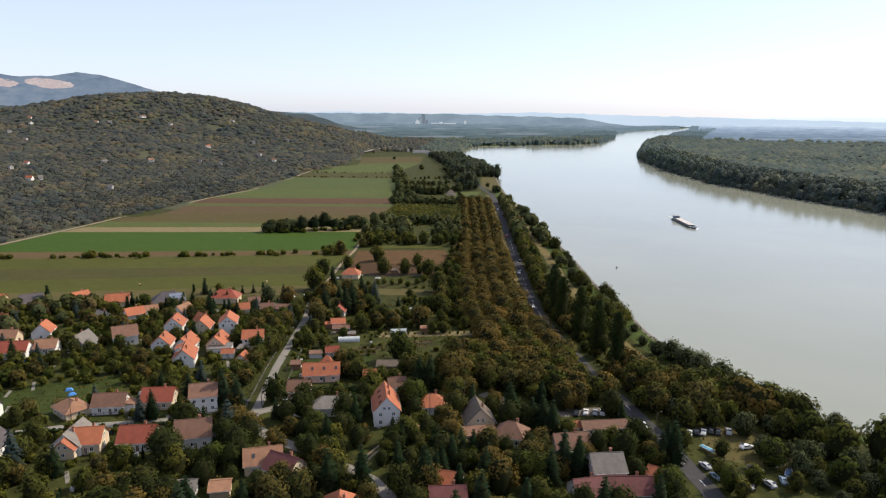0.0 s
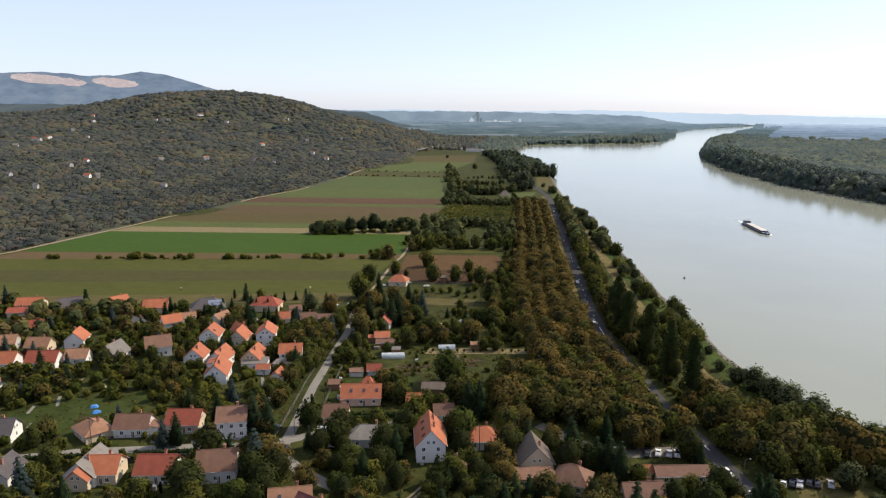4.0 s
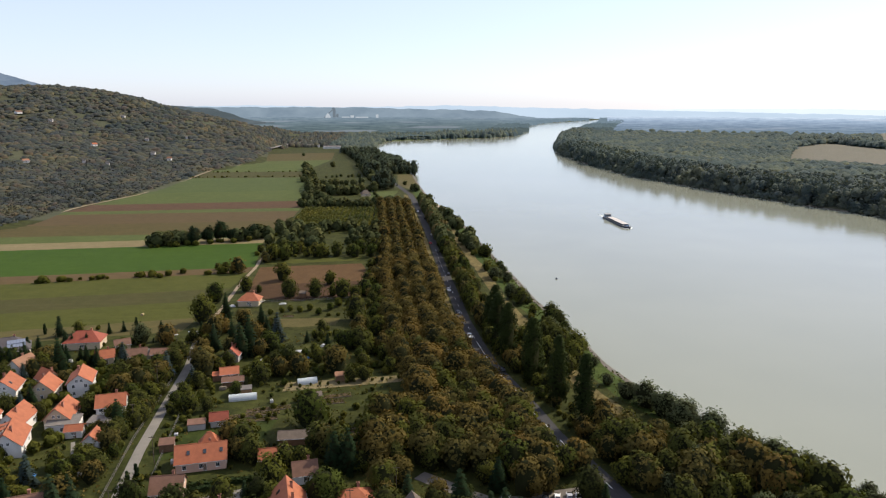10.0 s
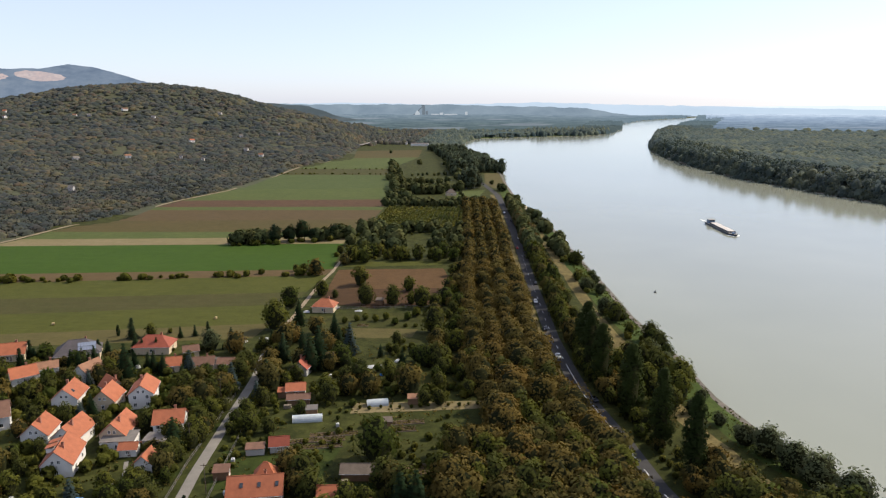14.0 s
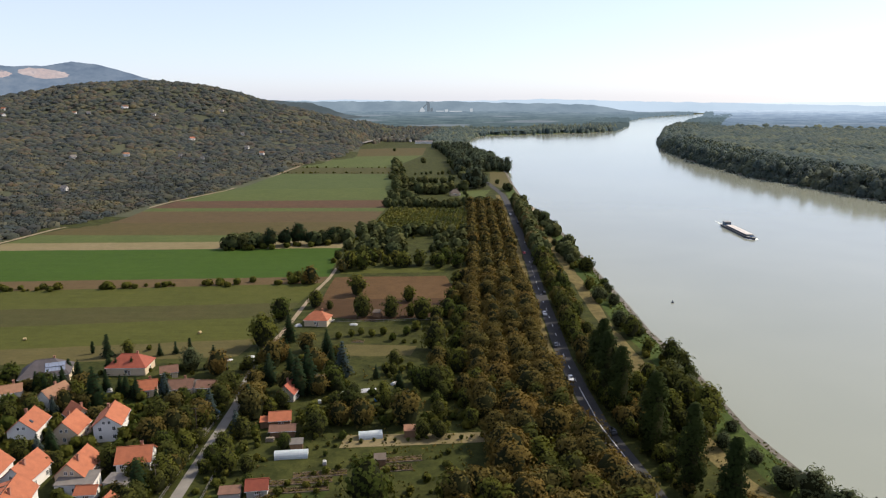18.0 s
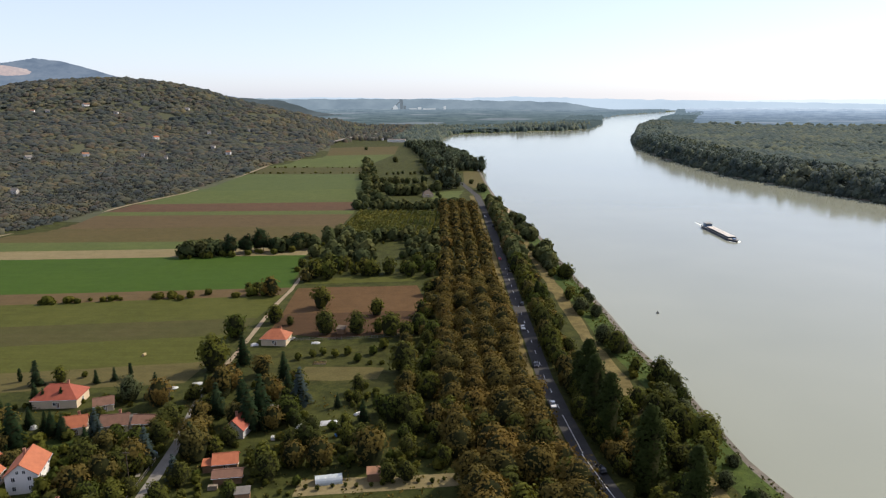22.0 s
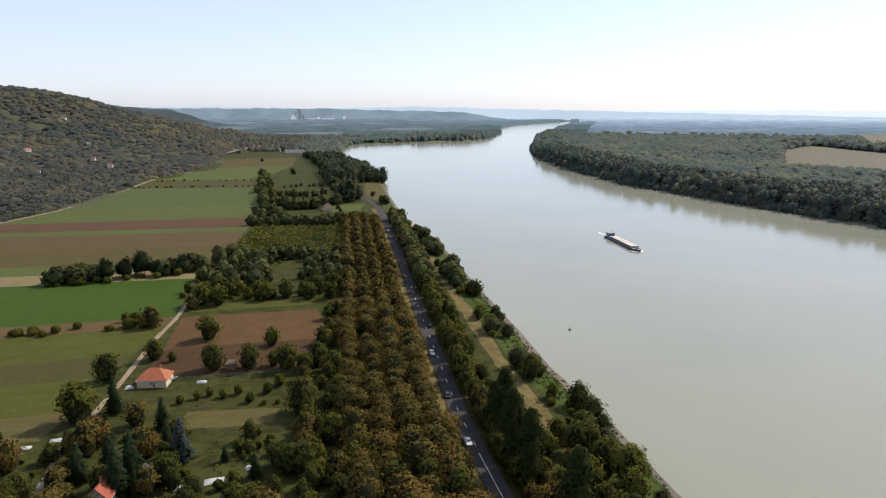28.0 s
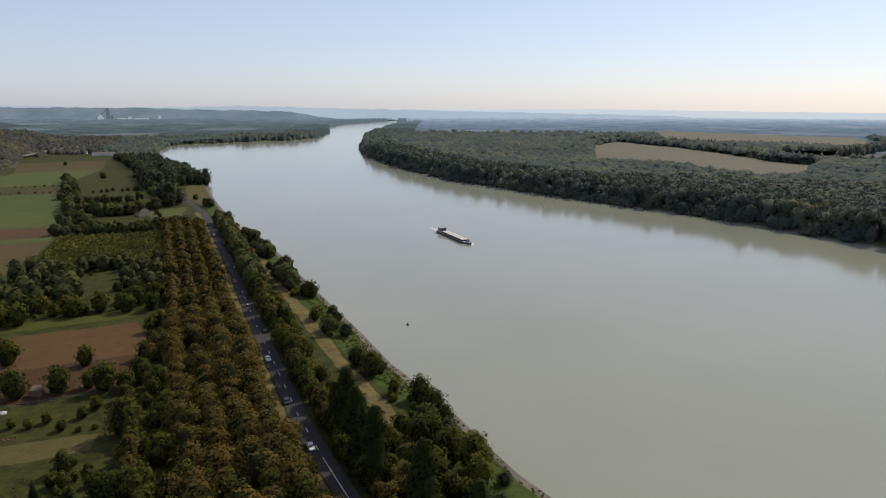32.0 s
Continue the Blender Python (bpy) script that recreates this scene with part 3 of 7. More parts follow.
def blob_shape(rings=3, seg=6):
    """A low dome for one crown of a wood: rings of points and a tip."""
    pts, faces = [], []
    prof = [(0.95, 0.0), (0.82, 0.6)] if rings == 2 else [(0.72, 0.0), (1.0, 0.42), (0.68, 0.8)]
    for r, z in prof:
        pts += [(r * math.cos(2 * math.pi * k / seg), r * math.sin(2 * math.pi * k / seg), z) for k in range(seg)]
    pts.append((0, 0, 1.0))
    for i in range(rings - 1):
        for k in range(seg):
            a, b = i * seg + k, i * seg + (k + 1) % seg
            faces.append((a, b, b + seg, a + seg))
    top = (rings - 1) * seg
    tris = [(top + k, top + (k + 1) % seg, len(pts) - 1) for k in range(seg)]
    return np.array(pts), faces, tris


def woods(name, spots, material, label, category, jitter=0.28, seg=7, rings=3, lean=0.5):
    """Many uneven crowns in one mesh. spots: rows of x, y, z, radius, height."""
    pts, quads, tris = blob_shape(rings, seg)
    spots = np.array(spots)
    n, k = len(spots), len(pts)
    turn = rng.uniform(0, 6.28, n)
    c, s = np.cos(turn)[:, None], np.sin(turn)[:, None]
    wob = 1 + rng.uniform(-jitter, jitter, (n, k))
    px, py = pts[:, 0] * wob, pts[:, 1] * wob
    x = spots[:, :1] + spots[:, 3:4] * (px * c - py * s)
    y = spots[:, 1:2] + spots[:, 3:4] * (px * s + py * c)
    z = spots[:, 2:3] + spots[:, 4:5] * pts[:, 2] * (1 + rng.uniform(-0.16, 0.16, (n, k)))
    co = np.stack([x, y, z], -1).reshape(-1)
    base = (np.arange(n) * k)[:, None, None]
    q = (base + np.array(quads)[None]).reshape(-1, 4)
    t = (base + np.array(tris)[None]).reshape(-1, 3)
    me = bpy.data.meshes.new(name)
    me.vertices.add(n * k)
    me.vertices.foreach_set("co", co)
    me.loops.add(q.size + t.size)
    me.loops.foreach_set("vertex_index", np.concatenate([q.ravel(), t.ravel()]))
    me.polygons.add(len(q) + len(t))
    me.polygons.foreach_set("loop_start", np.concatenate([np.arange(len(q)) * 4, q.size + np.arange(len(t)) * 3]))
    me.polygons.foreach_set("use_smooth", np.ones(len(q) + len(t), bool))
    me.materials.append(material)
    me.update(calc_edges=True)
    # a canopy scatters light between its crowns: its shading leans to the sky
    soft = np.stack([px * c - py * s, px * s + py * c, np.broadcast_to(pts[:, 2] * 0.8 + lean, px.shape)], -1)
    soft /= np.linalg.norm(soft, axis=2, keepdims=True)
    me.normals_split_custom_set_from_vertices(soft.reshape(-1, 3).tolist())
    return tagged(new(name, me), label, category, kind="stuff")


def leafy(name, spots, material, label, category, leaves=40, size=0.9, seed=3, reach=1.06):
    """Crowns of loose leaf faces in one mesh, for woods and orchards at middle distance."""
    g = np.random.default_rng(seed)
    spots = np.array(spots)
    n = len(spots)
    d = g.normal(size=(n, leaves, 3))
    d /= np.linalg.norm(d, axis=2, keepdims=True)
    rad = g.uniform(0.72, reach, (n, leaves, 1))
    half = spots[:, None, 4:5] / 2
    ext = np.concatenate([spots[:, None, 3:4], spots[:, None, 3:4], half * 0.95], 2)
    cen = spots[:, None, :3] + np.concatenate([np.zeros((n, 1, 2)), half], 2)
    lump = 1 + 0.22 * np.sin(d[..., :1] * 5 + g.uniform(0, 6, (n, 1, 1))) * np.cos(d[..., 1:2] * 5 + g.uniform(0, 6, (n, 1, 1)))
    p = cen + d * ext * rad * lump
    nrm = d + g.normal(size=d.shape) * 0.55
    return quads_mesh(name, p.reshape(-1, 3), nrm.reshape(-1, 3), size * g.uniform(0.7, 1.35, n * leaves) * np.repeat(spots[:, 3] / 4.0, leaves) ** 0.5, g, material, label, category)


def quad_arrays(p, nrm, size, g):
    nrm = nrm / np.linalg.norm(nrm, axis=1, keepdims=True)
    up = g.normal(size=nrm.shape)
    u = np.cross(nrm, up)
    u /= np.linalg.norm(u, axis=1, keepdims=True) + 1e-9
    v = np.cross(nrm, u)
    s = size[:, None]
    k = g.uniform(0.6, 1.0, (len(p), 1))
    return np.stack([p - u * s - v * s * k * 0.6, p + u * s * 0.8 - v * s * k, p + u * s * 0.7 + v * s * k, p - u * s * 0.9 + v * s * k * 0.7], 1)


def quads_mesh(name, p, nrm, size, g, material, label, category):
    co = quad_arrays(p, nrm, size, g).reshape(-1)
    n = len(p)
    me = bpy.data.meshes.new(name)
    me.vertices.add(4 * n)
    me.vertices.foreach_set("co", co)
    me.loops.add(4 * n)
    me.loops.foreach_set("vertex_index", np.arange(4 * n))
    me.polygons.add(n)
    me.polygons.foreach_set("loop_start", np.arange(n) * 4)
    me.materials.append(material)
    me.update(calc_edges=True)
    return tagged(new(name, me), label, category, kind="stuff")


def in_poly(x, y, poly):
    inside = False
    for (x0, y0), (x1, y1) in zip(poly, poly[1:] + poly[:1]):
        if (y0 > y) != (y1 > y) and x < (x1 - x0) * (y - y0) / (y1 - y0) + x0:
            inside = not inside
    return inside


def scatter(g, x0, x1, y0, y1, gap, tries, keep):
    """Random spots at least about gap apart, by a grid of cells."""
    cells, out = {}, []
    for _ in range(tries):
        x, y = g.uniform(x0, x1), g.uniform(y0, y1)
        k = (int(x // gap), int(y // gap))
        if k in cells or not keep(x, y):
            continue
        cells[k] = 1
        out.append((x, y))
    return out


def on_hill(az, el):
    """Where the view from over the valley at this azimuth and elevation meets the slope."""
    ex, ey, ez = -0.14, 31.6, 97.8
    for d in np.arange(400, 2100, 6.0):
        x, y, z = ex + d * math.sin(radians(az)), ey + d * math.cos(radians(az)), ez + d * math.tan(radians(el))
        if z < height(x, y) + 3:
            return x, y
    return None


HILL_HOMES = []
for az, el, roof, size in ((-35.5, -3.93, "orange", 1.1), (-35.6, -5.07, "orange", 1.2), (-39.0, -5.67, "grey", 0.8), (-37.7, -2.19, "orange", 1.5), (-38.3, -2.34, "grey", 1.2), (-36.1, -1.7, "grey", 1.1), (-35.2, -2.2, "grey", 1.0),
                           (-30.4, -3.96, "grey", 1.3), (-27.1, -3.95, "tan", 1.4), (-22.8, -2.93, "orange", 1.4), (-19.3, -2.65, "grey", 1.0), (-20.8, -0.97, "grey", 1.4), (-25.4, -1.21, "grey", 1.2), (-27.3, -0.65, "brown", 1.8)):
    HILL_HOMES.append((on_hill(az, el), roof, size))
for az, el, roof, size in ((-29.6, -1.02, "grey", 1.2), (-30.5, -1.02, "tan", 1.2), (-34.7, -1.07, "brown", 1.2), (-34.7, -0.71, "orange", 1.0), (-40.5, -4.73, "grey", 1.0), (-39.8, -2.73, "grey", 1.3), (-18.9, -3.64, "grey", 1.1), (-17.8, -4.1, "tan", 1.1), (-30.4, -6.0, "grey", 0.9),
                           (-16.6, -2.53, "grey", 1.2), (-36.6, -4.18, "grey", 1.1), (-34.9, -5.06, "grey", 0.8), (-23.5, -4.11, "grey", 0.8), (-22.0, -4.31, "grey", 0.8), (-38.6, -2.3, "red", 1.2)):
    HILL_HOMES.append((on_hill(az, el), roof, size))
HILL_HOMES = [h for h in HILL_HOMES if h[0]]


def in_home_garden(x, y):
    """Open plots round the hillside homes, longer down the slope towards the valley."""
    for (hx, hy), _, size in HILL_HOMES:
        n = math.hypot(hx, hy)
        ax, ay = -hx / n, -hy / n
        u, v = (x - hx) * ax + (y - hy) * ay, abs((x - hx) * ay - (y - hy) * ax)
        if -5 < u < 17 and v < 5.5 * size:
            return True
    return False


def hill_spots():
    out = []
    for x, y in scatter(rng, -1500, -255, 260, 2300, 6.6, 150000, lambda x, y: x < curve_at(FOOT, y) - 3):
        d = math.hypot(x, y)
        # open gardens and vineyards show as gaps between the crowns
        open_land = noise.noise((x * 0.009, y * 0.009, 3)) + 0.5 * noise.noise((x * 0.03, y * 0.03, 8))
        if open_land > 0.52 or in_home_garden(x, y) or rng.random() < (d - 800) / 1900:
            continue
        r = rng.choice((rng.uniform(2.6, 4.4), rng.uniform(3.6, 5.0), rng.uniform(4.6, 6.6))) * (1 + 0.5 * ss((d - 700) / 1200))
        out.append((x, y, height(x, y) - 0.5, r, r * rng.uniform(0.5, 1.0)))
    return out


HILL = hill_spots()
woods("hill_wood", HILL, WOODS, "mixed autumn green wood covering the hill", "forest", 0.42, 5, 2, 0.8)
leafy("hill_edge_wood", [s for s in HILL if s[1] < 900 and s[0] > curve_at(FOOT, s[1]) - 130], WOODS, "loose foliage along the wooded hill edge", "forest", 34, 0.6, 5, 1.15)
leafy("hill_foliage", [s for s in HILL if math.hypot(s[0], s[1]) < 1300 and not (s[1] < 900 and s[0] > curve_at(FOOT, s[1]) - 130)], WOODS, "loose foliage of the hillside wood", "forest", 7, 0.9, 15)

# the wood on the far bank: a dense edge by the water, lower canopy behind
CLEARING = [(854.8, 1556), (1020, 1701), (1008.8, 1429), (959.4, 1208), (904, 1072), (911, 966), (663, 777), (597, 826), (621, 960), (573, 1087)]
CLEAR_B = [(1507, 2216), (1607, 2290), (1712, 1819), (1788, 1659), (1500, 1330), (1201, 1163), (1162, 1281), (1106, 1343), (1055, 1571)]
CLEAR_C = [(1500, 1330), (1201, 1163), (1020, 1205), (936, 1060), (930, 933), (1400, 1050), (1800, 1400)]


def bank_spots():
    edge, inner, deep = [], [], []
    for x, y in scatter(rng, 290, 720, 150, 2400, 8.5, 36000, lambda x, y: 3 < x - shore_r(y) < 75):
        big = rng.uniform(4.2, 7.6)
        tall = rng.uniform(14, 23) if x - shore_r(y) > 8 else rng.uniform(6, 12)
        edge.append((x, y, height(x, y) + tall - big * 1.7, big, big * 1.7))
        if x - shore_r(y) < 26:
            edge.append((x - 2 + rng.normal(), y + rng.normal() * 2, height(x, y) - 1.0, big * 0.85, tall * 0.6))
    fields = (CLEARING, CLEAR_B, CLEAR_C)
    for x, y in scatter(rng, 380, 1900, 100, 2300, 10.5, 75000, lambda x, y: 70 <= x - shore_r(y) and x < 260 + y * 1.45 and not any(in_poly(x, y, p) for p in fields)):
        d = math.hypot(x, y)
        if d > 1750 and rng.random() < (d - 1750) / 600:
            continue
        top = 20 + 5 * noise.noise((x * 0.004, y * 0.004, 2))
        r = rng.uniform(5.4, 8.6) * (1 if d < 1500 else 1.5)
        (inner if d < 950 else deep).append((x, y, height(x, y) + top * rng.uniform(0.86, 1.06) - r, r, r))
    return edge, inner, deep


EDGE, INNER, DEEP = bank_spots()
# stands towards the bend carry more of the painted haze
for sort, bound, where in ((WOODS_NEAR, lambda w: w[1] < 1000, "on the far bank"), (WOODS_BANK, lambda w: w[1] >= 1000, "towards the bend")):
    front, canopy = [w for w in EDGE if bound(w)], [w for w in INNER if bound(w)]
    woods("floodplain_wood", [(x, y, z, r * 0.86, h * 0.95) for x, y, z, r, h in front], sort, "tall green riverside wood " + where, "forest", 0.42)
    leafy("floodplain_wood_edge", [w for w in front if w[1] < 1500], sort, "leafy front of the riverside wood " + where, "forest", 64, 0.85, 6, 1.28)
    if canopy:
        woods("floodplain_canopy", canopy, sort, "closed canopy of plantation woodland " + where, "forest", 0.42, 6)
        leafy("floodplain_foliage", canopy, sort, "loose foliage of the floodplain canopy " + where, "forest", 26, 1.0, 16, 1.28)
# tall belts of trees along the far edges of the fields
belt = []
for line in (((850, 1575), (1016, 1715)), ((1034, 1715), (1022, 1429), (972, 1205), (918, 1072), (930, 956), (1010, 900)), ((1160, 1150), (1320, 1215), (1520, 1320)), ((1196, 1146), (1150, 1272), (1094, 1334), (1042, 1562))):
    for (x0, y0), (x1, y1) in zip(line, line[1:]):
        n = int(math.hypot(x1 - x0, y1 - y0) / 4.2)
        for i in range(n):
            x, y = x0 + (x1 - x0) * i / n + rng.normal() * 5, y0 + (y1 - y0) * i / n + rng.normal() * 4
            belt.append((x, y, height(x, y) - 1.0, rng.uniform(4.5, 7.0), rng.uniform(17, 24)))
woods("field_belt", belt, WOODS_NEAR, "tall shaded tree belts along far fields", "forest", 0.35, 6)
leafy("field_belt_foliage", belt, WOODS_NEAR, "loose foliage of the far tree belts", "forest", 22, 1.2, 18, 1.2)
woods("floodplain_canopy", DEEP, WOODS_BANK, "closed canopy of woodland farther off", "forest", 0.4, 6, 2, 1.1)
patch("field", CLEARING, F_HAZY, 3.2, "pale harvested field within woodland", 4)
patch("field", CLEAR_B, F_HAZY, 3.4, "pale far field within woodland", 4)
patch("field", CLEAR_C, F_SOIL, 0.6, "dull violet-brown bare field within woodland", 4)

# the town side and woods beyond the bend
far = []
for x, y in scatter(rng, -900, 500, 1480, 2300, 10.5, 22000, lambda x, y: x < shore_l(y) - 6 and x > curve_at(FOOT, y) - 60):
    if y < 1660 and -262 < x < -128 or abs(x - float(np.interp(y, (1400, 1600, 1705, 1812, 1960), (-262, -276, -270, -250, -206)))) < 11 and y < 1960:
        continue
    far.append((x, y, height(x, y) - 1.0, rng.uniform(4.5, 8.0), rng.uniform(7, 14) * (1.5 if x > 110 else 1.0)))
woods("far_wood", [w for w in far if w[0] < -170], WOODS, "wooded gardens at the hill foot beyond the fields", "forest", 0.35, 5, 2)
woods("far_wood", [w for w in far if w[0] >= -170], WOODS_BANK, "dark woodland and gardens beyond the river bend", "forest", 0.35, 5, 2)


# ---- trees ----
def crown_points(g, shape, leaves):
    """Leaf places and normals for one crown of unit height and unit half-width."""
    pts, nrm = [], []
    if shape == "cone":
        tiers = 11
        for i in range(tiers):
            f = i / tiers
            r = (1 - f) ** 0.85
            n = max(8, int(leaves * (1 - f) * 2 / tiers))
            a = g.uniform(0, 6.283, n)
            rr = r * np.sqrt(g.uniform(0.15, 1.0, n)) * (0.88 + 0.2 * np.sin(a * 5 + i))
            z = f + 0.05 + 0.11 * (1 - rr / max(r, 1e-3)) * (1 - f) + g.uniform(-0.015, 0.015, n)
            pts.append(np.stack([rr * np.cos(a), rr * np.sin(a), z], 1))
            nrm.append(np.stack([np.cos(a) * 0.5, np.sin(a) * 0.5, np.full(n, 0.9)], 1))
    else:
        if shape == "column":
            cs = []
            for z in np.linspace(0.05, 0.94, 48):
                w, a = 0.95 * math.sin(math.pi * min(1.0, 0.22 + 0.8 * z)) ** 0.7, g.uniform(0, 6.283)
                cs.append((0.58 * w * math.cos(a), 0.58 * w * math.sin(a), z, 0.14 + 0.3 * w))
        else:
            cs = []
            while len(cs) < 26:
                d = g.normal(size=3)
                d /= np.linalg.norm(d)
                if d[2] < -0.75:
                    continue
                w = 0.62 + 0.12 * max(0.0, -d[2])
                cs.append((w * d[0], w * d[1], 0.45 + 0.37 * d[2], g.uniform(0.18, 0.4)))
            cs.append((0, 0, 0.6, 0.5))
        per = max(6, leaves // len(cs))
        for cx, cy, cz, r in cs:
            d = g.normal(size=(per, 3))
            d[:, 2] += 0.25
            d /= np.linalg.norm(d, axis=1, keepdims=True)
            rr = r * g.uniform(0.7, 1.28, (per, 1))
            p = np.array([cx, cy, cz]) + d * rr * np.array([1, 1, 0.2 if shape == "column" else 0.52])
            pts.append(p)
            nrm.append(d * 0.9 + 0.9 * np.array([cx, cy, (cz - 0.35) * 1.5]) + g.normal(size=d.shape) * 0.5)
    return np.concatenate(pts), np.concatenate(nrm)


def core(g, shape, seg=8):
    """The inner mass of a crown, as rings; its near-black colour paints the shade."""
    if shape == "cone":
        prof = [(0.72, 0.06), (0.62, 0.25), (0.36, 0.58), (0.03, 0.95)]
    elif shape == "column":
        prof = [(0.4, 0.02), (0.55, 0.25), (0.55, 0.5), (0.36, 0.75), (0.05, 0.95)]
    else:
        prof = [(0.55, 0.03), (0.78, 0.3), (0.7, 0.58), (0.34, 0.8), (0.02, 0.87)]
    v, f = [], []
    for i, (r, z) in enumerate(prof):
        for k in range(seg):
            a = 2 * math.pi * k / seg
            w = r * g.uniform(0.62, 0.95)
            v.append((w * math.cos(a), w * math.sin(a), z))
    for i in range(len(prof) - 1):
        for k in range(seg):
            a, b = i * seg + k, i * seg + (k + 1) % seg
            f.append((a, b, b + seg, a + seg))
    return v, f


SOFT = {}


def tree_kind(name, shape, material, h, half, leaves, leaf, bare, seed, label, category, group, bark=None):
    """Builds one tree (trunk and limbs, crown) far below the ground's far corner; copies are set out by plant()."""
    g = np.random.default_rng(seed)
    top = empty(name, pose(0, 0, 0), label, category, group)
    bm = bmesh.new()
    lean = Vector((g.normal() * 0.02 * h, g.normal() * 0.02 * h, h * (0.9 if shape in ("cone", "column") else 0.62)))
    r = 0.016 * h + 0.05
    tube(bm, (0, 0, -0.25), lean * 0.45, r * 1.15, r * 0.75, 6)
    tube(bm, lean * 0.44, lean, r * 0.75, r * 0.25, 5)
    if shape in ("round", "bush"):
        for k in range(3 if leaves > 300 else 0):
            a = g.uniform(0, 6.28)
            tube(bm, lean * g.uniform(0.35, 0.6), (half * 0.6 * math.cos(a), half * 0.6 * math.sin(a), h * g.uniform(0.5, 0.75)), r * 0.45, r * 0.15, 4)
    part("trunk", bm, bark or BARK, top)
    p, nrm = crown_points(g, shape, leaves)
    ch = h * (1 - bare)
    p = p * np.array([half, half, ch]) + np.array([0, 0, h * bare])
    q = quad_arrays(p, nrm, leaf * g.uniform(0.65, 1.3, len(p)), g).reshape(-1, 3)
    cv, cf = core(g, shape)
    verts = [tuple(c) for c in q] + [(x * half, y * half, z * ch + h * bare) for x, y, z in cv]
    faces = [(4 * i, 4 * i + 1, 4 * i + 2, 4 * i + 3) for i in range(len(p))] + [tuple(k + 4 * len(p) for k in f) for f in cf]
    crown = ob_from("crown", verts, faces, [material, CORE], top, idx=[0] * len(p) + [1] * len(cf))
    # leaves take the light as the clump does to which they belong
    away = nrm / np.linalg.norm(nrm, axis=1, keepdims=True)
    out = p / np.array([half, half, ch]) - np.array([0, 0, h * bare / ch + (0.5 if shape == "column" else 0.42)])
    out[:, 2] *= 0.35 if shape == "column" else 1.6
    out /= np.linalg.norm(out, axis=1, keepdims=True) + 1e-6
    soft = 0.45 * away + 0.75 * out
    soft = np.concatenate([np.repeat(soft, 4, axis=0), np.array([(x, y, 0.3) for x, y, z in cv])])
    soft /= np.linalg.norm(soft, axis=1, keepdims=True) + 1e-6
    crown.data.normals_split_custom_set_from_vertices(soft.tolist())
    SOFT[crown.data.name] = soft
    return top


KINDS = {}


def kind(key, *args, **kw):
    KINDS.setdefault(key, []).append([tree_kind(*args, **kw), 0])


for i in range(4):
    kind("broad", "tree", "round", LEAF_GREEN, 9.0, 4.4, 1180, 0.26, 0.05, 20 + i, "leafy green deciduous tree with an uneven crown", "tree", "broadleaf trees")
for i in range(3):
    kind("broad_far", "tree", "round", LEAF_GREEN, 9.0, 4.6, 300, 0.56, 0.02, 30 + i, "green deciduous tree in the fields", "tree", "broadleaf trees")
for i in range(3):
    kind("alley", "alley_tree", "round", LEAF_BROWN, 8.5, 4.7, 1180, 0.27, 0.07, 40 + i, "olive brown alley tree with turning leaves", "tree", "alley trees")
for i in range(2):
    kind("alley_far", "alley_tree", "round", LEAF_BROWN, 8.5, 4.6, 300, 0.56, 0.04, 45 + i, "olive brown alley tree with turning leaves", "tree", "alley trees")
for i in range(2):
    kind("turning", "tree", "round", LEAF_BROWN, 9.0, 4.6, 1180, 0.27, 0.05, 50 + i, "broad tree with olive brown autumn leaves", "tree", "autumn trees")
for i in range(2):
    kind("bush", "shrub", "bush", LEAF_GREEN, 2.6, 1.7, 90, 0.36, 0.0, 55 + i, "rounded green garden shrub", "shrub", "shrubs")
for i in range(2):
    kind("fruit", "fruit_tree", "round", LEAF_GREEN, 3.8, 1.9, 100, 0.36, 0.1, 60 + i, "small green fruit tree with a short trunk", "tree", "fruit trees")
for i in range(2):
    kind("conifer", "conifer", "cone", LEAF_DARK, 11.0, 3.3, 560, 0.4, 0.02, 65 + i, "dark green pointed conifer", "conifer", "conifers")
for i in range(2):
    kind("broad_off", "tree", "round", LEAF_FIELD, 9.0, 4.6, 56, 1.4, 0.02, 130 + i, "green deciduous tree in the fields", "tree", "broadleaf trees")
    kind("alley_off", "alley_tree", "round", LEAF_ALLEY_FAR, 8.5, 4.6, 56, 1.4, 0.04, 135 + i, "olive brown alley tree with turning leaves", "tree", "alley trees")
for i in range(2):
    kind("broad_mid", "tree", "round", LEAF_GREEN, 9.0, 4.5, 620, 0.37, 0.04, 160 + i, "leafy green deciduous tree with an uneven crown", "tree", "broadleaf trees")
    kind("turning_mid", "tree", "round", LEAF_BROWN, 9.0, 4.6, 620, 0.37, 0.04, 164 + i, "broad tree with olive brown autumn leaves", "tree", "autumn trees")
    kind("deep_mid", "tree", "round", LEAF_DEEP, 10.0, 4.6, 560, 0.4, 0.04, 168 + i, "dense dark green garden tree with a broad crown", "tree", "broadleaf trees")
kind("conifer_far", "conifer", "cone", LEAF_DARK, 11.0, 3.3, 130, 0.85, 0.02, 67, "dark green pointed conifer", "conifer", "conifers")
kind("willow_far", "willow", "round", LEAF_WILLOW, 8.5, 4.6, 120, 0.95, 0.02, 68, "grey-green willow on the river bank", "tree", "bank trees")
kind("bush_far", "shrub", "bush", LEAF_GREEN, 2.6, 1.7, 30, 0.6, 0.0, 69, "rounded green garden shrub", "shrub", "shrubs")
kind("fruit_far", "fruit_tree", "round", LEAF_GREEN, 3.8, 1.9, 36, 0.62, 0.1, 71, "small green fruit tree with a short trunk", "tree", "fruit trees")
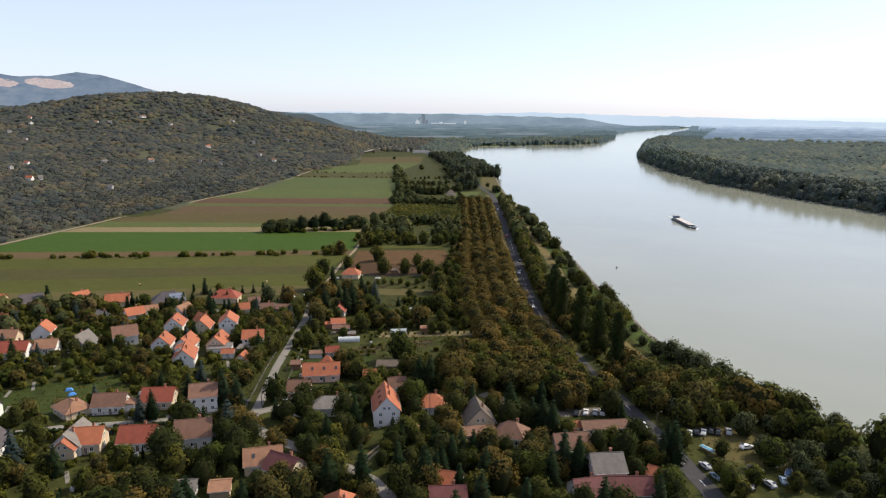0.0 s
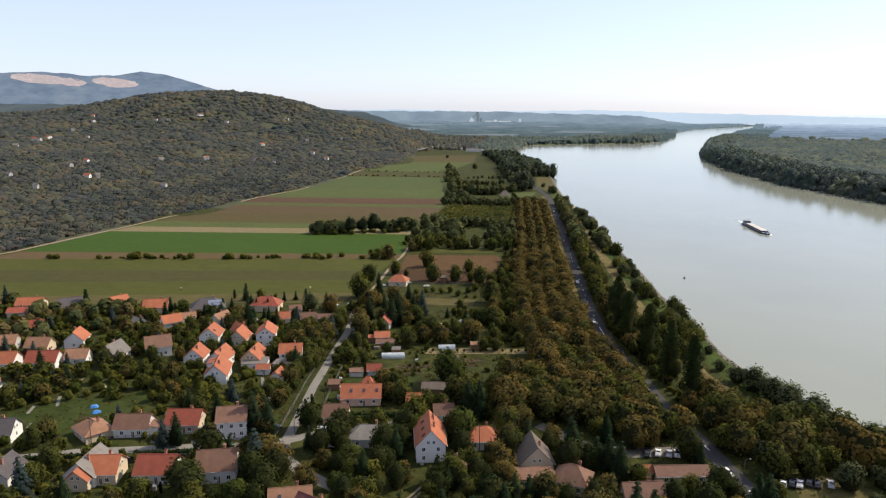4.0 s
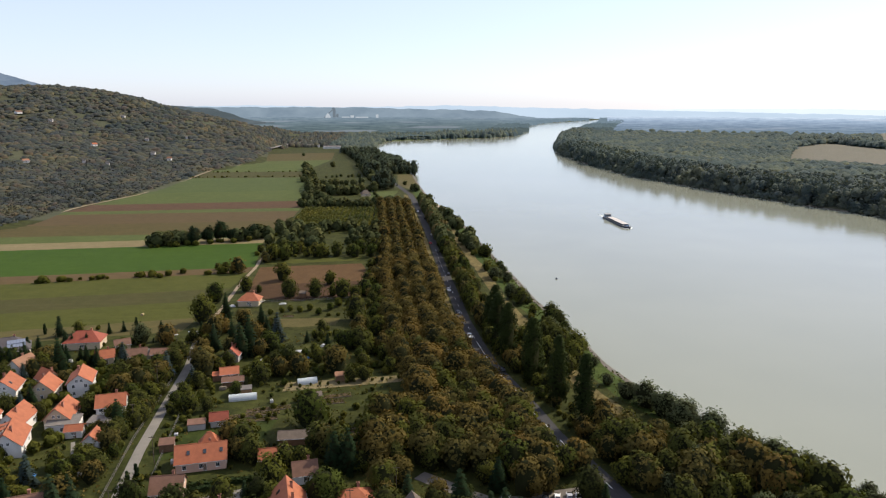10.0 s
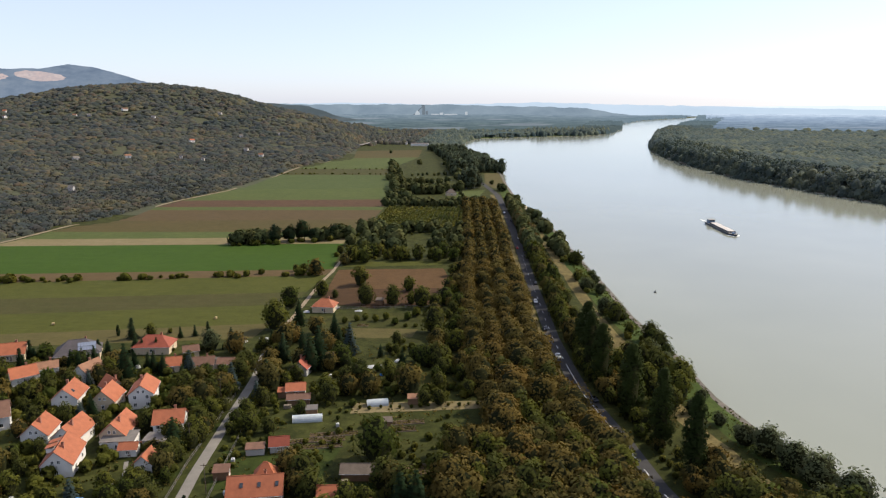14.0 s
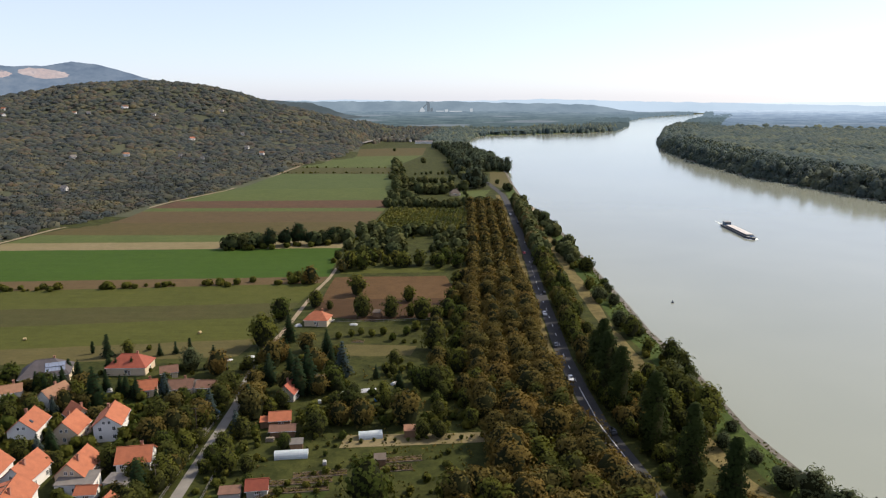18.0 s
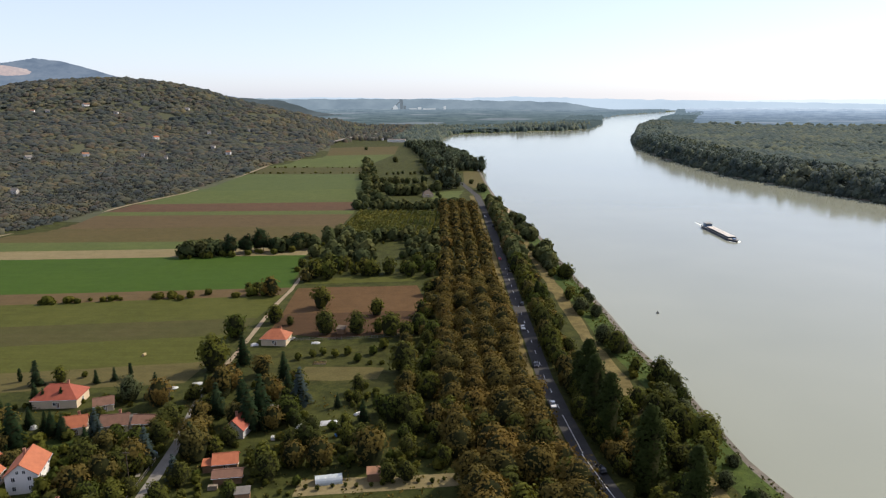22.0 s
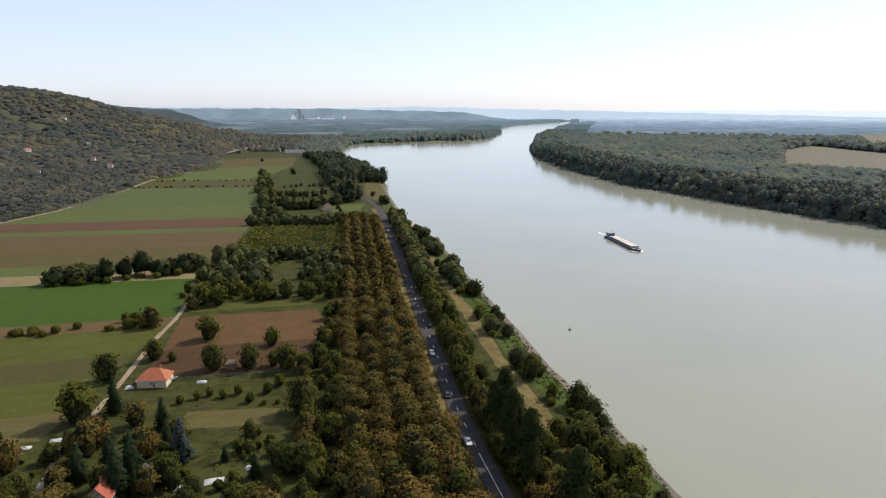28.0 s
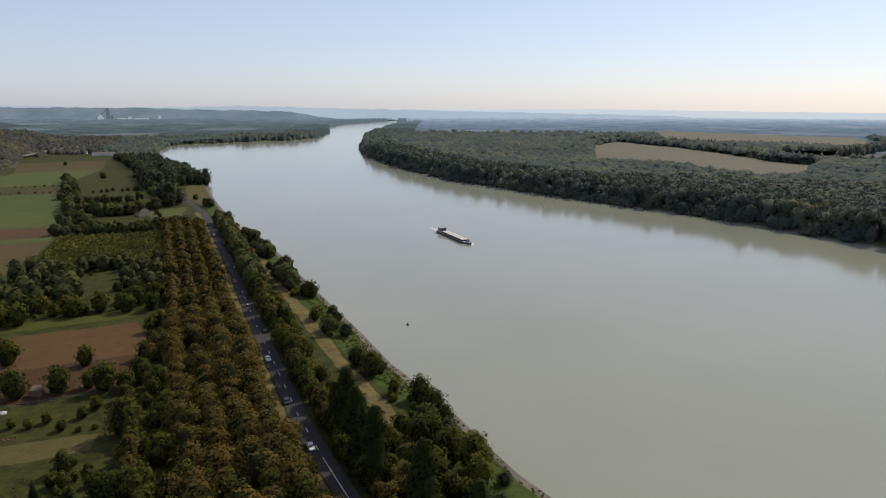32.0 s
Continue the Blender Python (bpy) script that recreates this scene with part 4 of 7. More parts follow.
kind("spruce", "blue_spruce", "cone", LEAF_BLUE, 11.0, 3.3, 460, 0.46, 0.02, 70, "bluish grey spruce tree in a garden", "conifer", "conifers")
kind("thuja", "thuja", "column", LEAF_DARK, 5.0, 0.8, 160, 0.26, 0.0, 72, "slim dark green clipped thuja", "shrub", "thujas")
for i in range(3):
    kind("poplar", "poplar", "column", LEAF_POPLAR, 26.0, 3.4, 3200, 0.33, 0.02, 75 + i, "tall dark columnar poplar beside the road", "tree", "poplars")
for i in range(3):
    kind("willow", "willow", "round", LEAF_WILLOW, 8.5, 4.6, 1000, 0.27, 0.04, 80 + i, "grey-green willow on the river bank", "tree", "bank trees")
for i in range(2):
    kind("deep", "tree", "round", LEAF_DEEP, 10.0, 4.6, 1150, 0.27, 0.04, 150 + i, "dense dark green garden tree with a broad crown", "tree", "broadleaf trees")
for i in range(3):
    kind("grand", "tall_tree", "round", LEAF_GRAND, 24.0, 9.0, 420, 1.05, 0.03, 140 + i, "tall dark green tree of the riverside wood", "tree", "tall trees")
kind("yellow", "tree", "round", LEAF_YELLOW, 5.5, 2.6, 320, 0.34, 0.08, 85, "yellow-green leafed garden tree", "tree", "broadleaf trees")
kind("plum", "tree", "round", LEAF_RED, 5.5, 2.8, 320, 0.34, 0.08, 86, "dark purple leaved plum tree", "tree", "plum trees")
for i in range(2):
    kind("pine", "pine_tree", "round", LEAF_DARK, 12.0, 5.2, 480, 0.55, 0.16, 88 + i, "dark pine with a high rounded crown", "conifer", "pines")

tg = np.random.default_rng(77)
WANTED = []


def plant(key, x, y, size=1.0, wide=1.0, z=None):
    """Notes one tree of a kind; set_out() puts them all in the ground."""
    n = int(tg.integers(len(KINDS[key])))
    z = height(x, y) if z is None else z
    WANTED.append((key, n, x, y, z, size, wide, float(tg.uniform(0, 6.28))))


CAPS = {"thuja": 60, "bush": 120, "fruit": 130, "grand": 50, "willow": 150, "conifer": 130}


def set_out():
    """The nearest 280 of each sort stand as things of their own; the others are joined by pattern."""
    sorts = {}
    for row in WANTED:
        sorts.setdefault(KINDS[row[0]][0][0].name.split(".")[0], []).append(row)
    rest = {}
    for rows in sorts.values():
        rows.sort(key=lambda r: math.hypot(r[2] * 1.2, r[3] - 120))
        for i, (key, n, x, y, z, size, wide, turn) in enumerate(rows):
            m = Matrix.LocRotScale((x, y, z), Euler((0, 0, turn)), (size * wide, size * wide, size))
            slot = KINDS[key][n]
            if i >= CAPS.get(key, 295) and slot[1]:
                low = {"broad": "broad_far", "turning": "alley_far", "alley": "alley_far", "conifer": "conifer_far", "spruce": "conifer_far", "willow": "willow_far", "pine": "broad_far", "bush": "bush_far", "fruit": "fruit_far"}.get(key, key)
                if y < 420 and x > -150:
                    low = {"broad": "broad_mid", "turning": "turning_mid", "alley": "turning_mid", "deep": "deep_mid"}.get(key, low)
                if y > 520 or x < -190:
                    low = {"broad_far": "broad_off", "alley_far": "alley_off"}.get(low, low)
                key, n = low, n % len(KINDS[low])
                rest.setdefault((key, n, i % 3), []).append(m)
            elif not slot[1]:
                slot[0].matrix_basis, slot[1] = m, 1
            else:
                copy_thing(slot[0], m)
    for (key, n, _), mats in rest.items():
        top = KINDS[key][n][0]
        for ob in top.children:
            me = ob.data
            co = np.empty(len(me.vertices) * 3)
            me.vertices.foreach_get("co", co)
            co = np.c_[co.reshape(-1, 3), np.ones(len(me.vertices))]
            loops = np.empty(len(me.loops), int)
            me.loops.foreach_get("vertex_index", loops)
            starts = np.empty(len(me.polygons), int)
            me.polygons.foreach_get("loop_start", starts)
            k = len(mats)
            out = bpy.data.meshes.new(ob.name)
            out.vertices.add(k * len(co))
            out.vertices.foreach_set("co", np.concatenate([(co @ np.array(m).T)[:, :3] for m in mats]).ravel())
            out.loops.add(k * len(loops))
            out.loops.foreach_set("vertex_index", np.concatenate([loops + i * len(co) for i in range(k)]))
            out.polygons.add(k * len(starts))
            out.polygons.foreach_set("loop_start", np.concatenate([starts + i * len(loops) for i in range(k)]))
            for mt in me.materials:
                out.materials.append(mt)
            mi = np.empty(len(starts), int)
            me.polygons.foreach_get("material_index", mi)
            out.polygons.foreach_set("material_index", np.tile(mi, k))
            out.update(calc_edges=True)
            if me.name in SOFT:
                turns = [np.array(m.to_quaternion().to_matrix()) for m in mats]
                out.normals_split_custom_set_from_vertices(np.concatenate([SOFT[me.name] @ t.T for t in turns]).tolist())
            name = "tree_trunks" if ob.name.startswith("trunk") else "tree_crowns"
            tagged(new(name, out), ("bare trunks of many " if name == "tree_trunks" else "crowns of many ") + top["group"] + " farther off", "trees", kind="stuff")
    for pool in KINDS.values():
        for top, used in pool:
            if not used:
                for o in (*top.children_recursive, top):
                    bpy.data.objects.remove(o)


HOUSES = []


def clear_of_houses(x, y, gap=1.5):
    for hx, hy, hr in HOUSES:
        if (x - hx) ** 2 + (y - hy) ** 2 < (hr + gap) ** 2:
            return False
    return True


LANES = [[(-72, 199), (-75, 223), (-78, 245), (-81, 279), (-83.5, 310), (-88, 335)], [(-300, 140), (-145, 182), (-114, 192), (-74, 201)], [(-74, 203), (-60, 213.6), (-43, 220)],
         [(-74, 198), (-61.7, 187), (-45.4, 177.5), (-26.7, 164.7), (-21, 156.7), (-18, 120)], [(20, 210), (50, 216)], [(-31, 167), (-29, 188)], [(2, 226), (24, 209)]]


def lane_gap(x, y):
    best = abs(x - road_x(y)) - 1.0
    for line in LANES:
        for (x0, y0), (x1, y1) in zip(line, line[1:]):
            dx, dy = x1 - x0, y1 - y0
            f = min(1, max(0, ((x - x0) * dx + (y - y0) * dy) / (dx * dx + dy * dy)))
            best = min(best, math.hypot(x - x0 - f * dx, y - y0 - f * dy))
    return best


def free(x, y, r, gap=2.6):
    return clear_of_houses(x, y, r * 0.6) and lane_gap(x, y) > gap + r * 0.55


# ---- houses ----
ROOF = {
    "orange": plain("roof_orange_tiles", (0.31, 0.1, 0.046), 0.75, 0.25, 2, per_object=0.12),
    "red": plain("roof_red_tiles", (0.24, 0.06, 0.033), 0.75, 0.25, 2, per_object=0.12),
    "brown": plain("roof_brown_tiles", (0.16, 0.085, 0.055), 0.8, 0.3, 2, per_object=0.12),
    "tan": plain("roof_weathered_tiles", (0.25, 0.13, 0.075), 0.8, 0.3, 2, per_object=0.1),
    "grey": plain("roof_grey_sheet", (0.15, 0.135, 0.118), 0.8, 0.3, 2, per_object=0.12),
    "umber": plain("roof_umber_tiles", (0.115, 0.09, 0.068), 0.85, 0.3, 2),
    "dark": plain("roof_dark_tiles", (0.075, 0.065, 0.065), 0.75, 0.3, 2, per_object=0.1),
    "maroon": plain("roof_maroon_tiles", (0.13, 0.045, 0.04), 0.75, 0.3, 2),
}
WALL = {
    "white": plain("plaster_white", (0.64, 0.62, 0.58), 0.85, 0.12, 0.8),
    "cream": plain("plaster_cream", (0.52, 0.42, 0.29), 0.85, 0.12, 0.8),
    "grey": plain("plaster_grey", (0.4, 0.38, 0.35), 0.85, 0.2, 0.8),
    "pink": plain("plaster_salmon", (0.62, 0.42, 0.32), 0.85, 0.15, 0.8),
    "wood": plain("boards_brown", (0.17, 0.1, 0.055), 0.85, 0.3, 2),
}
BRICK = plain("chimney_brick", (0.32, 0.15, 0.1), 0.85, 0.3, 3)
FRAME = plain("frame_white", (0.75, 0.74, 0.7), 0.6, 0.1, 2)
FRAME_BROWN = plain("frame_brown", (0.13, 0.07, 0.04), 0.6, 0.2, 2)
PANE = Mat("window_glass", 0.06, 0, 0.6)
PANE.b.inputs["Base Color"].default_value = (0.03, 0.035, 0.04, 1)
PANE = PANE.m
# sky reflection painted into the panels as a pale base
SOLAR = plain("solar_glass_sheen", (0.2, 0.23, 0.29), 0.15, 0.2, 1, spec=0.7)
METAL = plain("grey_metal", (0.45, 0.46, 0.47), 0.5, 0.2, 2, 0.4)


def opening(parent, name, x, y, z, w, h, face, frame_mat=None, sills=True):
    """A window or door set into a wall: frame, pane and sill. face: the outward direction, 0 to 3 for +x, +y, -x, -y."""
    m = Matrix.Translation((x, y, z)) @ Matrix.Rotation(math.pi / 2 * face, 4, "Z")
    fm = frame_mat or FRAME
    bm = bmesh.new()
    t = 0.09
    for a in ((-w / 2, -w / 2 + t, 0, h), (w / 2 - t, w / 2, 0, h), (-w / 2, w / 2, h - t, h), (-w / 2, w / 2, 0, t), (-t / 3, t / 3, 0, h)):
        box(bm, -0.02, 0.06, a[0], a[1], a[2], a[3])
    fr = part(name, bm, fm, parent)
    fr.matrix_basis = m
    if name == "window":
        part("pane", box(bmesh.new(), -0.01, 0.025, -w / 2 + t, w / 2 - t, t, h - t), PANE, fr)
        if sills:
            part("sill", box(bmesh.new(), -0.01, 0.16, -w / 2 - 0.06, w / 2 + 0.06, -0.07, -0.005), fm, fr)
    else:
        part("panel", box(bmesh.new(), -0.01, 0.03, -w / 2 + t, w / 2 - t, t, h - t), FRAME_BROWN, fr)
    return fr


def house(x, y, turn, length, width, eave, rise, roof="orange", wall="white", style="gable", windows=2, chimney=1, extra="", label="", z=0.0, name="house", skylights=0, solar=0, dormer=0):
    """A house whose ridge runs along its own x. turn: degrees of the ridge from +x."""
    hx, hy = length / 2, width / 2
    HOUSES.append((x, y, math.hypot(hx, hy) * 0.85))
    h = empty(name, pose(x, y, z, 0, 0, turn), label or f"{wall} plastered house with {roof} tiled roof", "house" if name == "house" else "shed", "village houses" if name == "house" else "")
    bm = prism(bmesh.new(), [(-hx, -hy), (hx, -hy), (hx, hy), (-hx, hy)], -0.3, eave)
    if style == "gable":
        for sx in (-1, 1):
            vs = [bm.verts.new(c) for c in ((sx * hx, -hy, eave), (sx * hx, hy, eave), (sx * hx, 0, eave + rise))]
            ins = [bm.verts.new((sx * (hx - 0.25), v.co.y, v.co.z)) for v in vs]
            bm.faces.new(vs)
            bm.faces.new(ins[::-1])
            for i in range(3):
                bm.faces.new((vs[i], vs[(i + 1) % 3], ins[(i + 1) % 3], ins[i]))
        bmesh.ops.recalc_face_normals(bm, faces=bm.faces)
    part("wall", bm, WALL[wall], h)
    o, th = 0.45, 0.16
    slope = rise / hy
    zo = eave - o * slope
    if style in ("gable", "hip"):
        inset = 0 if style == "gable" else min(hx * 0.95, hy * 0.95)
        for s in (1, -1):
            top = [(-hx - o + inset * 1.0, 0, eave + rise), (hx + o - inset, 0, eave + rise)]
            low = [(hx + o, s * (hy + o), zo), (-hx - o, s * (hy + o), zo)]
            slab("roof_slope", top + low, th, ROOF[roof], h)
            if style == "hip":
                slab("roof_slope", [(s * (hx + o - inset), 0, eave + rise), (s * (hx + o), -hy - o, zo), (s * (hx + o), hy + o, zo)], th, ROOF[roof], h)
        bm = bmesh.new()
        tube(bm, (-hx - o + inset, 0, eave + rise + th * 0.9), (hx + o - inset, 0, eave + rise + th * 0.9), 0.13, 0.13, 6)
        part("ridge", bm, ROOF[roof], h)
    else:
        slab("roof_slope", [(-hx - 0.2, hy + 0.2, eave + rise), (hx + 0.2, hy + 0.2, eave + rise), (hx + 0.2, -hy - 0.2, eave + 0.05), (-hx - 0.2, -hy - 0.2, eave + 0.05)], th, ROOF[roof], h)
    if style != "mono":
        for s in (1, -1):
            bm = bmesh.new()
            tube(bm, (-hx - o, s * (hy + o + 0.05), zo + 0.02), (hx + o, s * (hy + o + 0.05), zo + 0.02), 0.07, 0.07, 6)
            part("gutter", bm, METAL, h)
    near = y < 300 and x > -165
    windows = windows if near else min(1, windows)
    rises = [0.9] if eave < 4.2 else [0.9, 3.4]
    for zz in rises:
        if zz + 1.3 > eave:
            continue
        for k in range(windows):
            u = -hx + length * (k + 0.5) / windows
            opening(h, "window", u, -hy, zz, 1.1, 1.3, 3, None, near)
            opening(h, "window", u, hy, zz, 1.1, 1.3, 1, None, False)
        for k in range(max(1, windows - 1)):
            v = -hy + width * (k + 0.5) / max(1, windows - 1)
            opening(h, "window", hx, v, zz, 1.0, 1.3, 0, None, near)
            opening(h, "window", -hx, v, zz, 1.0, 1.3, 2, None, False)
    if style == "gable" and windows and rise > 2.2 and near:
        for v in (-0.75, 0.75):
            opening(h, "window", hx, v, eave + 0.15, 0.85, 1.05, 0, None, False)
            opening(h, "window", -hx, v, eave + 0.15, 0.85, 1.05, 2, None, False)
    if windows:
        opening(h, "door", hx * 0.15, -hy, 0.05, 1.0, 2.05, 3)
    for k in range(chimney):
        bm = box(bmesh.new(), -0.3, 0.3, -0.3, 0.3, 0, 1.9)
        box(bm, -0.38, 0.38, -0.38, 0.38, 1.75, 1.9)
        part("chimney", bm, BRICK, h).matrix_basis = pose(hx * (0.35 - 0.8 * k), hy * 0.25, eave + rise * 0.75 - 0.3)
    ang = math.atan2(rise, hy)
    for k in range(skylights):
        ob = part("skylight", box(bmesh.new(), -0.4, 0.4, -0.6, 0.6, 0.0, 0.14), PANE, h, "white framed roof window")
        ob.matrix_basis = pose(-hx * 0.5 + k * length * 0.33, -hy * 0.5, eave + rise * 0.5 + 0.17, math.degrees(ang))
    for k in range(solar):
        ob = part("solar_panel", box(bmesh.new(), -0.5, 0.5, -0.85, 0.85, 0.0, 0.06), SOLAR, h, "glossy solar panel with a painted pale reflection")
        ob.matrix_basis = pose(hx * 0.1 + (k % 6) * 1.06, -hy * 0.68 + (k // 6) * 1.3, eave + rise * (0.32 + (k // 6) * 0.3) + 0.2, math.degrees(ang))
    for k in range(dormer):
        bm = prism(bmesh.new(), [(-0.9, -1.3), (0.9, -1.3), (0.9, 1.0), (-0.9, 1.0)], 0, 1.2)
        d = part("dormer", bm, WALL[wall], h)
        d.matrix_basis = pose(-hx * 0.3 + k * 3, -hy * 0.5, eave + rise * 0.45)
        slab("dormer_roof", [(-1.1, 1.4, 2.0), (1.1, 1.4, 2.0), (1.1, -1.6, 1.25), (-1.1, -1.6, 1.25)], 0.12, ROOF[roof], d)
    if extra == "annex":
        bm = prism(bmesh.new(), [(hx, -hy * 0.7), (hx + 3, -hy * 0.7), (hx + 3, hy * 0.5), (hx, hy * 0.5)], -0.3, 2.5)
        part("annex", bm, WALL[wall], h)
        slab("annex_roof", [(hx, hy * 0.5 + 0.3, 3.1), (hx + 3.3, hy * 0.5 + 0.3, 2.6), (hx + 3.3, -hy * 0.7 - 0.3, 2.6), (hx, -hy * 0.7 - 0.3, 3.1)], 0.14, ROOF[roof], h)
    if extra == "balcony":
        b = part("balcony", box(bmesh.new(), -1.7, 1.7, -1.3, 0.0, 2.6, 2.78), WALL[wall], h)
        b.matrix_basis = pose(hx * 0.2, -hy, 0)
        bm = bmesh.new()
        for u in np.linspace(-1.65, 1.65, 8):
            tube(bm, (u, -1.25, 2.78), (u, -1.25, 3.7), 0.03, 0.03, 5)
        tube(bm, (-1.7, -1.25, 3.7), (1.7, -1.25, 3.7), 0.04, 0.04, 5)
        part("railing", bm, FRAME_BROWN, b)
    return h


def slab(name, pts, thick, material, parent):
    """A flat roof plane of real thickness."""
    bm = bmesh.new()
    a = [bm.verts.new(p) for p in pts]
    b = [bm.verts.new((p[0], p[1], p[2] + thick)) for p in pts]
    n = len(pts)
    bm.faces.new(b)
    bm.faces.new(a[::-1])
    for i in range(n):
        bm.faces.new((a[i], a[(i + 1) % n], b[(i + 1) % n], b[i]))
    bmesh.ops.recalc_face_normals(bm, faces=bm.faces)
    return part(name, bm, material, parent)


# along the street
house(-158.7, 192.0, 16, 11.0, 8.0, 3.2, 3.2, 'dark', 'white', label='white house with a dark slate coloured roof', skylights=1)
house(-131.8, 198.6, -35, 10.0, 8.0, 2.6, 2.4, 'tan', 'cream', style='hip', windows=2, label='low house with pale weathered tile roof')
house(-120.5, 202.4, 11, 10.0, 7.5, 3.0, 3.0, 'brown', 'white', extra='annex')
house(-106.3, 207.3, 8, 10.0, 8.0, 3.2, 3.2, 'red', 'cream', label='cream house with bright red tiled roof')
house(-90.6, 206.8, 18, 8.5, 8.5, 5.6, 3.0, 'brown', 'white', windows=3, label='two-storey white house with brown roof')
house(-117.4, 176.4, -86, 11.0, 8.5, 3.2, 3.6, 'grey', 'white', label='white house with pale grey sheet roof')
house(-113.3, 176.5, 12, 9.0, 8.5, 3.3, 3.2, 'orange', 'cream', label='orange roofed house with a front wing')
house(-116.7, 171.9, -80, 7.0, 6.0, 3.2, 2.6, 'orange', 'cream', chimney=0)
house(-99.1, 179.2, 9, 10.0, 8.5, 3.0, 3.4, 'red', 'white', label='white house with deep red tiled roof')
house(-83.7, 182.4, 17, 10.0, 9.5, 3.8, 3.6, 'brown', 'white', windows=3, label='large white house with a brown tiled roof')
house(-58.2, 169.0, 18, 10.0, 8.0, 3.2, 3.0, 'tan', 'cream', skylights=1)
house(-50.9, 165.1, -24, 9.0, 8.0, 3.2, 3.2, 'maroon', 'cream', label='cream house with dark maroon roof')
house(-76.6, 153.4, 15, 11.0, 6.0, 2.6, 1.2, 'grey', 'grey', windows=1, chimney=0, label='long grey roofed outbuilding')
house(-65.0, 155.0, 15, 5.0, 6.0, 2.5, 1.2, 'tan', 'cream', windows=0, chimney=0)
house(-31.4, 145.4, -83, 10.0, 9.0, 3.5, 4.0, 'orange', 'white', style='hip')
house(-147.2, 167.9, 12, 10.0, 8.0, 3.0, 3.2, 'grey', 'white')
house(-139.1, 171.3, -80, 9.0, 7.0, 3.0, 3.0, 'dark', 'white')
# by the promenade
house(-29.0, 203.8, -78, 13.0, 8.2, 5.4, 4.4, 'orange', 'white', windows=3, skylights=3, chimney=2, label='tall white gabled house with long orange roof')
house(-14.7, 210.7, 12, 9.5, 8.0, 3.0, 2.6, 'orange', 'white', style='hip', extra='annex', label='orange hipped roof house with glazed porch')
house(0.9, 199.6, -78, 9.5, 9.0, 3.6, 4.6, 'umber', 'cream', extra='', label='cream gabled house with steep grey-brown roof')
house(0.6, 190.3, 12, 12.0, 5.0, 2.6, 0.8, 'brown', 'cream', style='mono', windows=2, chimney=0, label='low brown roofed front wing')
house(11.3, 190.4, -14, 9.0, 8.0, 3.2, 3.2, 'brown', 'cream', style='hip')
house(28.2, 184.2, 13, 10.0, 8.0, 3.2, 3.2, 'brown', 'cream', extra='annex')
house(40.0, 198.4, 10, 14.0, 5.5, 2.8, 1.4, 'brown', 'cream', windows=3, chimney=0, label='long low building with red-brown roof')
house(30.5, 198.4, 10, 3.5, 4.0, 2.4, 1.0, 'orange', 'cream', windows=1, chimney=0)
house(36.1, 170.0, 9, 8.5, 9.0, 4.6, 3.2, 'grey', 'grey', windows=3, label='two-storey house with dull grey roof')
house(30.0, 159.7, 18, 8.0, 8.0, 3.0, 3.0, 'maroon', 'grey')
house(40.9, 161.2, 4, 11.0, 7.0, 3.0, 3.0, 'maroon', 'cream')
house(50.3, 170.5, -35, 5.0, 4.5, 2.4, 1.4, 'orange', 'wood', windows=0, chimney=0, name='shed', label='small wooden shed with orange roof')
house(-5.8, 162.4, -12, 7.0, 6.0, 2.6, 2.2, 'orange', 'white', windows=1, chimney=0)
house(-5.8, 154.1, 8, 9.0, 7.0, 2.8, 2.6, 'maroon', 'cream')
house(-19.3, 192.0, -78, 6.0, 5.0, 2.8, 2.0, 'brown', 'pink', windows=1, chimney=0)
# the group of white houses with orange roofs
house(-135.5, 283.6, 101, 9.2, 7.8, 4.6, 3.3, 'orange', 'white', windows=2, skylights=1, label='white house with bright orange roof and roof window')
house(-123.4, 284.6, 97, 8.3, 7.4, 3.6, 3.5, 'orange', 'cream')
house(-127.4, 294.7, -36, 7.4, 5.5, 3.0, 2.8, 'orange', 'cream')
house(-112.9, 288.1, 105, 10.1, 7.5, 5.2, 2.9, 'orange', 'white', windows=3, label='two-storey white house with brick red roof')
house(-120.4, 260.6, -88, 10.1, 7.4, 3.6, 3.3, 'orange', 'white')
house(-107.9, 263.3, -85, 10.1, 7.4, 3.8, 3.3, 'orange', 'cream')
house(-114.8, 246.6, -74, 12.0, 7.8, 3.8, 3.7, 'orange', 'white', dormer=2, label='large white house with orange roof and dormers')
house(-94.5, 267.5, 14, 8.3, 7.4, 5.0, 2.6, 'orange', 'white', windows=3, extra='balcony', label='white two-storey house with balcony and orange roof')
house(-92.2, 248.1, -87, 5.5, 4.6, 2.6, 2.0, 'orange', 'white', windows=1, chimney=0)
house(-105.2, 258.2, 10, 9.2, 5.5, 3.0, 0.7, 'grey', 'white', style='mono', windows=1, chimney=0, label='flat grey roofed garage building')
house(-100.6, 254.7, 10, 4.6, 3.7, 2.4, 1.1, 'orange', 'white', windows=1, chimney=0)
house(-94.9, 259.2, -4, 6.4, 4.1, 2.6, 0.6, 'grey', 'grey', style='mono', windows=1, chimney=0)
house(-141.7, 305.3, 75, 8.3, 7.4, 3.8, 3.1, 'tan', 'white')
house(-130.4, 260.6, -80, 8.3, 7.4, 3.8, 3.3, 'orange', 'white')
house(-158.5, 326.4, 25, 15.6, 11.0, 3.2, 4.0, 'dark', 'cream', style='hip', solar=12, windows=3, label='wide villa with dark hipped roof and solar panels')
house(-132.5, 335.6, 6, 13.8, 9.2, 3.2, 3.3, 'red', 'cream', style='hip', windows=3, label='broad cream villa with red hipped roof')
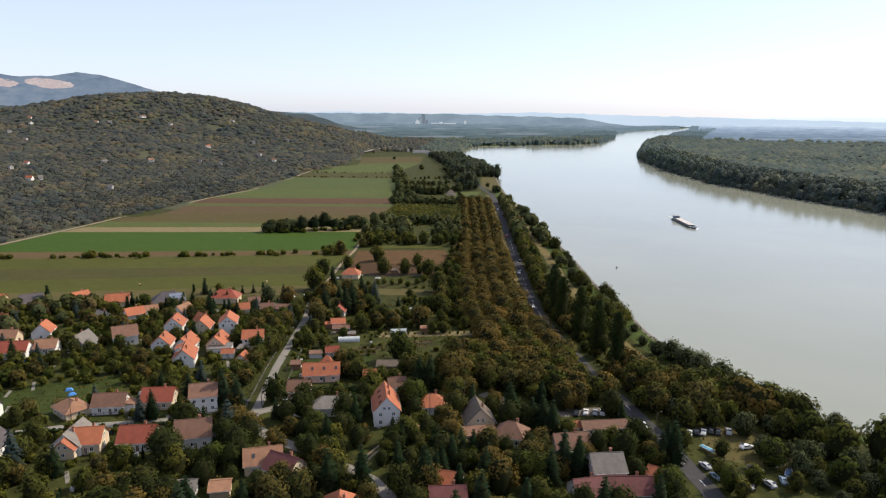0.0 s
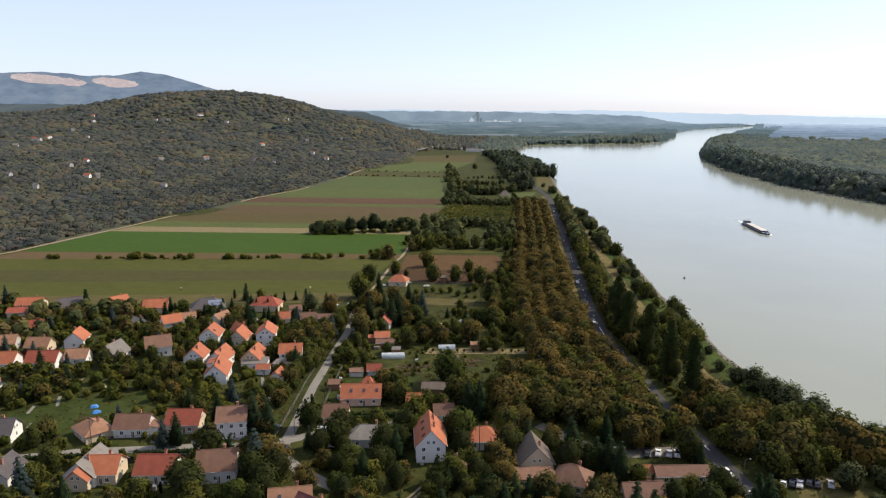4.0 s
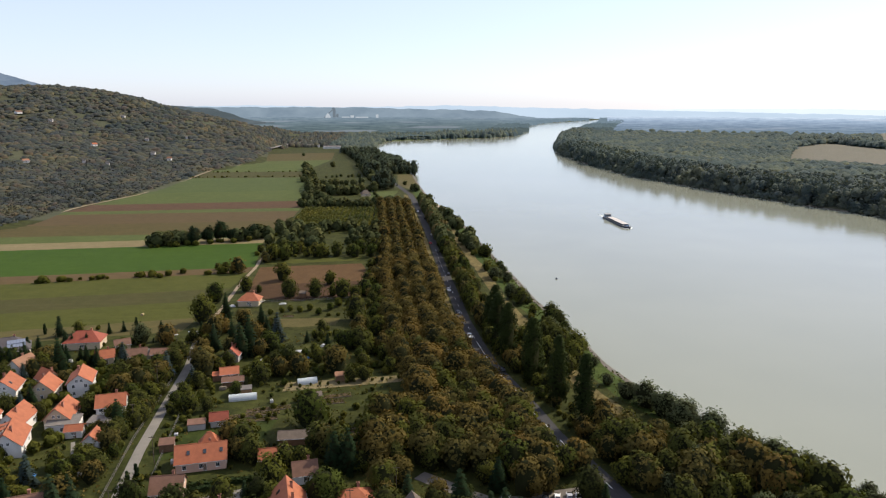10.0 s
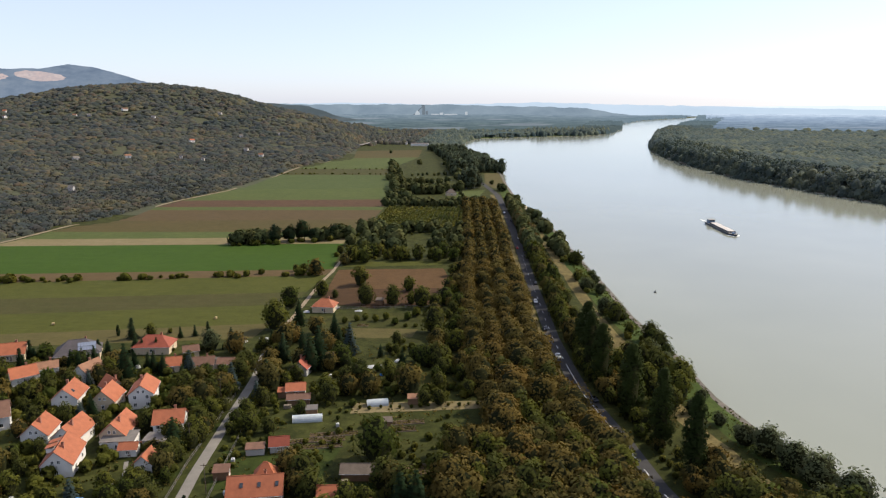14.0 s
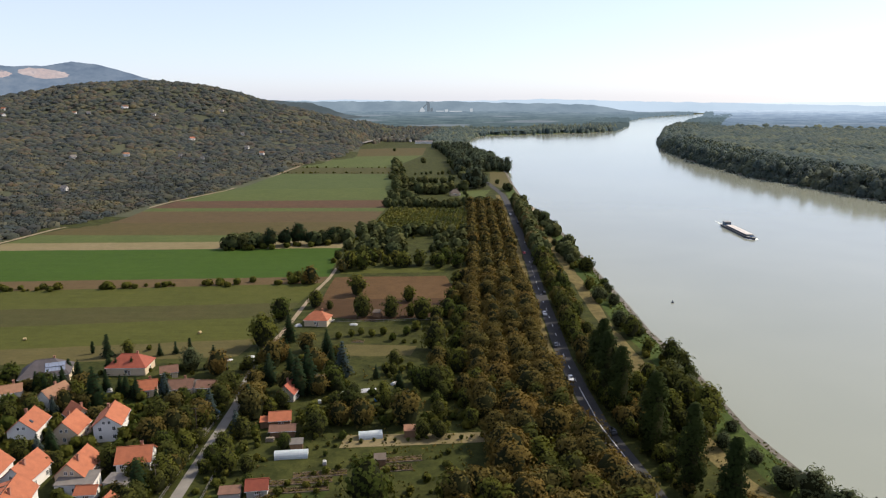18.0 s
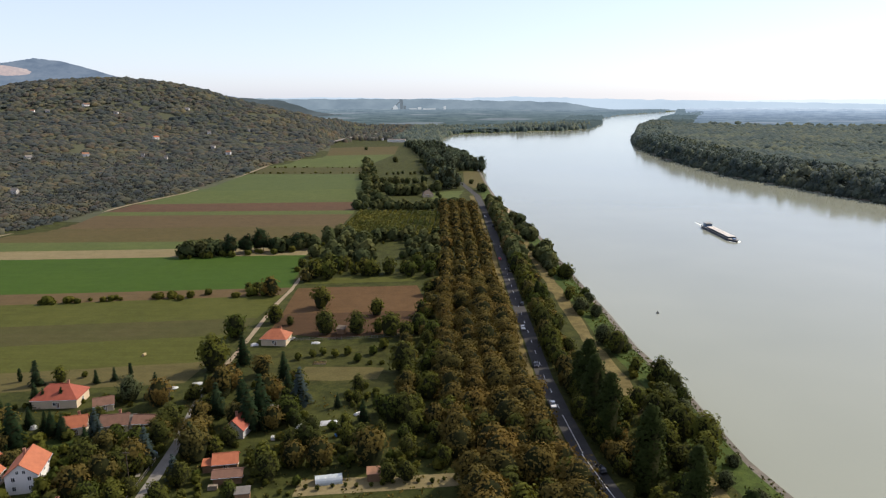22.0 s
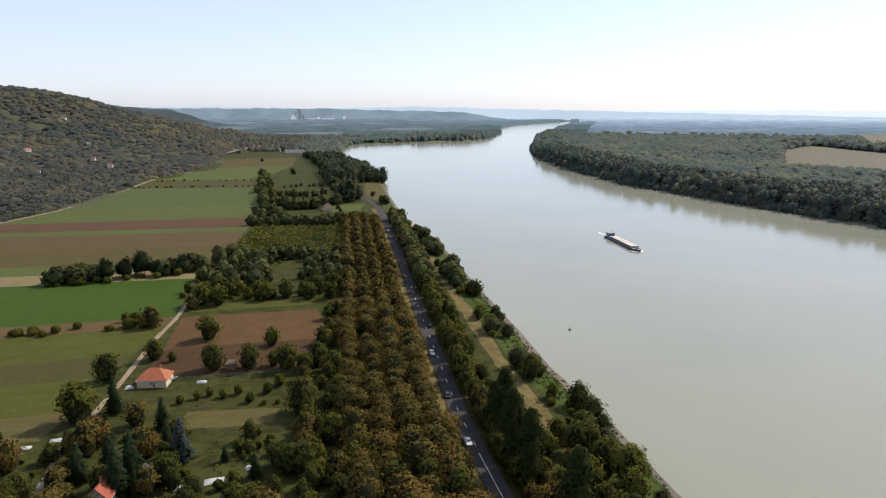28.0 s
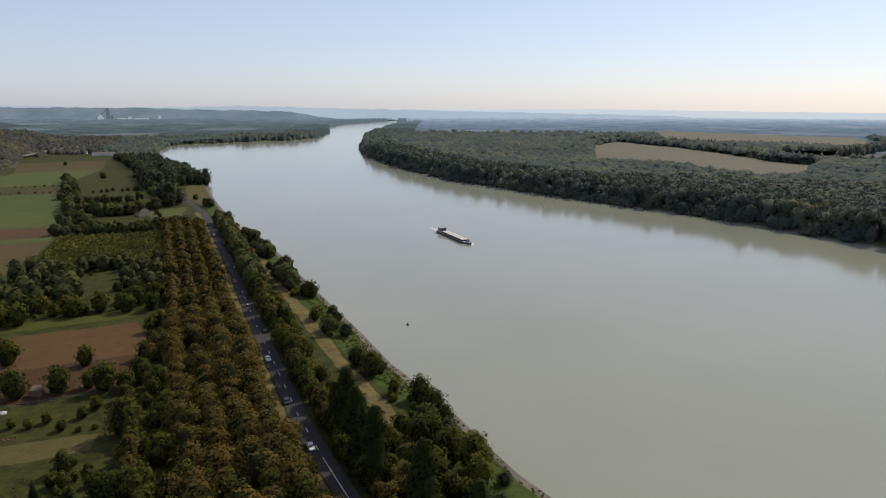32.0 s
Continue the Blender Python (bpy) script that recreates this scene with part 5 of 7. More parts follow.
house(-116.6, 316.2, 20, 6.4, 5.5, 2.8, 2.2, 'orange', 'cream', windows=1)
house(-116.1, 331.5, 25, 5.5, 4.6, 2.5, 1.5, 'brown', 'cream', windows=1, chimney=0)
house(-105.6, 318.4, 14, 7.4, 5.5, 2.6, 2.0, 'brown', 'cream', windows=1)
house(-97.5, 319.9, 4, 5.5, 4.6, 2.4, 1.5, 'brown', 'wood', windows=1, chimney=0)
# gardens across the lane
house(-68.1, 316.5, 84, 6.0, 5.5, 3.0, 2.6, 'red', 'grey', windows=1)
house(-65.1, 297.6, 13, 6.0, 5.0, 2.6, 1.6, 'orange', 'wood', windows=1, chimney=0, name='shed', label='garden hut with bright orange roof')
house(-69.2, 296.0, 13, 3.0, 3.0, 2.0, 0.5, 'orange', 'wood', style='mono', windows=0, chimney=0, name='shed', label='small orange roofed lean-to')
house(-62.4, 291.2, 11, 7.0, 4.0, 2.2, 0.9, 'brown', 'wood', windows=0, chimney=0, name='shed', label='long brown garden shed')
house(-59.3, 259.9, 12, 5.0, 4.0, 2.4, 1.6, 'red', 'grey', windows=1, chimney=0, name='shed', label='small shed with red roof')
house(-65.5, 257.4, 12, 5.0, 3.0, 1.9, 0.5, 'brown', 'grey', style='mono', windows=0, chimney=0, name='shed', label='low brown lean-to shed')
house(-57.7, 235.3, 11, 13.0, 8.0, 3.0, 3.2, 'orange', 'pink', windows=3, skylights=3, label='long orange roofed house with roof windows')
house(-56.8, 240.3, 11, 6.0, 6.0, 3.4, 3.6, 'orange', 'pink', style='hip', windows=1, chimney=0)
house(-39.1, 235.1, 7, 5.5, 5.0, 2.5, 1.8, 'orange', 'wood', windows=0, chimney=0, name='shed', label='shed with plain orange roof')
house(-34.3, 247.0, 4, 8.5, 5.0, 2.4, 1.2, 'umber', 'wood', windows=0, chimney=0, name='shed', label='open shed with pale grey-brown roof')
house(-61.6, 219.2, 6, 7.5, 6.5, 3.0, 2.8, 'brown', 'pink')
house(-48.0, 207.5, 7, 12.0, 9.0, 3.0, 2.2, 'grey', 'grey', style='hip', label='wide house with weathered grey roof')
house(-28.3, 225.9, 13, 6.0, 5.5, 2.8, 2.4, 'brown', 'white', windows=1)
house(-78.0, 393.5, -2, 10.0, 8.0, 3.0, 2.8, 'orange', 'cream', style='hip', windows=2, label='lone cottage with orange hipped roof by the track')
house(-53.8, 405.5, -8, 3.4, 3.0, 2.1, 0.7, 'umber', 'wood', style='mono', windows=0, chimney=0, name='shed', label='small dark hut beside the ploughed plot')
house(-61.0, 328.0, 12, 4.0, 3.2, 2.2, 0.8, 'grey', 'grey', windows=0, chimney=0, name='shed', label='small grey garden hut among trees', style='mono')
house(-25.0, 293.0, 8, 3.2, 2.6, 2.1, 0.7, 'tan', 'wood', windows=0, chimney=0, name='shed', label='small wooden tool hut by the soil strip', style='mono')
house(-103.0, 320.0, 15, 5.0, 4.0, 2.4, 1.2, 'grey', 'white', windows=0, chimney=0, name='shed', label='pale roofed garden pavilion', style='gable')
house(-56.0, 283.0, 12, 3.5, 2.6, 2.0, 0.5, 'grey', 'wood', windows=0, chimney=0, name='shed', label='low grey shed beside the orange hut', style='mono')
house(-70.0, 244.0, 10, 4.0, 3.0, 2.2, 0.8, 'brown', 'wood', windows=0, chimney=0, name='shed', label='brown tool shed in a garden', style='mono')
house(-31.0, 276.0, 10, 3.0, 2.4, 2, 0.6, 'umber', 'wood', windows=0, chimney=0, name='shed', label='small dark tool hut', style='mono')
# the far rows of the village
house(-200.2, 244.9, 13, 9.5, 8.0, 3.2, 3.2, 'orange', 'white')
house(-186.1, 248.4, 12, 11.0, 8.0, 3.2, 3.2, 'red', 'white')
house(-176.2, 254.4, 13, 8.0, 7.0, 3.0, 2.6, 'tan', 'white')
house(-200.1, 264.0, 9, 9.0, 7.0, 3, 2.8, 'tan', 'cream')
house(-215.5, 264.5, 21, 8.0, 8.0, 3, 2.8, 'tan', 'grey')
house(-189.5, 272.3, 106, 8.0, 7.5, 3.6, 3.4, 'orange', 'white')
house(-246.6, 318.0, 14, 12.0, 8.0, 3.2, 2.6, 'orange', 'cream')
house(-244.0, 305.9, 17, 8.0, 6.0, 2.8, 1.6, 'red', 'cream')
house(-227.1, 319.9, 39, 10.0, 8.0, 3, 3.0, 'dark', 'cream')
house(-205.8, 327.2, 58, 8.0, 7.0, 3, 3.0, 'orange', 'cream')
house(-184.1, 324.1, 20, 11.0, 9.0, 3, 3.0, 'orange', 'cream')
house(-164.4, 302.4, 44, 8.0, 7.0, 3, 2.6, 'orange', 'white')
house(-160.8, 310.5, 31, 7.0, 6.0, 2.8, 1.6, 'tan', 'white')
house(-163.8, 258.5, 87, 9.0, 8.0, 3.4, 4.0, 'grey', 'white')
house(-150.5, 267.9, 33, 9.5, 8.0, 4.4, 3.4, 'brown', 'white')
house(-183.3, 220.5, -17, 8.0, 7.0, 3, 2.6, 'grey', 'white')
house(-219.6, 285.8, 31, 7.0, 6.0, 3, 2.4, 'red', 'wood')
house(-179.4, 300.7, -27, 6.0, 5.0, 2.6, 1.4, 'grey', 'white')
house(-233.4, 271.4, 15, 10.0, 8.0, 3.2, 3.0, 'orange', 'white')
house(-255.3, 289.8, 18, 10.0, 8.0, 3.2, 3.0, 'brown', 'white')
house(-265.6, 310.5, 12, 10.0, 8.0, 3.2, 3.0, 'orange', 'cream')
house(-235.7, 239.2, 14, 10.0, 8.0, 3.2, 3.0, 'red', 'white')
house(-218.5, 225.4, 12, 10.0, 8.0, 3.2, 3.0, 'orange', 'white')
house(-255.3, 259.9, 12, 9.0, 8.0, 3.2, 3.0, 'grey', 'white')
house(-42.5, 806, 11, 10.0, 8.0, 2.8, 3.4, 'umber', 'cream', style='hip', windows=2, label='lone farmhouse with weathered roof among trees')


# ---- planting ----
# spots kept open before sheds, tunnels and yards
for x, y, r in ((-34, 241, 4.5), (-56, 272, 5), (-36, 286, 4), (-39, 229, 3.5), (-62, 282, 3), (-64, 290, 4), (-62, 252, 4), (-57, 228, 4), (-48, 198, 4), (-28, 195, 4), (-14, 203, 4), (0, 190, 4), (40, 205, 4), (30, 206, 4)):
    HOUSES.append((x, y, r))
def grove(rows):
    for x, y, s, k in rows:
        plant(k, x, y, s)


# trees that can be told apart, area by area: x, y, size, kind
grove(((-21.2, 210.7, 1.39, "broad"), (-20.7, 229.1, 0.99, "conifer"), (-17, 228.3, 1.09, "conifer"), (-9.7, 231.1, 1.15, "turning"), (-5, 208.3, 0.84, "broad"), (-48.5, 189.4, 1.03, "broad"), (-41.7, 184.5, 1.27, "yellow"), (-41, 174.4, 1.26, "broad"), (-38.8, 202, 0.71, "conifer"), (-33.3, 185.9, 0.64, "turning"), (-24.3, 186.6, 0.83, "conifer"), (-20.8, 183.1, 0.72, "conifer"), (-13.1, 184.5, 0.89, "broad"), (-5.8, 188.1, 0.81, "broad"), (-9.2, 177.6, 0.75, "pine"), (-15.4, 179.9, 0.74, "broad"), (-9.5, 164.5, 0.95, "conifer"), (-5.6, 171.1, 0.91, "conifer"), (-17.9, 157.9, 1.11, "broad"), (4.6, 173.2, 0.79, "conifer"), (0.1, 172.9, 0.74, "broad"), (7.6, 161.1, 1.2, "turning"), (18.2, 167.9, 1.11, "broad"), (11.5, 171.2, 0.74, "broad")))
grove(((21.4, 199.9, 0.93, "conifer"), (28.9, 214.8, 1.24, "turning"), (23.9, 173.4, 0.36, "conifer"), (29, 171.2, 0.99, "conifer"), (-26, 174.8, 0.96, "bush"), (-23.4, 175, 0.96, "bush"), (-31.6, 156.9, 0.81, "broad"), (-52.5, 210.1, 0.74, "broad"), (-47.2, 214.4, 0.93, "broad"), (-42.9, 209, 0.55, "broad"), (-36.5, 221.4, 1.11, "broad"), (2.5, 185.7, 0.6, "broad"), (-18.9, 194.2, 0.74, "broad"), (-10.6, 197.3, 0.67, "broad"), (-12.8, 160.7, 0.71, "broad"), (-1.3, 159.2, 0.78, "broad"), (14.2, 175.3, 0.57, "turning"), (-50.5, 180, 0.6, "broad")))
grove(((34.6, 217.1, 1.15, "turning"), (43.6, 225.8, 1.15, "turning"), (33, 222.9, 0.96, "turning"), (57, 180.7, 1.09, "conifer"), (49.7, 178.1, 0.81, "broad"), (29.1, 171.2, 0.96, "conifer"), (62.6, 191.2, 0.7, "broad"), (54.8, 230.9, 0.89, "turning"), (62.8, 227.4, 1.15, "turning"), (67.2, 219.7, 1, "broad"), (70.7, 210.7, 1.24, "turning"), (80.8, 224.8, 1.07, "turning"), (84.9, 223.1, 1.11, "broad"), (91.2, 223.6, 1.25, "broad"), (66.1, 204.3, 1.16, "broad"), (74.8, 205, 1, "broad"), (83, 199.8, 1.07, "willow"), (92.1, 202.2, 1.11, "willow"), (95.1, 199.2, 1.03, "broad"), (94.3, 181.6, 1.13, "willow")))
grove(((84, 180.8, 1.03, "broad"), (108, 190, 1.0, "willow"), (99.6, 171.8, 1.03, "broad"), (68.1, 166.9, 0.85, "broad"), (53.6, 242, 0.71, "turning"), (55.5, 218.8, 0.84, "broad"), (91.5, 186.9, 0.85, "willow"), (107, 202, 0.8, "willow"), (91.8, 208.9, 1, "broad"), (67.6, 173, 0.67, "broad"), (75.6, 169.9, 0.67, "broad"), (85.7, 168.3, 0.65, "broad"), (92.4, 168.8, 0.69, "willow")))
grove(((36.8, 192.1, 0.81, "thuja"), (38.2, 192.2, 0.72, "thuja"), (39.5, 192.3, 0.81, "thuja"), (40.9, 192.4, 0.72, "thuja"), (42.2, 192.5, 0.81, "thuja"), (43.5, 192.6, 0.81, "thuja"), (44.9, 192.7, 0.81, "thuja"), (46.2, 192.8, 0.81, "thuja"), (47.6, 192.9, 0.72, "thuja"), (48.9, 193.0, 0.81, "thuja"), (50.2, 193.1, 0.81, "thuja"), (51.6, 193.2, 0.81, "thuja")))
grove(((-69.9, 440.5, 1.25, "broad"), (-60.5, 405, 1.2, "broad"), (-47.3, 405, 1.15, "broad"), (-42.3, 430.2, 0.9, "broad"), (-33.1, 402.6, 1.27, "broad"), (-38.7, 406.6, 0.7, "broad"), (-26.4, 400, 0.91, "broad"), (-85.4, 417.9, 1.0, "broad"), (-95.9, 397.6, 1.27, "broad"), (-92.5, 364, 1.54, "broad"), (-83.8, 370.2, 1.04, "conifer"), (-81.9, 341.9, 1.23, "turning"), (-73.7, 359.5, 0.93, "turning"), (-65.1, 356.8, 1.02, "conifer"), (-54.5, 336.7, 1.03, "spruce"), (-66, 338.7, 1.1, "turning"), (-55.3, 324.8, 1.05, "broad"), (-63.7, 324.3, 1.3, "conifer"), (-65.7, 319.2, 1.18, "conifer"), (-72.2, 332.8, 0.93, "conifer"), (-78.1, 327.1, 1.12, "conifer")))
grove(((-60, 378.2, 0.77, "fruit"), (-56.5, 380.6, 0.78, "fruit"), (-51.5, 378.4, 0.83, "fruit"), (-46.9, 380.9, 0.9, "fruit"), (-42, 373.6, 0.89, "fruit"), (-37.2, 381.1, 0.97, "fruit"), (-33.9, 387, 1.16, "fruit"), (-37.1, 371.5, 0.6, "bush"), (-32.7, 371.8, 0.6, "bush"), (-64.7, 374.9, 0.77, "fruit"), (-18.9, 383.3, 0.56, "broad"), (-23.9, 364.5, 1.43, "broad"), (-24, 350.3, 0.56, "willow"), (-32.6, 325.2, 0.61, "conifer"), (-27.4, 330.6, 0.81, "broad"), (-23.9, 325.8, 1.02, "broad"), (-17.5, 331.3, 0.74, "broad")))
grove(((-30.1, 307, 0.95, "broad"), (-37.5, 321.6, 0.53, "broad"), (-40.4, 298.7, 1, "turning"), (-47.4, 298.6, 0.89, "turning"), (-52.3, 291.6, 0.88, "broad"), (-21.3, 292.4, 0.67, "broad"), (-16.3, 292.8, 0.67, "broad"), (-8.6, 299, 0.98, "bush"), (-26.3, 316.8, 0.52, "broad"), (-36.6, 338.8, 0.51, "broad"), (-42.2, 334.8, 0.44, "conifer"), (-78.1, 306.9, 1.1, "turning"), (-75.6, 289, 0.67, "spruce"), (-59.8, 283.9, 0.52, "broad"), (-5.1, 313.7, 0.84, "broad"), (-7.5, 305.1, 0.94, "yellow"), (-1.5, 324.9, 1.41, "yellow")))
grove(((-154.4, 314.8, 0.75, "conifer"), (-149.9, 312.7, 0.75, "conifer"), (-148.6, 320.2, 0.75, "conifer"), (-144.6, 323.1, 0.73, "conifer"), (-138.9, 317.1, 0.68, "conifer"), (-131.6, 317.6, 0.69, "conifer"), (-125.4, 315.6, 0.69, "conifer"), (-122.2, 313.4, 0.69, "conifer"), (-148.8, 348.8, 0.82, "conifer"), (-142.3, 351.9, 0.67, "broad"), (-156.4, 351.5, 1.27, "thuja"), (-136.1, 356.3, 0.59, "fruit"), (-129.2, 351.1, 0.45, "conifer"), (-124.1, 353.7, 0.45, "conifer"), (-99.5, 334.3, 1.12, "turning"), (-110.6, 337.8, 1.23, "willow"), (-119.5, 356.3, 1.41, "thuja"), (-81.3, 347.2, 1.1, "turning"), (-93.7, 287.6, 1.08, "turning"), (-98.1, 282.2, 1.01, "turning"), (-91.1, 291.6, 0.93, "broad")))
grove(((-89.1, 295, 0.97, "turning"), (-85.7, 277.6, 0.82, "broad"), (-74.9, 300.7, 1.21, "turning"), (-59.4, 282.9, 0.56, "broad"), (-54.6, 296.1, 0.93, "broad"), (-86.7, 268.3, 0.65, "conifer"), (-88.6, 256.7, 0.88, "conifer"), (-137.6, 297.8, 0.58, "spruce"), (-147.7, 292, 0.84, "broad"), (-128.8, 306, 1.13, "conifer"), (-112.6, 321.4, 0.66, "broad"), (-103.6, 295, 0.84, "broad"), (-86, 296.3, 0.42, "broad"), (-117.6, 311.4, 0.7, "conifer"), (-65.6, 269.8, 0.59, "broad"), (-63, 262.6, 0.43, "broad"), (-69.7, 263.9, 0.83, "fruit"), (-44.8, 264.2, 0.84, "fruit")))
# single trees that stand out
for x, y, s, k in ((68.5, 181, 0.7, "bush"), (72, 186, 0.6, "broad"), (84, 187, 0.9, "willow"), (76, 172, 0.8, "broad"), (70, 163, 0.8, "broad"), (90, 176, 1.0, "willow"), (-78, 415, 0.5, "broad"),
                   (-99, 460, 1.25, "turning"), (-107, 464, 0.75, "broad"), (-113, 469, 0.5, "broad")):
    plant(k, x, y, s)
for x, y, s, k in ((-85, 494, 1.2, "broad"), (-77, 493, 1.2, "broad"), (-88, 487, 0.9, "turning"), (-63, 537, 1.4, "broad")):
    plant(k, x, y, s)
for n in range(34):
    f = n / 33 + float(tg.normal()) * 0.012
    x, y = -178 + 77 * f, 546 + 22 * f + tg.normal() * 3.0
    pine = 0.34 < f < 0.72
    plant("pine" if pine else "broad", x, y, float(tg.uniform(0.85, 1.15)) if pine else float(tg.uniform(0.85, 1.2)), float(tg.uniform(0.8, 1.0)) if pine else 1.0)
    if tg.random() < 0.45:
        plant("bush", x + 2, y - 5, float(tg.uniform(0.8, 1.5)))
plant("pine", -112, 566, 1.3, 1.2)
for x, y in ((-30.6, 256), (-22, 234), (-19, 234), (-9.5, 231), (-27, 300)):
    plant({256: "broad", 234: "conifer"}.get(y, "turning"), x, y, {256: 1.55, 234: 0.85}.get(y, 1.25))
for x, y, k, s in ((-84.8, 208, "conifer", 1.1), (-74.5, 186, "spruce", 1.15), (-104, 197, "conifer", 0.85), (-107, 195, "spruce", 0.7), (-73.6, 224, "thuja", 1.2), (-72.4, 227, "thuja", 1.3), (25, 172, "conifer", 1.1),
                   (57, 188, "conifer", 0.9), (22, 217, "conifer", 0.95), (-88, 300, "spruce", 0.8), (-20, 166, "conifer", 0.9), (-12, 160, "conifer", 1.1), (-8, 166, "conifer", 1.0), (-3, 158, "conifer", 0.95)):
    plant(k, x, y, s)
for x, y, s in ((53.1, 251, 0.95), (48.4, 268, 0.95), (43.8, 288, 1.0), (45.5, 294, 0.8), (38.5, 311, 0.95), (36, 321, 1.0), (37, 338, 0.95), (35, 345, 0.8), (29.6, 487, 0.5), (31.5, 452, 0.45)):
    plant("poplar", x, y, s, 1.2)

for n in range(40):
    x = -205 + 2.75 * n
    if tg.random() < 0.8:
        plant(("thuja", "conifer", "broad", "bush", "bush", "fruit")[int(tg.integers(6))], x, 330 + (x + 150) * 0.17 + tg.normal() * 1.5, float(tg.uniform(0.4, 0.75)))
for x, y, s, k in ((19, 226, 1.15, "turning"), (27, 225, 1.2, "broad"), (34, 224, 1.2, "turning"), (41, 224, 1.05, "broad"), (46, 226, 0.95, "turning"), (23, 233, 1.2, "broad"), (33, 233, 1.2, "turning"), (14, 232, 1.1, "broad")):
    plant(k, x, y, s)
grove(((56.5, 258, 0.78, "turning"), (52, 262, 0.65, "yellow"), (51.5, 275, 0.85, "turning"), (47.5, 279, 0.78, "broad"), (52, 285, 0.98, "broad"), (48, 300, 0.98, "broad"), (43, 303, 0.91, "turning"), (58, 246, 1.10, "turning"), (63, 242, 1.04, "turning"), (58, 236, 1.23, "broad"), (57, 293, 1.10, "broad"), (62, 301, 1.17, "broad"), (65, 311, 1.30, "broad"), (60, 318, 1.17, "broad"), (66, 322, 1.04, "willow"), (54, 310, 1.04, "broad"), (56, 330, 1.04, "broad"), (45, 320, 0.78, "yellow"), (42, 331, 0.91, "turning"), (70, 303, 0.78, "willow")))
grove(((46, 309, 0.8, "broad"), (41, 313, 0.8, "turning"), (51, 318, 0.9, "broad"), (47, 328, 0.9, "broad"), (52, 336, 0.95, "broad"), (60, 338, 0.95, "broad"), (66, 334, 0.8, "willow"), (58, 268, 0.7, "turning"), (60, 255, 0.95, "turning"), (66, 248, 0.9, "broad"), (50, 254, 0.6, "yellow"), (55, 300, 0.9, "broad"), (64, 292, 0.7, "willow"), (44, 340, 0.8, "turning"), (40, 325, 0.7, "yellow"), (72, 240, 0.9, "turning"), (80, 240, 0.9, "willow"), (68, 233, 1.0, "turning"), (63, 229, 1.0, "broad")))
# undergrowth below the poplars beside the road
for y in np.arange(244, 346, 3.4):
    plant(("turning", "yellow", "bush", "broad", "bush")[int(tg.integers(5))], road_x(y) + 7.4 + tg.normal() * 1.4, y + tg.normal(), float(tg.uniform(0.45, 0.72)))
# the alley of the promenade
for y in np.arange(246, 745, 7.4):
    for k, off in enumerate((11, 18.6, 26.4, 34.4)):
        if y < 300 and k == 3 and tg.random() < 0.4:
            continue
        if tg.random() < 0.06:
            continue
        plant(("broad" if y < 330 and tg.random() < 0.35 else "alley") if y < 470 else "alley_far", road_x(y) - off + tg.normal() * 0.7, y + tg.normal() * 0.9, float(tg.uniform(0.85, 1.15)) * (1.12 if y < 330 else 1.0), float(tg.uniform(0.9, 1.1)))


def zone(x0, x1, y0, y1, gap, tries, kinds, size, keep, r=3.0):
    for x, y in scatter(tg, x0, x1, y0, y1, gap, tries, lambda x, y: keep(x, y) and free(x, y, r)):
        plant(kinds[int(tg.integers(len(kinds)))], x, y, float(tg.uniform(*size)))


# belt between the alley and the gardens
zone(-70, 0, 300, 480, 7.0, 900, ["broad", "broad", "broad", "turning", "bush"], (0.55, 1.15), lambda x, y: -52 < x - road_x(y) < -38 - 3 * noise.noise((x * 0.05, y * 0.05, 1)) and not (396 < y < 482 and x < -22))
zone(-100, -10, 496, 606, 8.0, 700, ["broad", "broad_far", "broad_far", "bush"], (0.5, 1.15), lambda x, y: x < road_x(y) - 38 and noise.noise((x * 0.03, y * 0.05, 2)) > -0.12)
# woods, tree lines and open meadow beyond the orchard
for x, y in scatter(tg, -140, 30, 985, 1500, 13.0, 2600, lambda x, y: in_poly(x, y, [(-52, 1000), (-10, 1045), (16, 1050), (2, 1130), (-24, 1300), (-62, 1480), (-128, 1490), (-118, 1440), (-84, 1270), (-62, 1120)])):
    plant("grand", x, y, float(tg.uniform(0.62, 0.92)) * (1.0 if y < 1200 else 0.75))
for x, y, s in ((-23, 862, 1.05), (-31, 868, 0.95), (-16, 872, 0.8), (-27, 878, 0.9)):
    plant("grand", x, y, s)
for x0, y0, x1, y1, n, lo, hi in ((-98, 726, -10, 732, 20, 0.55, 0.95), (-96, 738, -14, 744, 15, 0.6, 1.0), (-78, 815, -50, 822, 7, 0.8, 1.3), (-62, 836, -36, 842, 6, 0.8, 1.3), (-106, 908, -58, 912, 12, 0.6, 1.0), (-104, 1002, -58, 1004, 9, 0.3, 0.6), (-98, 850, -78, 838, 5, 0.7, 1.1),
                                  (-150, 1130, -96, 760, 30, 0.55, 1.35), (-142, 1130, -90, 770, 22, 0.5, 1.2), (-118, 905, -84, 752, 14, 0.6, 1.2), (-62, 1090, -40, 960, 10, 0.7, 1.3), (-72, 1170, -44, 985, 12, 0.7, 1.4), (-45, 960, -34, 900, 5, 0.6, 1.1)):
    for i in range(n):
        f = (i + float(tg.uniform(-0.3, 0.3))) / max(1, n - 1)
        plant("broad_far", x0 + (x1 - x0) * f + tg.normal() * 2.2, y0 + (y1 - y0) * f + tg.normal() * 3.5, float(tg.uniform(lo, hi)))
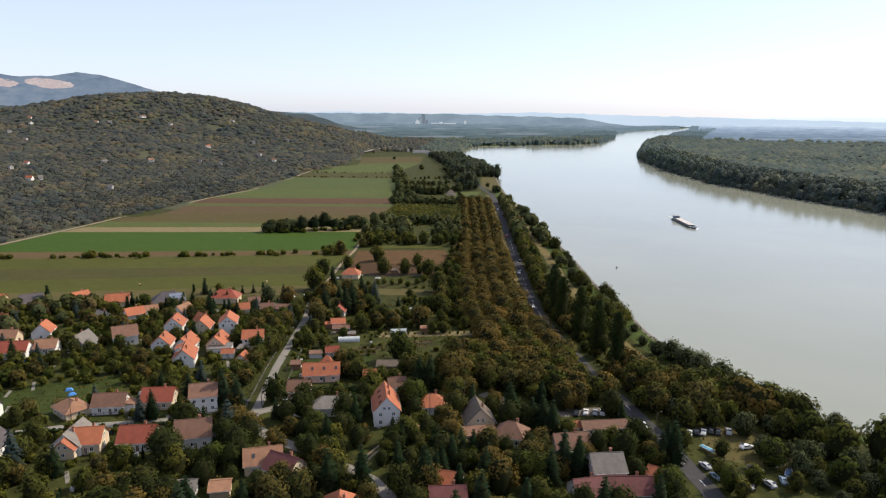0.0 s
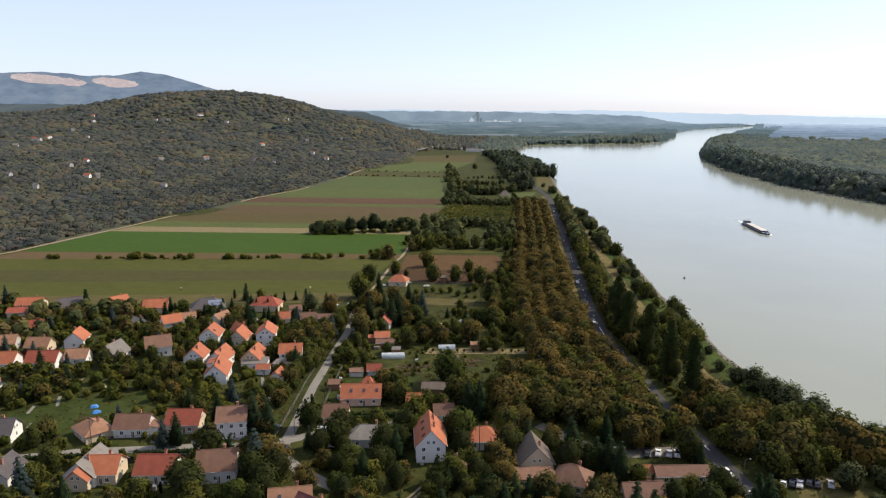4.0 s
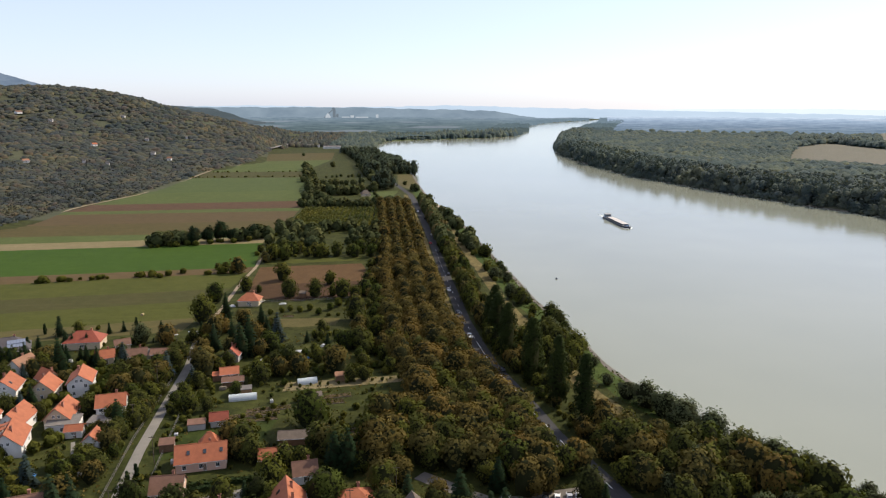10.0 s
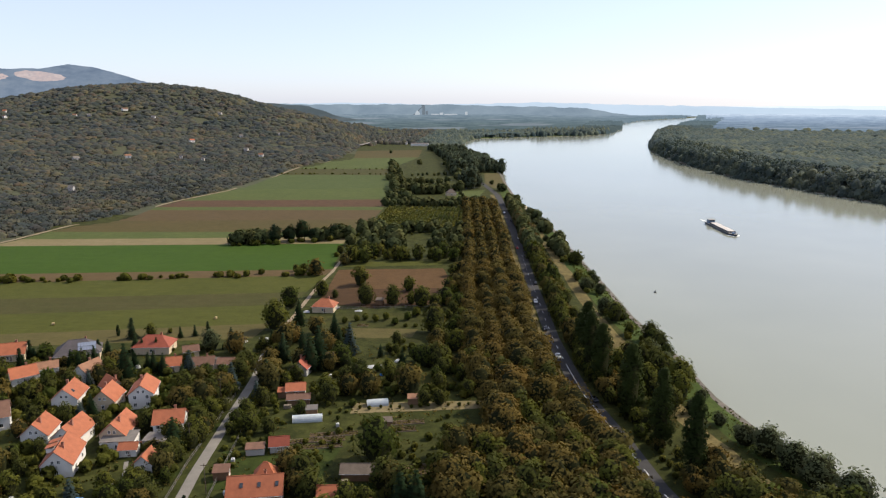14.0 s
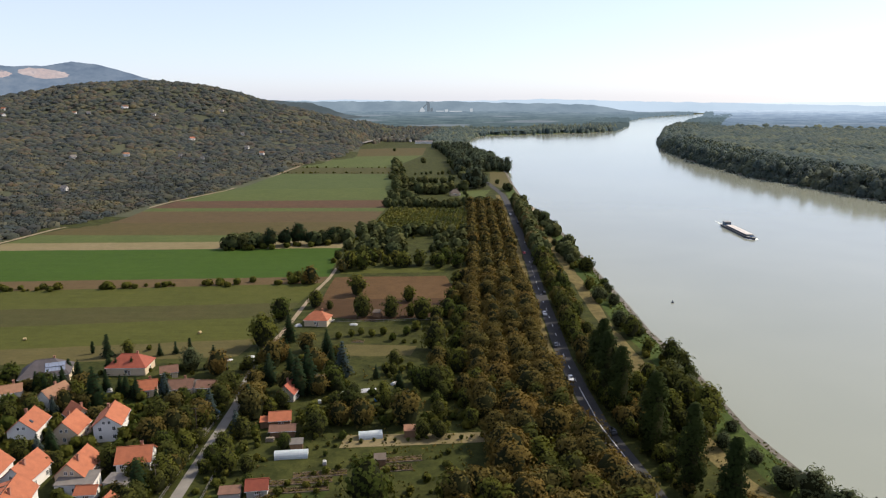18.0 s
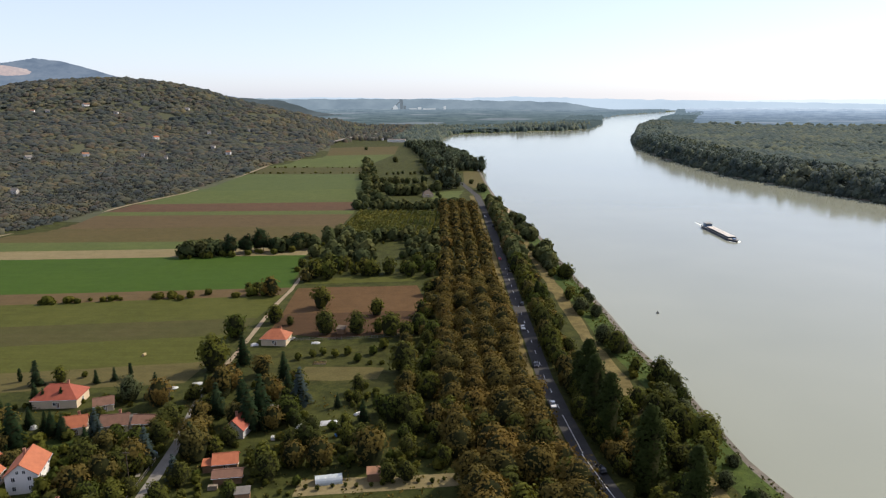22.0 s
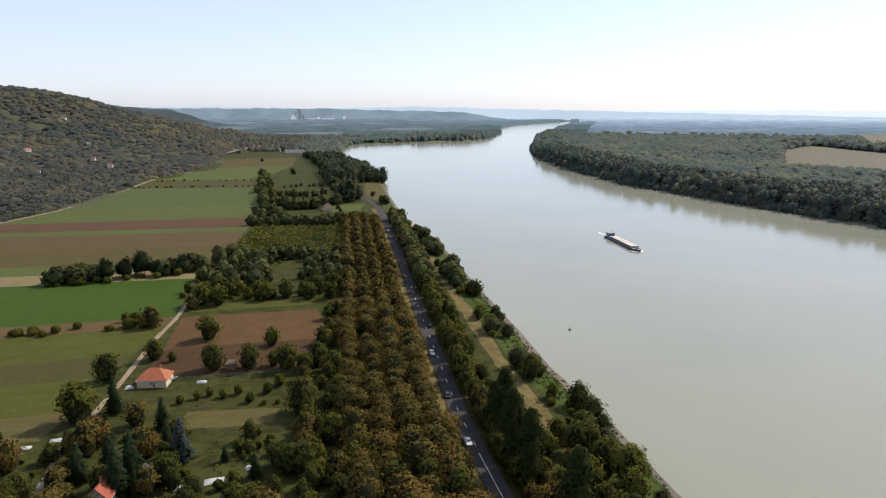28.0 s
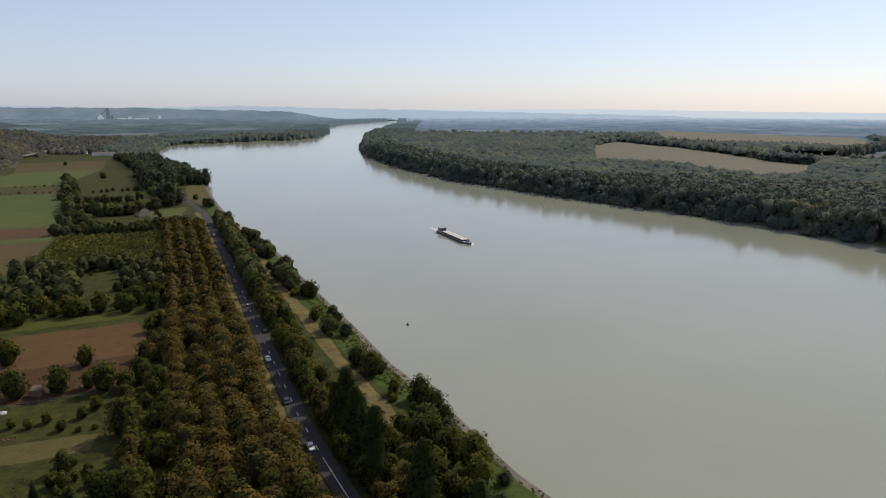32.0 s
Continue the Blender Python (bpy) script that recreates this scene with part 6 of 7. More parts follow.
for x, y, s in ((12.5, 843, 1.0), (9, 852, 0.85), (0, 905, 0.6), (-33, 812, 0.5), (-30, 796, 0.4), (21, 760, 0.9), (24, 748, 1.1), (-112, 1160, 1.0), (-190, 1395, 0.7)):
    plant("broad_far", x, y, s)
# low bushes along the balks of the far fields
for y0, slope in ((1082, 0.0), (1010, 0.02)):
    for i in range(34):
        x = -288 + 4.6 * i + tg.normal() * 1.6
        if tg.random() < 0.6:
            plant("bush_far", x, y0 + slope * (x + 200) + tg.normal() * 2, float(tg.uniform(0.3, 0.95)))
# gardens by the lane
zone(-76, -12, 214, 300, 4.6, 600, ["fruit", "bush", "bush", "bush", "fruit"], (0.35, 0.8), lambda x, y: x < road_x(y) - 44 and noise.noise((x * 0.06, y * 0.06, 3)) > -0.12 and not in_poly(x, y, [(-44, 282), (0, 289), (-1, 299), (-44, 294)]))
zone(-88, -58, 302, 352, 8.5, 160, ["broad", "turning", "bush", "conifer", "broad"], (0.5, 0.9), lambda x, y: True)
zone(-60, -10, 298, 352, 5.2, 600, ["broad", "fruit", "bush", "bush", "fruit", "bush", "deep"], (0.45, 0.85), lambda x, y: x < road_x(y) - 40 and noise.noise((x * 0.05, y * 0.05, 6)) > -0.02)
zone(-72, -12, 238, 266, 5.0, 70, ["fruit", "bush", "bush"], (0.4, 0.7), lambda x, y: x < road_x(y) - 44)
for i in range(13):
    for y0 in (287.5, 299.5):
        plant("fruit", -41 + 3.1 * i + tg.normal() * 0.4, y0 + 0.17 * 3.1 * i + tg.normal() * 0.5, float(tg.uniform(0.5, 0.85)))
# the village
zone(-340, -86, 120, 322, 5.0, 2600, ["bush", "fruit", "bush", "fruit", "bush"], (0.7, 1.25), lambda x, y: noise.noise((x * 0.05, y * 0.05, 7)) > -0.3 and not in_poly(x, y, [(-186, 184), (-134, 197), (-128, 224), (-160, 220)]), 0.6)
zone(-330, -90, 120, 322, 6.4, 4200, ["broad", "broad", "broad", "fruit", "turning", "broad", "conifer", "broad", "bush", "thuja", "yellow", "plum", "spruce", "yellow", "turning"], (0.5, 0.95), lambda x, y: noise.noise((x * 0.03, y * 0.03, 4)) > -0.14 and not in_poly(x, y, [(-186, 184), (-134, 197), (-128, 224), (-160, 220)]))
zone(-90, 60, 110, 215, 5.6, 1900, ["deep", "deep", "broad", "deep", "conifer", "bush", "deep", "turning"], (0.65, 1.15), lambda x, y: x < road_x(y) - 6)
zone(-60, 45, 206, 246, 6.8, 500, ["broad", "turning", "broad", "bush"], (0.7, 1.15), lambda x, y: x < road_x(y) - 8 and (x > -16 or y > 228) and not in_poly(x, y, [(18, 204), (52, 208), (52, 224), (18, 220)]))
zone(-93, -82, 226, 345, 5.0, 400, ["broad", "fruit", "bush", "turning", "broad"], (0.5, 0.9), lambda x, y: True, 1.2)
zone(-79, -70, 226, 330, 5.5, 200, ["bush", "fruit", "bush", "broad"], (0.5, 0.9), lambda x, y: True, 1.0)
zone(-12, 36, 216, 262, 6.0, 500, ["turning", "broad", "turning"], (0.9, 1.25), lambda x, y: x < road_x(y) - 7 and y > 228 - (x - 20) * 0.2)
# between road and river
for y in np.arange(296, 748, 4.6):
    if tg.random() < 0.88:
        plant("broad" if tg.random() < 0.7 else "turning", road_x(y) + 6.1 + tg.normal() * 0.7, y + tg.normal() * 0.8, float(tg.uniform(0.9, 1.35)) * (1.0 if y > 345 else 0.72), 0.8)
zone(10, 75, 346, 745, 5.6, 2200, ["broad", "broad", "bush", "turning", "broad"], (0.6, 1.0), lambda x, y: 8 < x - road_x(y) < 13)
zone(10, 80, 318, 700, 6.4, 2600, ["broad", "broad", "willow", "bush"], (0.65, 1.2), lambda x, y: 8 < shore_l(y) - x < 18 and noise.noise((y * 0.03, 2, 3)) > -0.02 and x > road_x(y) + 8)
zone(54, 130, 210, 258, 7.0, 800, ["turning", "broad", "turning", "broad", "willow"], (0.9, 1.4), lambda x, y: x > road_x(y) + 7 and x < min(shore_l(y) - 2, 94 - (y - 206) * 0.25) and not (y > 236 and x < 84) and not in_poly(x, y, [(66, 184), (87, 176), (99, 190), (84, 207), (68, 207)]))
zone(70, 260, 60, 215, 7.5, 1500, ["broad", "willow", "broad"], (0.6, 0.9), lambda x, y: x > road_x(y) + 15 and x < min(shore_l(y) - 8, 95 + (206 - y) * 0.85) and not in_poly(x, y, [(62, 160), (86, 156), (99, 190), (84, 207), (66, 207)]))
for x, y, s in ((70, 284, 0.8), (73.5, 272, 1.2), (77.5, 266, 1.3), (81, 258, 1.25), (84, 250, 1.35), (89, 242, 1.4), (95, 234, 1.3), (100, 227, 1.2), (86, 256, 0.9), (92, 247, 1.0)):
    plant("willow", x, y, s, 1.15)
for x, y, s, k in ((103, 207, 1.4, "broad"), (110, 198, 1.5, "willow"), (118, 186, 1.7, "broad"), (113, 206, 1.1, "willow"), (124, 180, 1.5, "broad"), (131, 170, 1.6, "willow"), (106, 187, 1.35, "broad"), (101, 196, 1.3, "broad"), (117, 172, 1.5, "broad"), (96, 213, 1.45, "broad"),
                   (126, 162, 1.4, "broad"), (138, 160, 1.5, "willow"), (110, 166, 1.3, "broad"), (104, 176, 1.2, "willow"), (122, 192, 1.2, "willow"), (104, 218, 1.2, "willow"), (89, 217, 1.35, "turning")):
    plant(k, x, y, s)
for n in range(70):
    x = -318 + 3.1 * n + tg.normal() * 1.2
    if noise.noise((x * 0.035, 1, 6)) > -0.12:
        plant("bush", x, 428 + (x + 300) * 0.165 + tg.normal() * 1.4, float(tg.uniform(0.35, 1.25)) * (1.5 if tg.random() < 0.12 else 1), 1.1)
for x, y, s in ((-155, 454, 0.9), (-147, 455, 1.4), (-138, 456, 1.3), (-131, 461, 1.2), (-141, 451, 1.0)):
    plant("bush", x, y, s)
rows = [(x, y, 0.05, 1.5, 2.9) for x in np.arange(-93, -25, 4.2) for y in np.arange(612, 712, 3.4) if tg.random() < 0.9]
leafy("orchard_rows", [(x + tg.normal() * 0.2, y, z, r * tg.uniform(0.8, 1.2), h) for x, y, z, r, h in rows], ORCHARD, "rows of young yellow-green orchard trees", "orchard", 26, 0.9, 9)
set_out()
reeds = []
for x, y in scatter(tg, 30, 125, 205, 560, 1.5, 12000, lambda x, y: 3.4 < shore_l(y) - x < 14 + 3 * noise.noise((x * 0.1, y * 0.1, 5))):
    s = float(tg.uniform(0.25, 0.8))
    reeds.append((x, y, height(x, y), s, s * 1.1))
leafy("bank_weeds", reeds, LEAF_REED, "rough green weeds along the river bank", "weeds", 6, 0.7, 31)


# weeds and tufts over gardens and banks
tufts = []
for x, y in scatter(tg, -330, 90, 130, 345, 2.2, 9000, lambda x, y: x < shore_l(y) - 3 and lane_gap(x, y) > 2.8 and clear_of_houses(x, y, 0.5) and not (x < -95 and y > 330)):
    if in_poly(x, y, [(-89, 474), (-28, 481), (-17.5, 436), (-27, 407), (-84, 405)]):
        continue
    tufts.append((x, y, height(x, y), float(tg.uniform(0.3, 0.8)), float(tg.uniform(0.25, 0.8))))
leafy("weeds", tufts, LEAF_WEED, "tufts of weeds and low garden plants", "weeds", 6, 0.6, 21)


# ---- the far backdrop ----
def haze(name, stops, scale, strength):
    """Kilometres of hazy air painted as glow: only for what lies at the horizon."""
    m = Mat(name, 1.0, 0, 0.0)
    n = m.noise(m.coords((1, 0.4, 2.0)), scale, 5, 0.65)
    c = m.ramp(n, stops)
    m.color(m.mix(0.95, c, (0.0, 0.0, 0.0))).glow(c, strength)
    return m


def ring(name, az0, az1, dist, profile, floor, material, label):
    """A range of hills on an arc round the valley. profile: rows of (azimuth, height)."""
    verts, faces = [], []
    n = int((az1 - az0) * 6)
    rows = ((0.0, -140), (0.45, -80), (0.8, -30), (1.0, 0), (0.9, 120))
    for i in range(n + 1):
        az = az0 + (az1 - az0) * i / n
        h = floor + (curve_at(profile, az) - floor) * min(1, ss((az - az0) / 5 + (1 if az0 < -40 else 0)), ss((az1 - az) / 5)) + 5 * noise.noise((az * 1.3, dist * 0.001, 0)) + 2.0 * noise.noise((az * 6, dist * 0.001, 3))
        for f, back in rows:
            d = dist + back
            verts.append((d * math.sin(radians(az)), d * math.cos(radians(az)), floor + (h - floor) * f))
    k = len(rows)
    for i in range(n):
        for j in range(k - 1):
            a = i * k + j
            faces.append((a, a + k, a + k + 1, a + 1))
    return tagged(ob_from(name, verts, faces, material, smooth=True), label, "hills", kind="structure")


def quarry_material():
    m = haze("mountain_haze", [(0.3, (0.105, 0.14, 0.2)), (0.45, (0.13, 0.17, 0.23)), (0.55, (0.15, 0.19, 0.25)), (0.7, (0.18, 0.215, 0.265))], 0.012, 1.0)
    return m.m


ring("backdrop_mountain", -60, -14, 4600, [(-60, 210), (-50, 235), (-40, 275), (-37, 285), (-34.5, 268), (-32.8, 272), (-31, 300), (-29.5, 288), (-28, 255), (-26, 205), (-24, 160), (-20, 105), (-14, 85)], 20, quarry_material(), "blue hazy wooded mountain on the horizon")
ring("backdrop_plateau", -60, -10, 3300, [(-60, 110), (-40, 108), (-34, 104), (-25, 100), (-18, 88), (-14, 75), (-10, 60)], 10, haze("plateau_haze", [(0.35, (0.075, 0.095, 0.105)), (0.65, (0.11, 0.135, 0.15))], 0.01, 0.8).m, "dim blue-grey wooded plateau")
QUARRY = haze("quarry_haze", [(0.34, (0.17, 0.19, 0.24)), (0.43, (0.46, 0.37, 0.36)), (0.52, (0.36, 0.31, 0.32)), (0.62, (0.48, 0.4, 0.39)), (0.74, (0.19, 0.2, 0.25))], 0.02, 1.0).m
for a0, a1, lo, hi in ((-39.2, -35.6, 228, 276), (-36.4, -34.6, 212, 254), (-34.2, -31.2, 214, 262)):
    bm = bmesh.new()
    out = []
    for i in range(41):
        a = 2 * math.pi * i / 41
        az = (a0 + a1) / 2 + (a1 - a0) / 2 * math.cos(a) * (1 + 0.15 * noise.noise((i * 0.5, a0, 0)))
        z = (lo + hi) / 2 + (hi - lo) / 2 * math.sin(a) * (1 + 0.4 * noise.noise((i * 0.6, a0, 4))) - (az - a0) * 6
        d = 4455
        out.append(bm.verts.new((d * math.sin(radians(az)), d * math.cos(radians(az)), z)))
    bm.faces.new(out)
    bmesh.ops.triangulate(bm, faces=bm.faces)
    tagged(part("quarry_face", bm, QUARRY, None), "pinkish open quarry face on a far mountain", "quarry", kind="structure")
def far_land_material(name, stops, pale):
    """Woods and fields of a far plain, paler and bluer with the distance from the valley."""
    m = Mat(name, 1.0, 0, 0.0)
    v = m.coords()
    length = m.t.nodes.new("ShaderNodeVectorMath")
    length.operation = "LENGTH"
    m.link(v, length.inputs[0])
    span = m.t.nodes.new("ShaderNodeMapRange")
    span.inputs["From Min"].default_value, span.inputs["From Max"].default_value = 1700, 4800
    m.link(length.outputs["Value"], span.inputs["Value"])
    # air haze painted in as glow, stronger towards the horizon
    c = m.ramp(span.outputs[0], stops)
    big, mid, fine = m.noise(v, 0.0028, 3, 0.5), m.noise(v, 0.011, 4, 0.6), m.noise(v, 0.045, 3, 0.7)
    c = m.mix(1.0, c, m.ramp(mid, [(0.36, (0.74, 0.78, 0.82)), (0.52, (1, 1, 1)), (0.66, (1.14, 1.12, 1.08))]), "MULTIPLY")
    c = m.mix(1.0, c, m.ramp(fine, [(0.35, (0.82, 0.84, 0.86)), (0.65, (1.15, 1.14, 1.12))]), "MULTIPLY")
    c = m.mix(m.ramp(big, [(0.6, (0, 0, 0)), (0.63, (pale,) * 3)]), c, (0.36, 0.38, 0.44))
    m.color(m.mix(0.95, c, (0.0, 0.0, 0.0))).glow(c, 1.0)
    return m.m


def far_land(name, az0, az1, r0, r1, keep, lift, material, label):
    """A sheet of far country over a sector of the plain, open where the river runs."""
    verts, faces, index = [], [], {}
    cols, rows = int((az1 - az0) * 4), 44
    spot = lambda i, j: (r0 * (r1 / r0) ** (j / rows), radians(az0 + (az1 - az0) * i / cols))
    for i in range(cols + 1):
        for j in range(rows + 1):
            r, a = spot(i, j)
            x, y = r * math.sin(a), r * math.cos(a)
            index[i, j] = len(verts)
            verts.append((x, y, lift(x, y, r)))
    for i in range(cols):
        for j in range(rows):
            r, a = spot(i + 0.5, j + 0.5)
            if keep(r * math.sin(a), r * math.cos(a)):
                faces.append((index[i, j], index[i, j + 1], index[i + 1, j + 1], index[i + 1, j]))
    return tagged(ob_from(name, verts, faces, material, smooth=True), label, "distance", kind="structure")


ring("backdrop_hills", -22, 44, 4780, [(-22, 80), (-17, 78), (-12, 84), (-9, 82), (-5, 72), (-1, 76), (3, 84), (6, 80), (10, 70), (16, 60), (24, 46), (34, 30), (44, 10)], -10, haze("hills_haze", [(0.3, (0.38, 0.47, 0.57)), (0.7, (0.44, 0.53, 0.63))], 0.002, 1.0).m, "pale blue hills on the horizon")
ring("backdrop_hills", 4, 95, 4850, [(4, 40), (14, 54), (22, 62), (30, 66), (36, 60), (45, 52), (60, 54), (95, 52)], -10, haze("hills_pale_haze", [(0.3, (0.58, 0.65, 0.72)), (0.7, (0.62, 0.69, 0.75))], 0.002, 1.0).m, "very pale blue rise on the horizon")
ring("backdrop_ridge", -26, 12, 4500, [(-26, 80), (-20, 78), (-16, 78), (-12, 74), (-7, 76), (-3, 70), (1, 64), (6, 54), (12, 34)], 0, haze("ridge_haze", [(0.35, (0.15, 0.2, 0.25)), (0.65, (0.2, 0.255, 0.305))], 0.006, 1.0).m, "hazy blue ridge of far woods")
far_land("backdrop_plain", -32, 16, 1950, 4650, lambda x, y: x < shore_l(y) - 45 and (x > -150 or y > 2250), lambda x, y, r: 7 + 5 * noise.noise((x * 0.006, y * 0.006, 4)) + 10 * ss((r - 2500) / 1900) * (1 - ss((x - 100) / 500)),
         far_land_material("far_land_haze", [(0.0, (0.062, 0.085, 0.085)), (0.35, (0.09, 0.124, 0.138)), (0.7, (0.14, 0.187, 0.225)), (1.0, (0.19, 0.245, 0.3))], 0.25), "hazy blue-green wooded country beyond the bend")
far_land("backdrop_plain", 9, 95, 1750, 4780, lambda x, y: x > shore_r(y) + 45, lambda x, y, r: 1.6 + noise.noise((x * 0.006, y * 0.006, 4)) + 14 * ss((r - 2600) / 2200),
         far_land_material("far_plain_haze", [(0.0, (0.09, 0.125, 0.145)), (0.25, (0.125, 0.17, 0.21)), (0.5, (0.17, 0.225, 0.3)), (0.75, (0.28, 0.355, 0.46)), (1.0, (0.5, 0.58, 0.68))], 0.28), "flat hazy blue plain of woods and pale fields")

# three depths of wood, each with more haze painted in as glow
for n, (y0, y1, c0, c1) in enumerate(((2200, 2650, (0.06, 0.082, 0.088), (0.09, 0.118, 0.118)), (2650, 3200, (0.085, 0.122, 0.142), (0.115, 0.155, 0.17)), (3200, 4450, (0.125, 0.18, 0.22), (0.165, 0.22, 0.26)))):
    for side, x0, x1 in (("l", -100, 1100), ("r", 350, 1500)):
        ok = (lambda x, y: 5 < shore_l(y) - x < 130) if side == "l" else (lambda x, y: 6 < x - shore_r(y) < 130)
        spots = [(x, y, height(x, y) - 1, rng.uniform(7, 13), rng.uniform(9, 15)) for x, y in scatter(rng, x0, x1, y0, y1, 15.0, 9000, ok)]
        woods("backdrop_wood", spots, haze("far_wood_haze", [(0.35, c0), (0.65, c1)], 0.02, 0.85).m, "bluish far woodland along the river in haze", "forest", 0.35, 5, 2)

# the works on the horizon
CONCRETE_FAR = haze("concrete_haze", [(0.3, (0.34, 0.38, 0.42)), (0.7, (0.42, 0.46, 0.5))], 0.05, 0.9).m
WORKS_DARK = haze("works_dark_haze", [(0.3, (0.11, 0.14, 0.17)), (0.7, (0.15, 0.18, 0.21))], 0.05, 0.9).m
works = empty("cement_works", pose(-405, 4190, 12) @ Matrix.Scale(0.85, 4), "hazy works with a dark tower, a pale dome and low halls", "factory")
part("tower", prism(bmesh.new(), [(-2, -8), (16, -8), (16, 8), (-2, 8)], 0, 64), WORKS_DARK, works)
part("tower_head", prism(bmesh.new(), [(-7, -10), (13, -10), (13, 10), (-7, 10)], 64, 72), WORKS_DARK, works)
bm = bmesh.new()
for y in (-4, 4):
    tube(bm, (-62, y, 4), (2, y, 62), 3.0, 3.0, 6)
part("conveyor", bm, WORKS_DARK, works, "dark sloping conveyor gallery")
bm = tube(bmesh.new(), (-34, -14, 0), (-34, -14, 16), 17, 17, 16)
tube(bm, (-34, -14, 16), (-34, -14, 34), 17, 3, 16)
part("dome_silo", bm, CONCRETE_FAR, works, "pale domed silo")
part("silo", tube(bmesh.new(), (28, 0, 0), (28, 0, 30), 8, 8, 12), WORKS_DARK, works)
for x0, x1, h in ((60, 110, 12), (118, 140, 20), (150, 235, 11), (290, 306, 26)):
    part("hall", box(bmesh.new(), x0, x1, -15, 15, 0, h), CONCRETE_FAR, works)


# ---- houses scattered on the hill ----
for (x, y), roof, size in HILL_HOMES:
    house(x, y, float(tg.uniform(-30, 60)), 6.4 * size, 5.0 * size, 3.6, 2.2, roof, "grey" if roof == "grey" else "white", windows=1, chimney=0, z=height(x, y) + 0.8, label="small white hillside house among trees")


# ---- the barge, the buoy, vehicles and garden things ----
HULL = plain("hull_dark", (0.035, 0.04, 0.05), 0.5, 0.3, 1)
DECK = plain("deck_grey", (0.25, 0.24, 0.22), 0.7, 0.2, 1)
HATCH = plain("hatch_cover_pale", (0.5, 0.46, 0.4), 0.6, 0.12, 0.6)
CABIN_BLUE = plain("cabin_blue", (0.1, 0.16, 0.24), 0.5, 0.2, 1)
FOAM = plain("foam", (0.7, 0.74, 0.68), 0.8, 0.2, 1)
barge = empty("river_barge", pose(180, 634, WATER_Z, 0, 0, -87) @ Matrix.Scale(0.86, 4), "long dark cargo barge with pale hatch covers, under way", "barge")
LB, WB = 66.0, 8.6
out = [(-LB / 2, -WB / 2 * 0.8), (-LB / 2 + 3, -WB / 2), (LB / 2 - 9, -WB / 2), (LB / 2 - 4, -WB / 2 * 0.75), (LB / 2, -0.8), (LB / 2, 0.8), (LB / 2 - 4, WB / 2 * 0.75), (LB / 2 - 9, WB / 2), (-LB / 2 + 3, WB / 2), (-LB / 2, WB / 2 * 0.8)]
part("hull", prism(bmesh.new(), out, -0.8, 1.5), HULL, barge)
part("deck", prism(bmesh.new(), [(x * 0.99, y * 0.94) for x, y in out], 1.5, 1.56), DECK, barge)
part("coaming", box(bmesh.new(), -21, 24, -3.3, 3.3, 1.56, 2.6, 0.08), HULL, barge)
for k in range(9):
    part("hatch_cover", box(bmesh.new(), -20.8 + 5 * k, -16.0 + 5 * k, -3.1, 3.1, 2.6, 2.85, 0.06), HATCH, barge)
cab = part("wheelhouse", box(bmesh.new(), -30, -24.5, -2.8, 2.8, 1.56, 4.6, 0.1), CABIN_BLUE, barge)
part("roof", box(bmesh.new(), -30.4, -24.0, -3.1, 3.1, 4.6, 4.8, 0.06), DECK, cab)
for k in range(4):
    part("window", box(bmesh.new(), -24.52, -24.44, -2.4 + 1.25 * k, -1.4 + 1.25 * k, 3.2, 4.2), PANE, cab)
part("rail", tube(box(bmesh.new(), 27, 30, -1.2, 1.2, 1.56, 2.4, 0.05), (31.5, -1.5, 2.5), (31.5, 1.5, 2.5), 0.06, 0.06), CABIN_BLUE, barge, "bow winch and rail")
part("mast", tube(bmesh.new(), (-23.5, 0, 1.56), (-23.5, 0, 7.5), 0.09, 0.05, 6), DECK, barge)
bm = bmesh.new()
for sgn in (-1, 1):
    vs = [bm.verts.new(c) for c in ((33.2, sgn * 0.6, 0.05), (34.6, sgn * 1.6, 0.08), (31, sgn * 4.6, 0.06), (26, sgn * 5.6, 0.04), (27, sgn * 4.3, 0.06))]
    bm.faces.new(vs if sgn > 0 else vs[::-1])
part("bow_wave", bm, FOAM, barge, "white foam at the bow")
bm = bmesh.new()
for k in range(26):
    a, w = -33.5 - k * 0.9, 1.6 - 0.035 * k
    r = [noise.noise((k * 0.7, j, 1)) * 0.6 for j in range(4)]
    bm.faces.new([bm.verts.new(c) for c in ((a, -w + r[0], 0.04), (a, w + r[1], 0.04), (a - 0.75, w * 0.9 + r[2], 0.04), (a - 0.75, -w * 0.9 + r[3], 0.04))])
part("wake", bm, FOAM, barge, "thin pale wake behind the stern")

buoy = empty("buoy", pose(86.6, 444, WATER_Z), "small dark river buoy afloat", "buoy")
part("float", box(bmesh.new(), -0.6, 0.6, -0.6, 0.6, -0.3, 0.45, 0.2), HULL, buoy)
part("topmark", tube(bmesh.new(), (0, 0, 0.45), (0, 0, 1.3), 0.3, 0.08, 8), HULL, buoy)

TYRE = plain("tyre_rubber", (0.02, 0.02, 0.02), 0.9, 0.2, 4)
CHROME = plain("lamp_glass", (0.6, 0.6, 0.6), 0.2, 0.1, 2)
CAR_GLASS = plain("car_glass", (0.02, 0.025, 0.03), 0.08, 0.1, 1, spec=0.7)
CAR_PAINT = {c: plain("car_paint_" + c, v, 0.25, 0.06, 0.5, spec=0.6) for c, v in (("white", (0.75, 0.75, 0.74)), ("silver", (0.42, 0.43, 0.45)), ("dark", (0.03, 0.033, 0.04)), ("blue", (0.06, 0.12, 0.25)), ("red", (0.35, 0.03, 0.03)), ("pale_blue", (0.25, 0.33, 0.42)))}
CARS = {}


